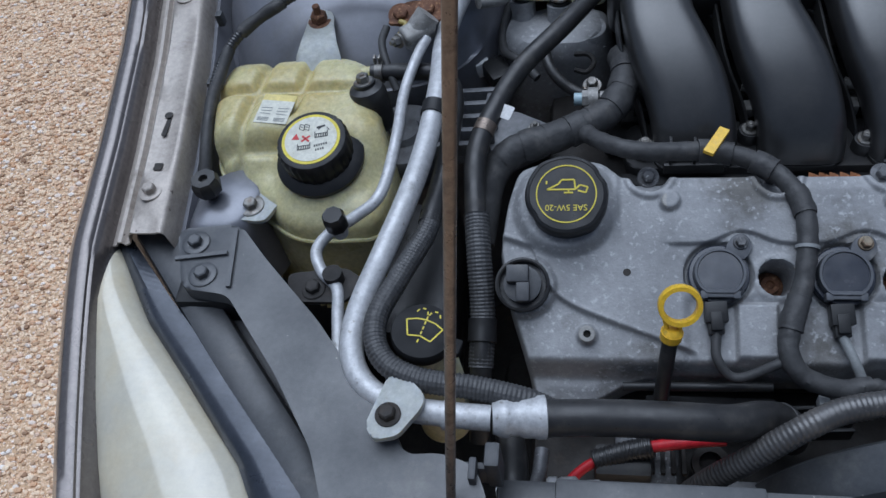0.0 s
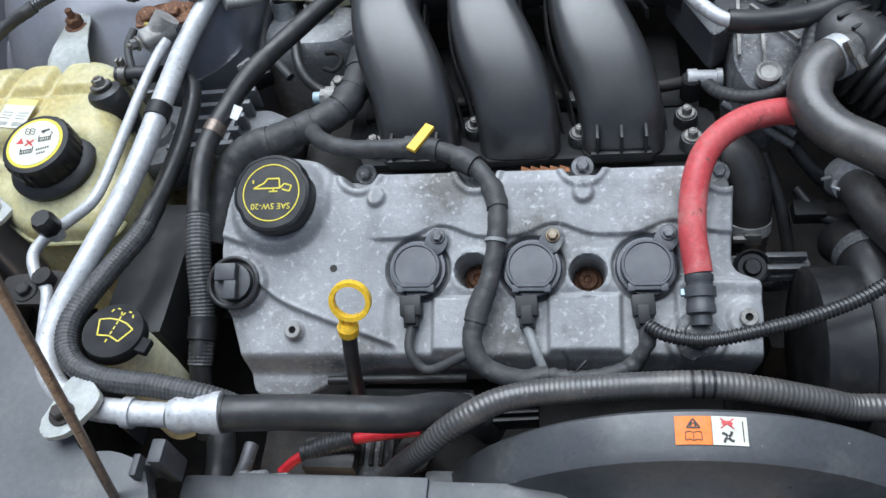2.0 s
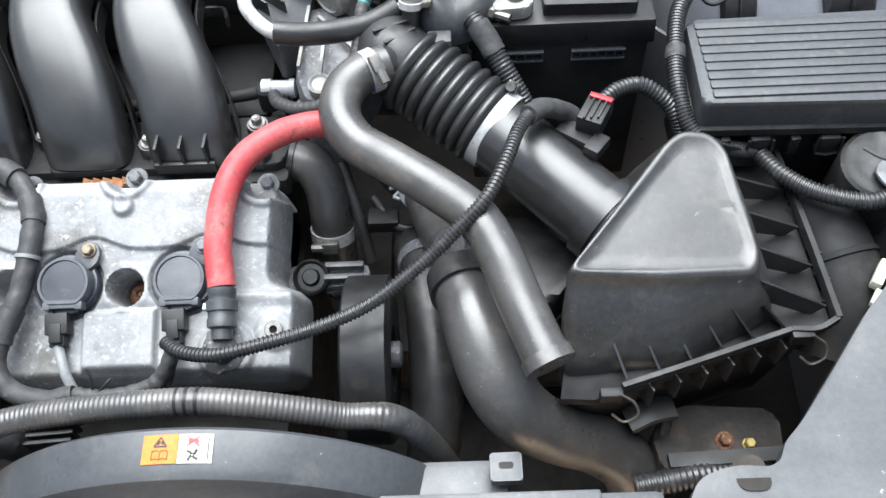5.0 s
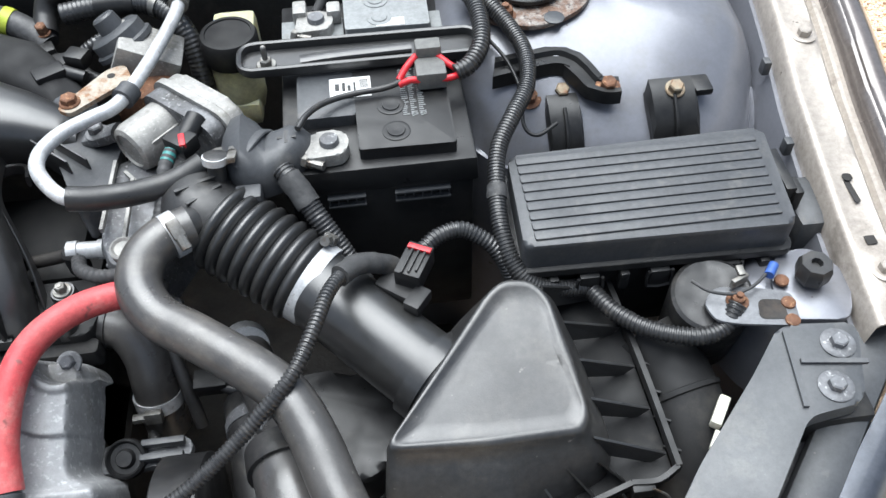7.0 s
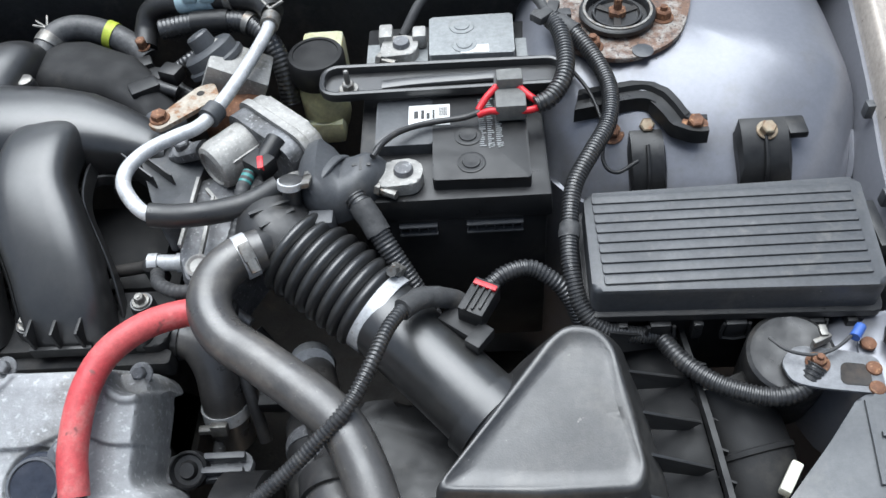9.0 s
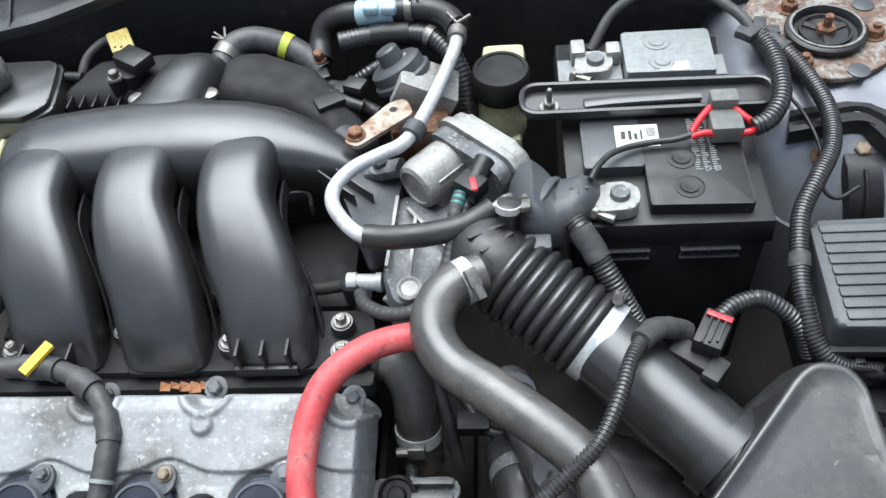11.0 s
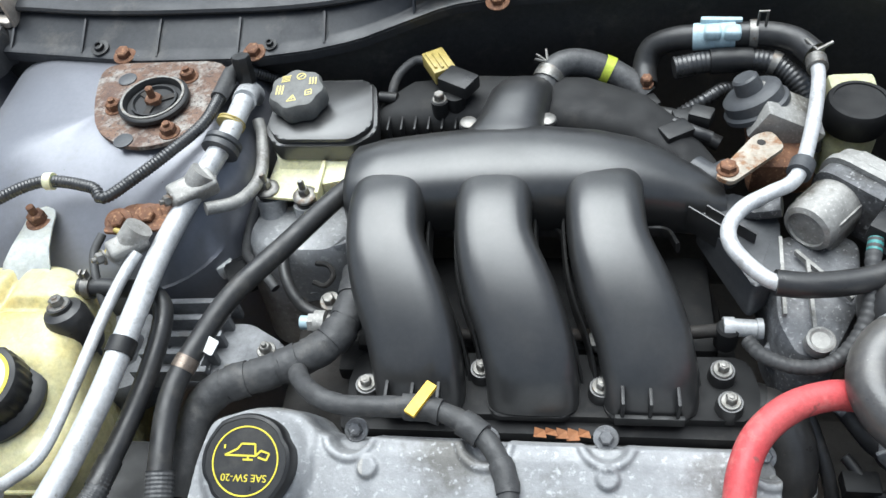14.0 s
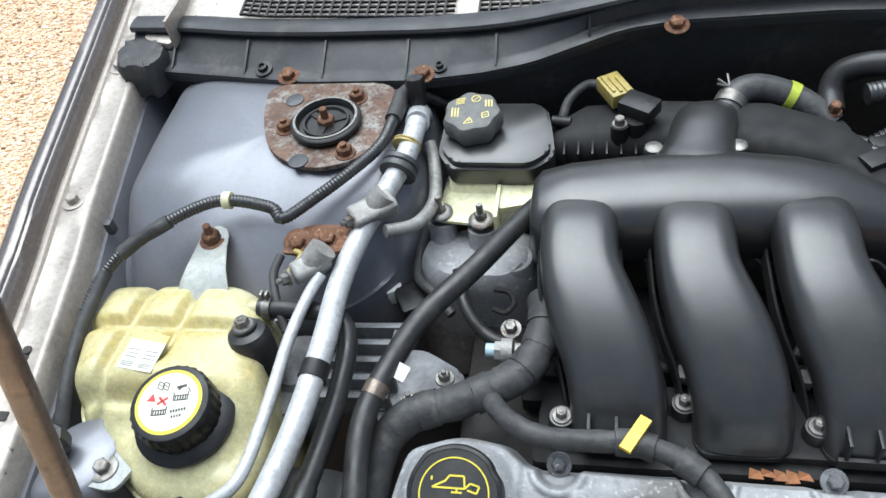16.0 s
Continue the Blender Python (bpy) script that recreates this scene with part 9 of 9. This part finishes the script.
prism(bm, round_poly([(0.388, 0.750), (0.412, 0.771), (0.440, 0.760), (0.455, 0.735), (0.448, 0.68), (0.425, 0.66), (0.400, 0.72)], 0.008), 0.845, 0.886, 0.004)
part("mating_flange", bm, M_GREYPL, tb)
ps2 = thing("throttle_plug", (0.525, 0.70, 0.92), "black throttle plug with red lock", "connector")
bm = bmesh.new()
rod(bm, (0.534, 0.716, 0.928), (0.521, 0.688, 0.922), 0.0095, seg=14)
box(bm, (0.522, 0.690, 0.924), (0.024, 0.020, 0.017), 0.003, TR)
thplug = part("plug", bm, M_BLACK, ps2)
bm = bmesh.new()
box(bm, (0.5245, 0.6845, 0.931), (0.0055, 0.015, 0.005), 0.0012, Matrix.Rotation(radians(10), 3, "Z"))
part("lock", bm, M_REDPL, thplug, "red plug lock")
hose("throttle_wires", [(0.513, 0.683, 0.922), (0.508, 0.665, 0.918), (0.505, 0.64, 0.905), (0.495, 0.615, 0.89), (0.475, 0.598, 0.875), (0.45, 0.598, 0.868), (0.428, 0.612, 0.862), (0.42, 0.63, 0.855)], 0.0058, M_TAPE, "taped wiring of the throttle plug", "wiring loom", rib=(0.006, 0.0005), bits=[("bare_wire", 0.0, 0.012, 0.0060, M_TEAL, "turquoise wires")])
hose("steel_vent_pipe", [(0.506, 0.905, 0.926), (0.504, 0.880, 0.926), (0.497, 0.848, 0.926), (0.485, 0.805, 0.926), (0.470, 0.762, 0.926), (0.458, 0.742, 0.926), (0.440, 0.731, 0.926), (0.418, 0.717, 0.925), (0.404, 0.698, 0.924), (0.402, 0.680, 0.923), (0.410, 0.663, 0.922), (0.424, 0.647, 0.920), (0.438, 0.640, 0.918)], 0.0065, M_ALU, "bent bright metal vent pipe", "pipe", seg=16, bits=[("joint", 0.0, 0.014, 0.0098, M_STEEL, "steel joint ring"), ("grommet", 0.455, 0.014, 0.0105, M_GREYPL, "grey rubber grommet")])
hose("foam_sleeve_hose", [(0.432, 0.643, 0.918), (0.455, 0.642, 0.916), (0.485, 0.646, 0.914), (0.515, 0.654, 0.914), (0.540, 0.668, 0.918)], 0.0105, M_RUBBER, "black rubber hose on the vent pipe", seg=16)
hose("vent_end", [(0.540, 0.668, 0.918), (0.550, 0.676, 0.920), (0.555, 0.68, 0.918)], 0.0045, M_STEEL, "short steel pipe end", "pipe")
bm = bmesh.new()
lathe(bm, [(0.010, -0.02), (0.010, 0.003), (0.008, 0.005), (0, 0.005)], Matrix.Translation((0.408, 0.650, 0.842)), 22)
solid("rubber_mount", bm, M_MATTE, "small black rubber mount", "mount")
for x, y, z in ((0.384, 0.735, 0.886), (0.400, 0.738, 0.884)):
    bm = bmesh.new()
    box(bm, (x + 0.012, y - 0.012, z), (0.05, 0.0018, 0.03), 0.0005, Matrix.Rotation(radians(-42), 3, "Z"))
    solid("manifold_fin", bm, M_SATIN, "thin black fin at manifold end", "fin", "manifold fins")
bm = bmesh.new()
rod(bm, (0.438, 0.640, 0.835), (0.50, 0.600, 0.815), 0.004)
rod(bm, (0.436, 0.632, 0.828), (0.498, 0.592, 0.808), 0.004)
solid("steel_lines", bm, M_CASTDK, "pair of dark steel fuel lines", "pipe")

# power steering reservoir
pr = thing("steering_reservoir", (0.55, 0.88, 0.82), "milky power steering reservoir with black cap", "reservoir")
bm = bmesh.new()
lathe(bm, [(0.022, 0.80), (0.026, 0.815), (0.026, 0.850), (0.022, 0.856), (0.022, 0.872)], Matrix.Translation((0.548, 0.882, 0)), 30)
box(bm, (0.551, 0.915, 0.858), (0.046, 0.034, 0.06), 0.008)
box(bm, (0.548, 0.868, 0.806), (0.04, 0.03, 0.03), 0.008)
part("body", bm, M_TANKW, pr)
bm = bmesh.new()
lathe(bm, [(0.0285, 0.866), (0.0300, 0.869), (0.0300, 0.892), (0.0280, 0.896), (0.024, 0.8965), (0.0235, 0.895), (0, 0.895)], Matrix.Translation((0.548, 0.880, 0)), 72, lambda a, r: 1 + (0.014 if r > 0.0295 else 0) * math.sin(a * 36))
part("cap", bm, M_MATTE, pr, "black ridged screw cap")

# egr valve and the hoses behind the engine
eg = thing("egr_valve", (0.45, 0.85, 0.88), "grey vacuum valve on a rusty base", "valve")
EGM = frame_z((0.452, 0.862, 0.902), (-0.45, 0.25, 0.85))
bm = bmesh.new()
lathe(bm, [(0.026, 0.000), (0.031, 0.002), (0.031, 0.007), (0.028, 0.009), (0.0275, 0.019), (0.024, 0.022), (0.013, 0.023), (0.012, 0.036), (0.010, 0.038), (0, 0.038)], EGM, 30)
part("dome", bm, M_GREYPL, eg)
bm = bmesh.new()
box(bm, (0.472, 0.850, 0.900), (0.062, 0.048, 0.034), 0.004, Matrix.Rotation(radians(28), 3, "Y"))
part("block", bm, M_CASTLT, eg)
bm = bmesh.new()
rod(bm, (0.452, 0.848, 0.895), (0.458, 0.825, 0.87), 0.014)
box(bm, (0.468, 0.82, 0.872), (0.06, 0.05, 0.04), 0.012)
part("base", bm, M_RUST, eg)
br = thing("lifting_bracket", (0.425, 0.79, 0.90), "stained steel bracket with rusty bolt", "bracket")
bm = bmesh.new()
prism(bm, round_poly([(0.400, 0.765), (0.414, 0.756), (0.465, 0.800), (0.456, 0.822), (0.440, 0.816)], 0.006), 0.908, 0.9125, 0.001)
part("plate", bm, M_STAINED, br)
bolt((0.412, 0.772, 0.9125), (0, 0, 1), 0.0075, 0.006, 1.3, "rusty bolt in the lifting bracket", M_RUST)
# small dark disc paints the shade of the plate's drilled opening
bm = bmesh.new()
lathe(bm, [(0.004, 0), (0, 0.0004)], Matrix.Translation((0.445, 0.806, 0.9126)), 12)
part("hole_shade", bm, M_DARK, br)
bolt((0.435, 0.745, 0.896), (0, 0, 1), 0.007, 0.009, 1.6, "grey bolt beside vent pipe", M_CASTDK)
bm = bmesh.new()
tube(bm, [(0.425, 0.752, 0.885), (0.440, 0.743, 0.894), (0.455, 0.74, 0.90)], 0.010, 12, 4, flat=(1.2, 0.7, 0.8))
solid("bracket_ear", bm, M_CASTDK, "grey cast bracket ear", "bracket")
hose("heater_hose", [(0.352, 0.930, 0.880), (0.352, 0.950, 0.890), (0.360, 0.960, 0.905), (0.382, 0.957, 0.917), (0.408, 0.953, 0.921), (0.440, 0.950, 0.924), (0.470, 0.946, 0.926), (0.492, 0.935, 0.926), (0.506, 0.912, 0.926)], 0.0125, M_RUBBER, "black heater hose with blue coupling", seg=18, bits=[("coupling", 0.405, 0.040, 0.0136, M_LTBLUE, "pale blue plastic coupling"), ("clip", 0.66, 0.008, 0.0145, M_STEEL, "steel spring clip")])
hose("heater_hose", [(0.378, 0.925, 0.905), (0.410, 0.930, 0.907), (0.445, 0.930, 0.908), (0.475, 0.925, 0.906), (0.498, 0.905, 0.895), (0.510, 0.885, 0.87), (0.512, 0.87, 0.84)], 0.0105, M_LOOM, "black heater hose with ribbed end", rib=(0.0046, 0.0006), bits=[("coupling", 0.18, 0.04, 0.0128, M_BLACK, "black plastic coupling"), ("clip", 0.47, 0.008, 0.0125, M_STEEL, "steel spring clip")])


cpl = thing("hose_coupling", (0.424, 0.950, 0.924), "pale blue two-humped plastic hose coupling", "hose coupling")
for dx in (-0.0095, 0.0095):
    bm = bmesh.new()
    box(bm, (0.424 + dx, 0.944 - 0.08 * dx, 0.932), (0.0170, 0.016, 0.012), 0.0045, Matrix.Rotation(radians(-5), 3, "Z"), 3)
    part("hump", bm, M_LTBLUE, cpl)
bm = bmesh.new()
box(bm, (0.424, 0.958, 0.934), (0.040, 0.006, 0.010), 0.0015, Matrix.Rotation(radians(-5), 3, "Z"))
part("rim", bm, M_LTBLUE, cpl)


def clip_ears(at, ears, label):
    """The wire ears of a spring clip, each a part."""
    top = thing("spring_clip", at, label, "hose clip", "spring clips")
    for a, b, r in ears:
        bm = bmesh.new()
        rod(bm, a, b, r, r * 0.85, 8)
        part("ear", bm, M_STEEL, top)


clip_ears((0.460, 0.944, 0.936), [((0.456, 0.944, 0.934), (0.456, 0.944, 0.955), 0.0014), ((0.464, 0.944, 0.934), (0.464, 0.944, 0.955), 0.0014), ((0.455, 0.944, 0.9545), (0.465, 0.944, 0.9545), 0.0013)], "upright ears of a spring clip")
clip_ears((0.506, 0.908, 0.934), [((0.506, 0.908, 0.934), (0.520, 0.912, 0.940), 0.002), ((0.506, 0.908, 0.934), (0.496, 0.918, 0.940), 0.002)], "splayed ears of a spring clip")
hose("pcv_hose", [(0.246, 0.905, 0.890), (0.252, 0.925, 0.897), (0.264, 0.940, 0.901), (0.285, 0.947, 0.899), (0.315, 0.944, 0.889), (0.340, 0.932, 0.878), (0.352, 0.922, 0.870)], 0.0142, M_BRAID, "black braided breather hose with yellow mark", seg=18, bits=[("clip", 0.12, 0.012, 0.0158, M_STEEL, "steel spring clip"), ("yellow_mark", 0.62, 0.010, 0.0152, M_LIME, "lime yellow paint mark")])
clip_ears((0.252, 0.935, 0.910), [((0.252, 0.935, 0.910), (0.252 + dx, 0.935 + dy, 0.916), 0.0016) for dx, dy in ((-0.012, 0.006), (-0.002, 0.014), (-0.013, -0.002))], "bright ears of a hose clip")
bolt((0.352, 0.925, 0.885), (0, -0.2, 1), 0.006, 0.010, 1.3, "rusty stud behind the engine", M_RUST)
ms = thing("map_sensor", (0.155, 0.89, 0.90), "black pressure sensor with olive plug", "sensor")
bm = bmesh.new()
box(bm, (0.163, 0.897, 0.918), (0.036, 0.026, 0.016), 0.003, Matrix.Rotation(radians(-32), 3, "Z"))
rod(bm, (0.160, 0.885, 0.89), (0.160, 0.885, 0.912), 0.010)
rod(bm, (0.144, 0.880, 0.89), (0.144, 0.880, 0.910), 0.009)
part("body", bm, M_BLACK, ms)
bm = bmesh.new()
box(bm, (0.139, 0.930, 0.914), (0.024, 0.038, 0.016), 0.002, Matrix.Rotation(radians(28), 3, "Z"))
for k in (-0.007, 0, 0.007):
    box(bm, (0.139 + k, 0.928, 0.9225), (0.003, 0.028, 0.003), 0.0005, Matrix.Rotation(radians(28), 3, "Z"))
part("plug", bm, M_OLIVE, ms, "olive yellow plastic plug")
bolt((0.144, 0.880, 0.910), (0, 0, 1), 0.0055, 0.007, 1.4, "zinc bolt of the pressure sensor")
hose("sensor_lead", [(0.130, 0.942, 0.910), (0.110, 0.950, 0.906), (0.092, 0.935, 0.898), (0.085, 0.915, 0.885), (0.084, 0.90, 0.87)], 0.0050, M_TAPE, "black taped sensor lead", "wire")
bm = bmesh.new()
rod(bm, (0.076, 0.905, 0.895), (0.095, 0.902, 0.895), 0.006)
solid("vacuum_nipple", bm, M_BLACK, "black vacuum nipple beside reservoir", "fitting")
for pts, r, mm, lb in (([(0.385, 0.895, 0.87), (0.41, 0.90, 0.885), (0.43, 0.915, 0.885), (0.45, 0.925, 0.87)], 0.006, M_LOOM, "pale ribbed conduit behind valve"), ([(0.36, 0.90, 0.868), (0.385, 0.885, 0.872), (0.40, 0.865, 0.87), (0.42, 0.855, 0.865)], 0.008, M_RUBBER, "black hose behind the engine"), ([(0.375, 0.86, 0.89), (0.392, 0.845, 0.892), (0.408, 0.84, 0.888)], 0.006, M_RUBBER, "short black vacuum hose"), ([(0.52, 0.82, 0.83), (0.53, 0.80, 0.86), (0.515, 0.79, 0.84)], 0.011, M_TANKW, "pale hose by the reservoir"), ([(0.39, 0.805, 0.88), (0.405, 0.79, 0.882), (0.42, 0.80, 0.88)], 0.014, M_GREYPL, "grey rubber elbow by manifold")):
    hose("rear_hose", pts, r, mm, lb, "hose", rib=(0.0045, 0.001) if mm is M_LOOM else None)
for p, s_, r_ in (((0.375, 0.842, 0.892), (0.03, 0.02, 0.016), 0.5), ((0.40, 0.862, 0.895), (0.022, 0.018, 0.016), -0.4), ((0.385, 0.87, 0.885), (0.02, 0.02, 0.014), 0.2), ((0.355, 0.905, 0.872), (0.018, 0.018, 0.02), 0.4)):
    bm = bmesh.new()
    box(bm, p, s_, 0.003, Matrix.Rotation(r_, 3, "Z"))
    solid("vacuum_plug", bm, M_BLACK, "small black plug behind the engine", "connector", "rear plugs")
bm = bmesh.new()
for k in range(5):
    a = k * 1.7
    v = [bm.verts.new(p) for p in ((0.245 + 0.009 * k, 0.552 + 0.003 * math.sin(a), 0.826), (0.256 + 0.009 * k, 0.550, 0.829 + 0.003 * math.sin(a)), (0.254 + 0.009 * k, 0.558, 0.827), (0.246 + 0.009 * k, 0.559, 0.830))]
    bm.faces.new(v)
r = bmesh.ops.extrude_face_region(bm, geom=bm.faces[:])
bmesh.ops.translate(bm, vec=(0, 0, 0.0006), verts=[v for v in r["geom"] if isinstance(v, bmesh.types.BMVert)])
solid("dry_leaves", bm, M_LEAF, "dry brown leaf bits behind the cover", "leaves", kind="stuff")
for bx, by in ((-0.215, 0.948), (-0.060, 0.938), (0.760, 0.938), (0.20, 0.985), (0.505, 0.985)):
    bolt((bx, by, lip_z(bx) - 0.0005 + (0.0 if abs(bx - CX) > 0.3 else -0.004)), (0, -0.2, 1), 0.008, 0.007, 1.6, "rusty bolt on the cowl lip", M_RUST)
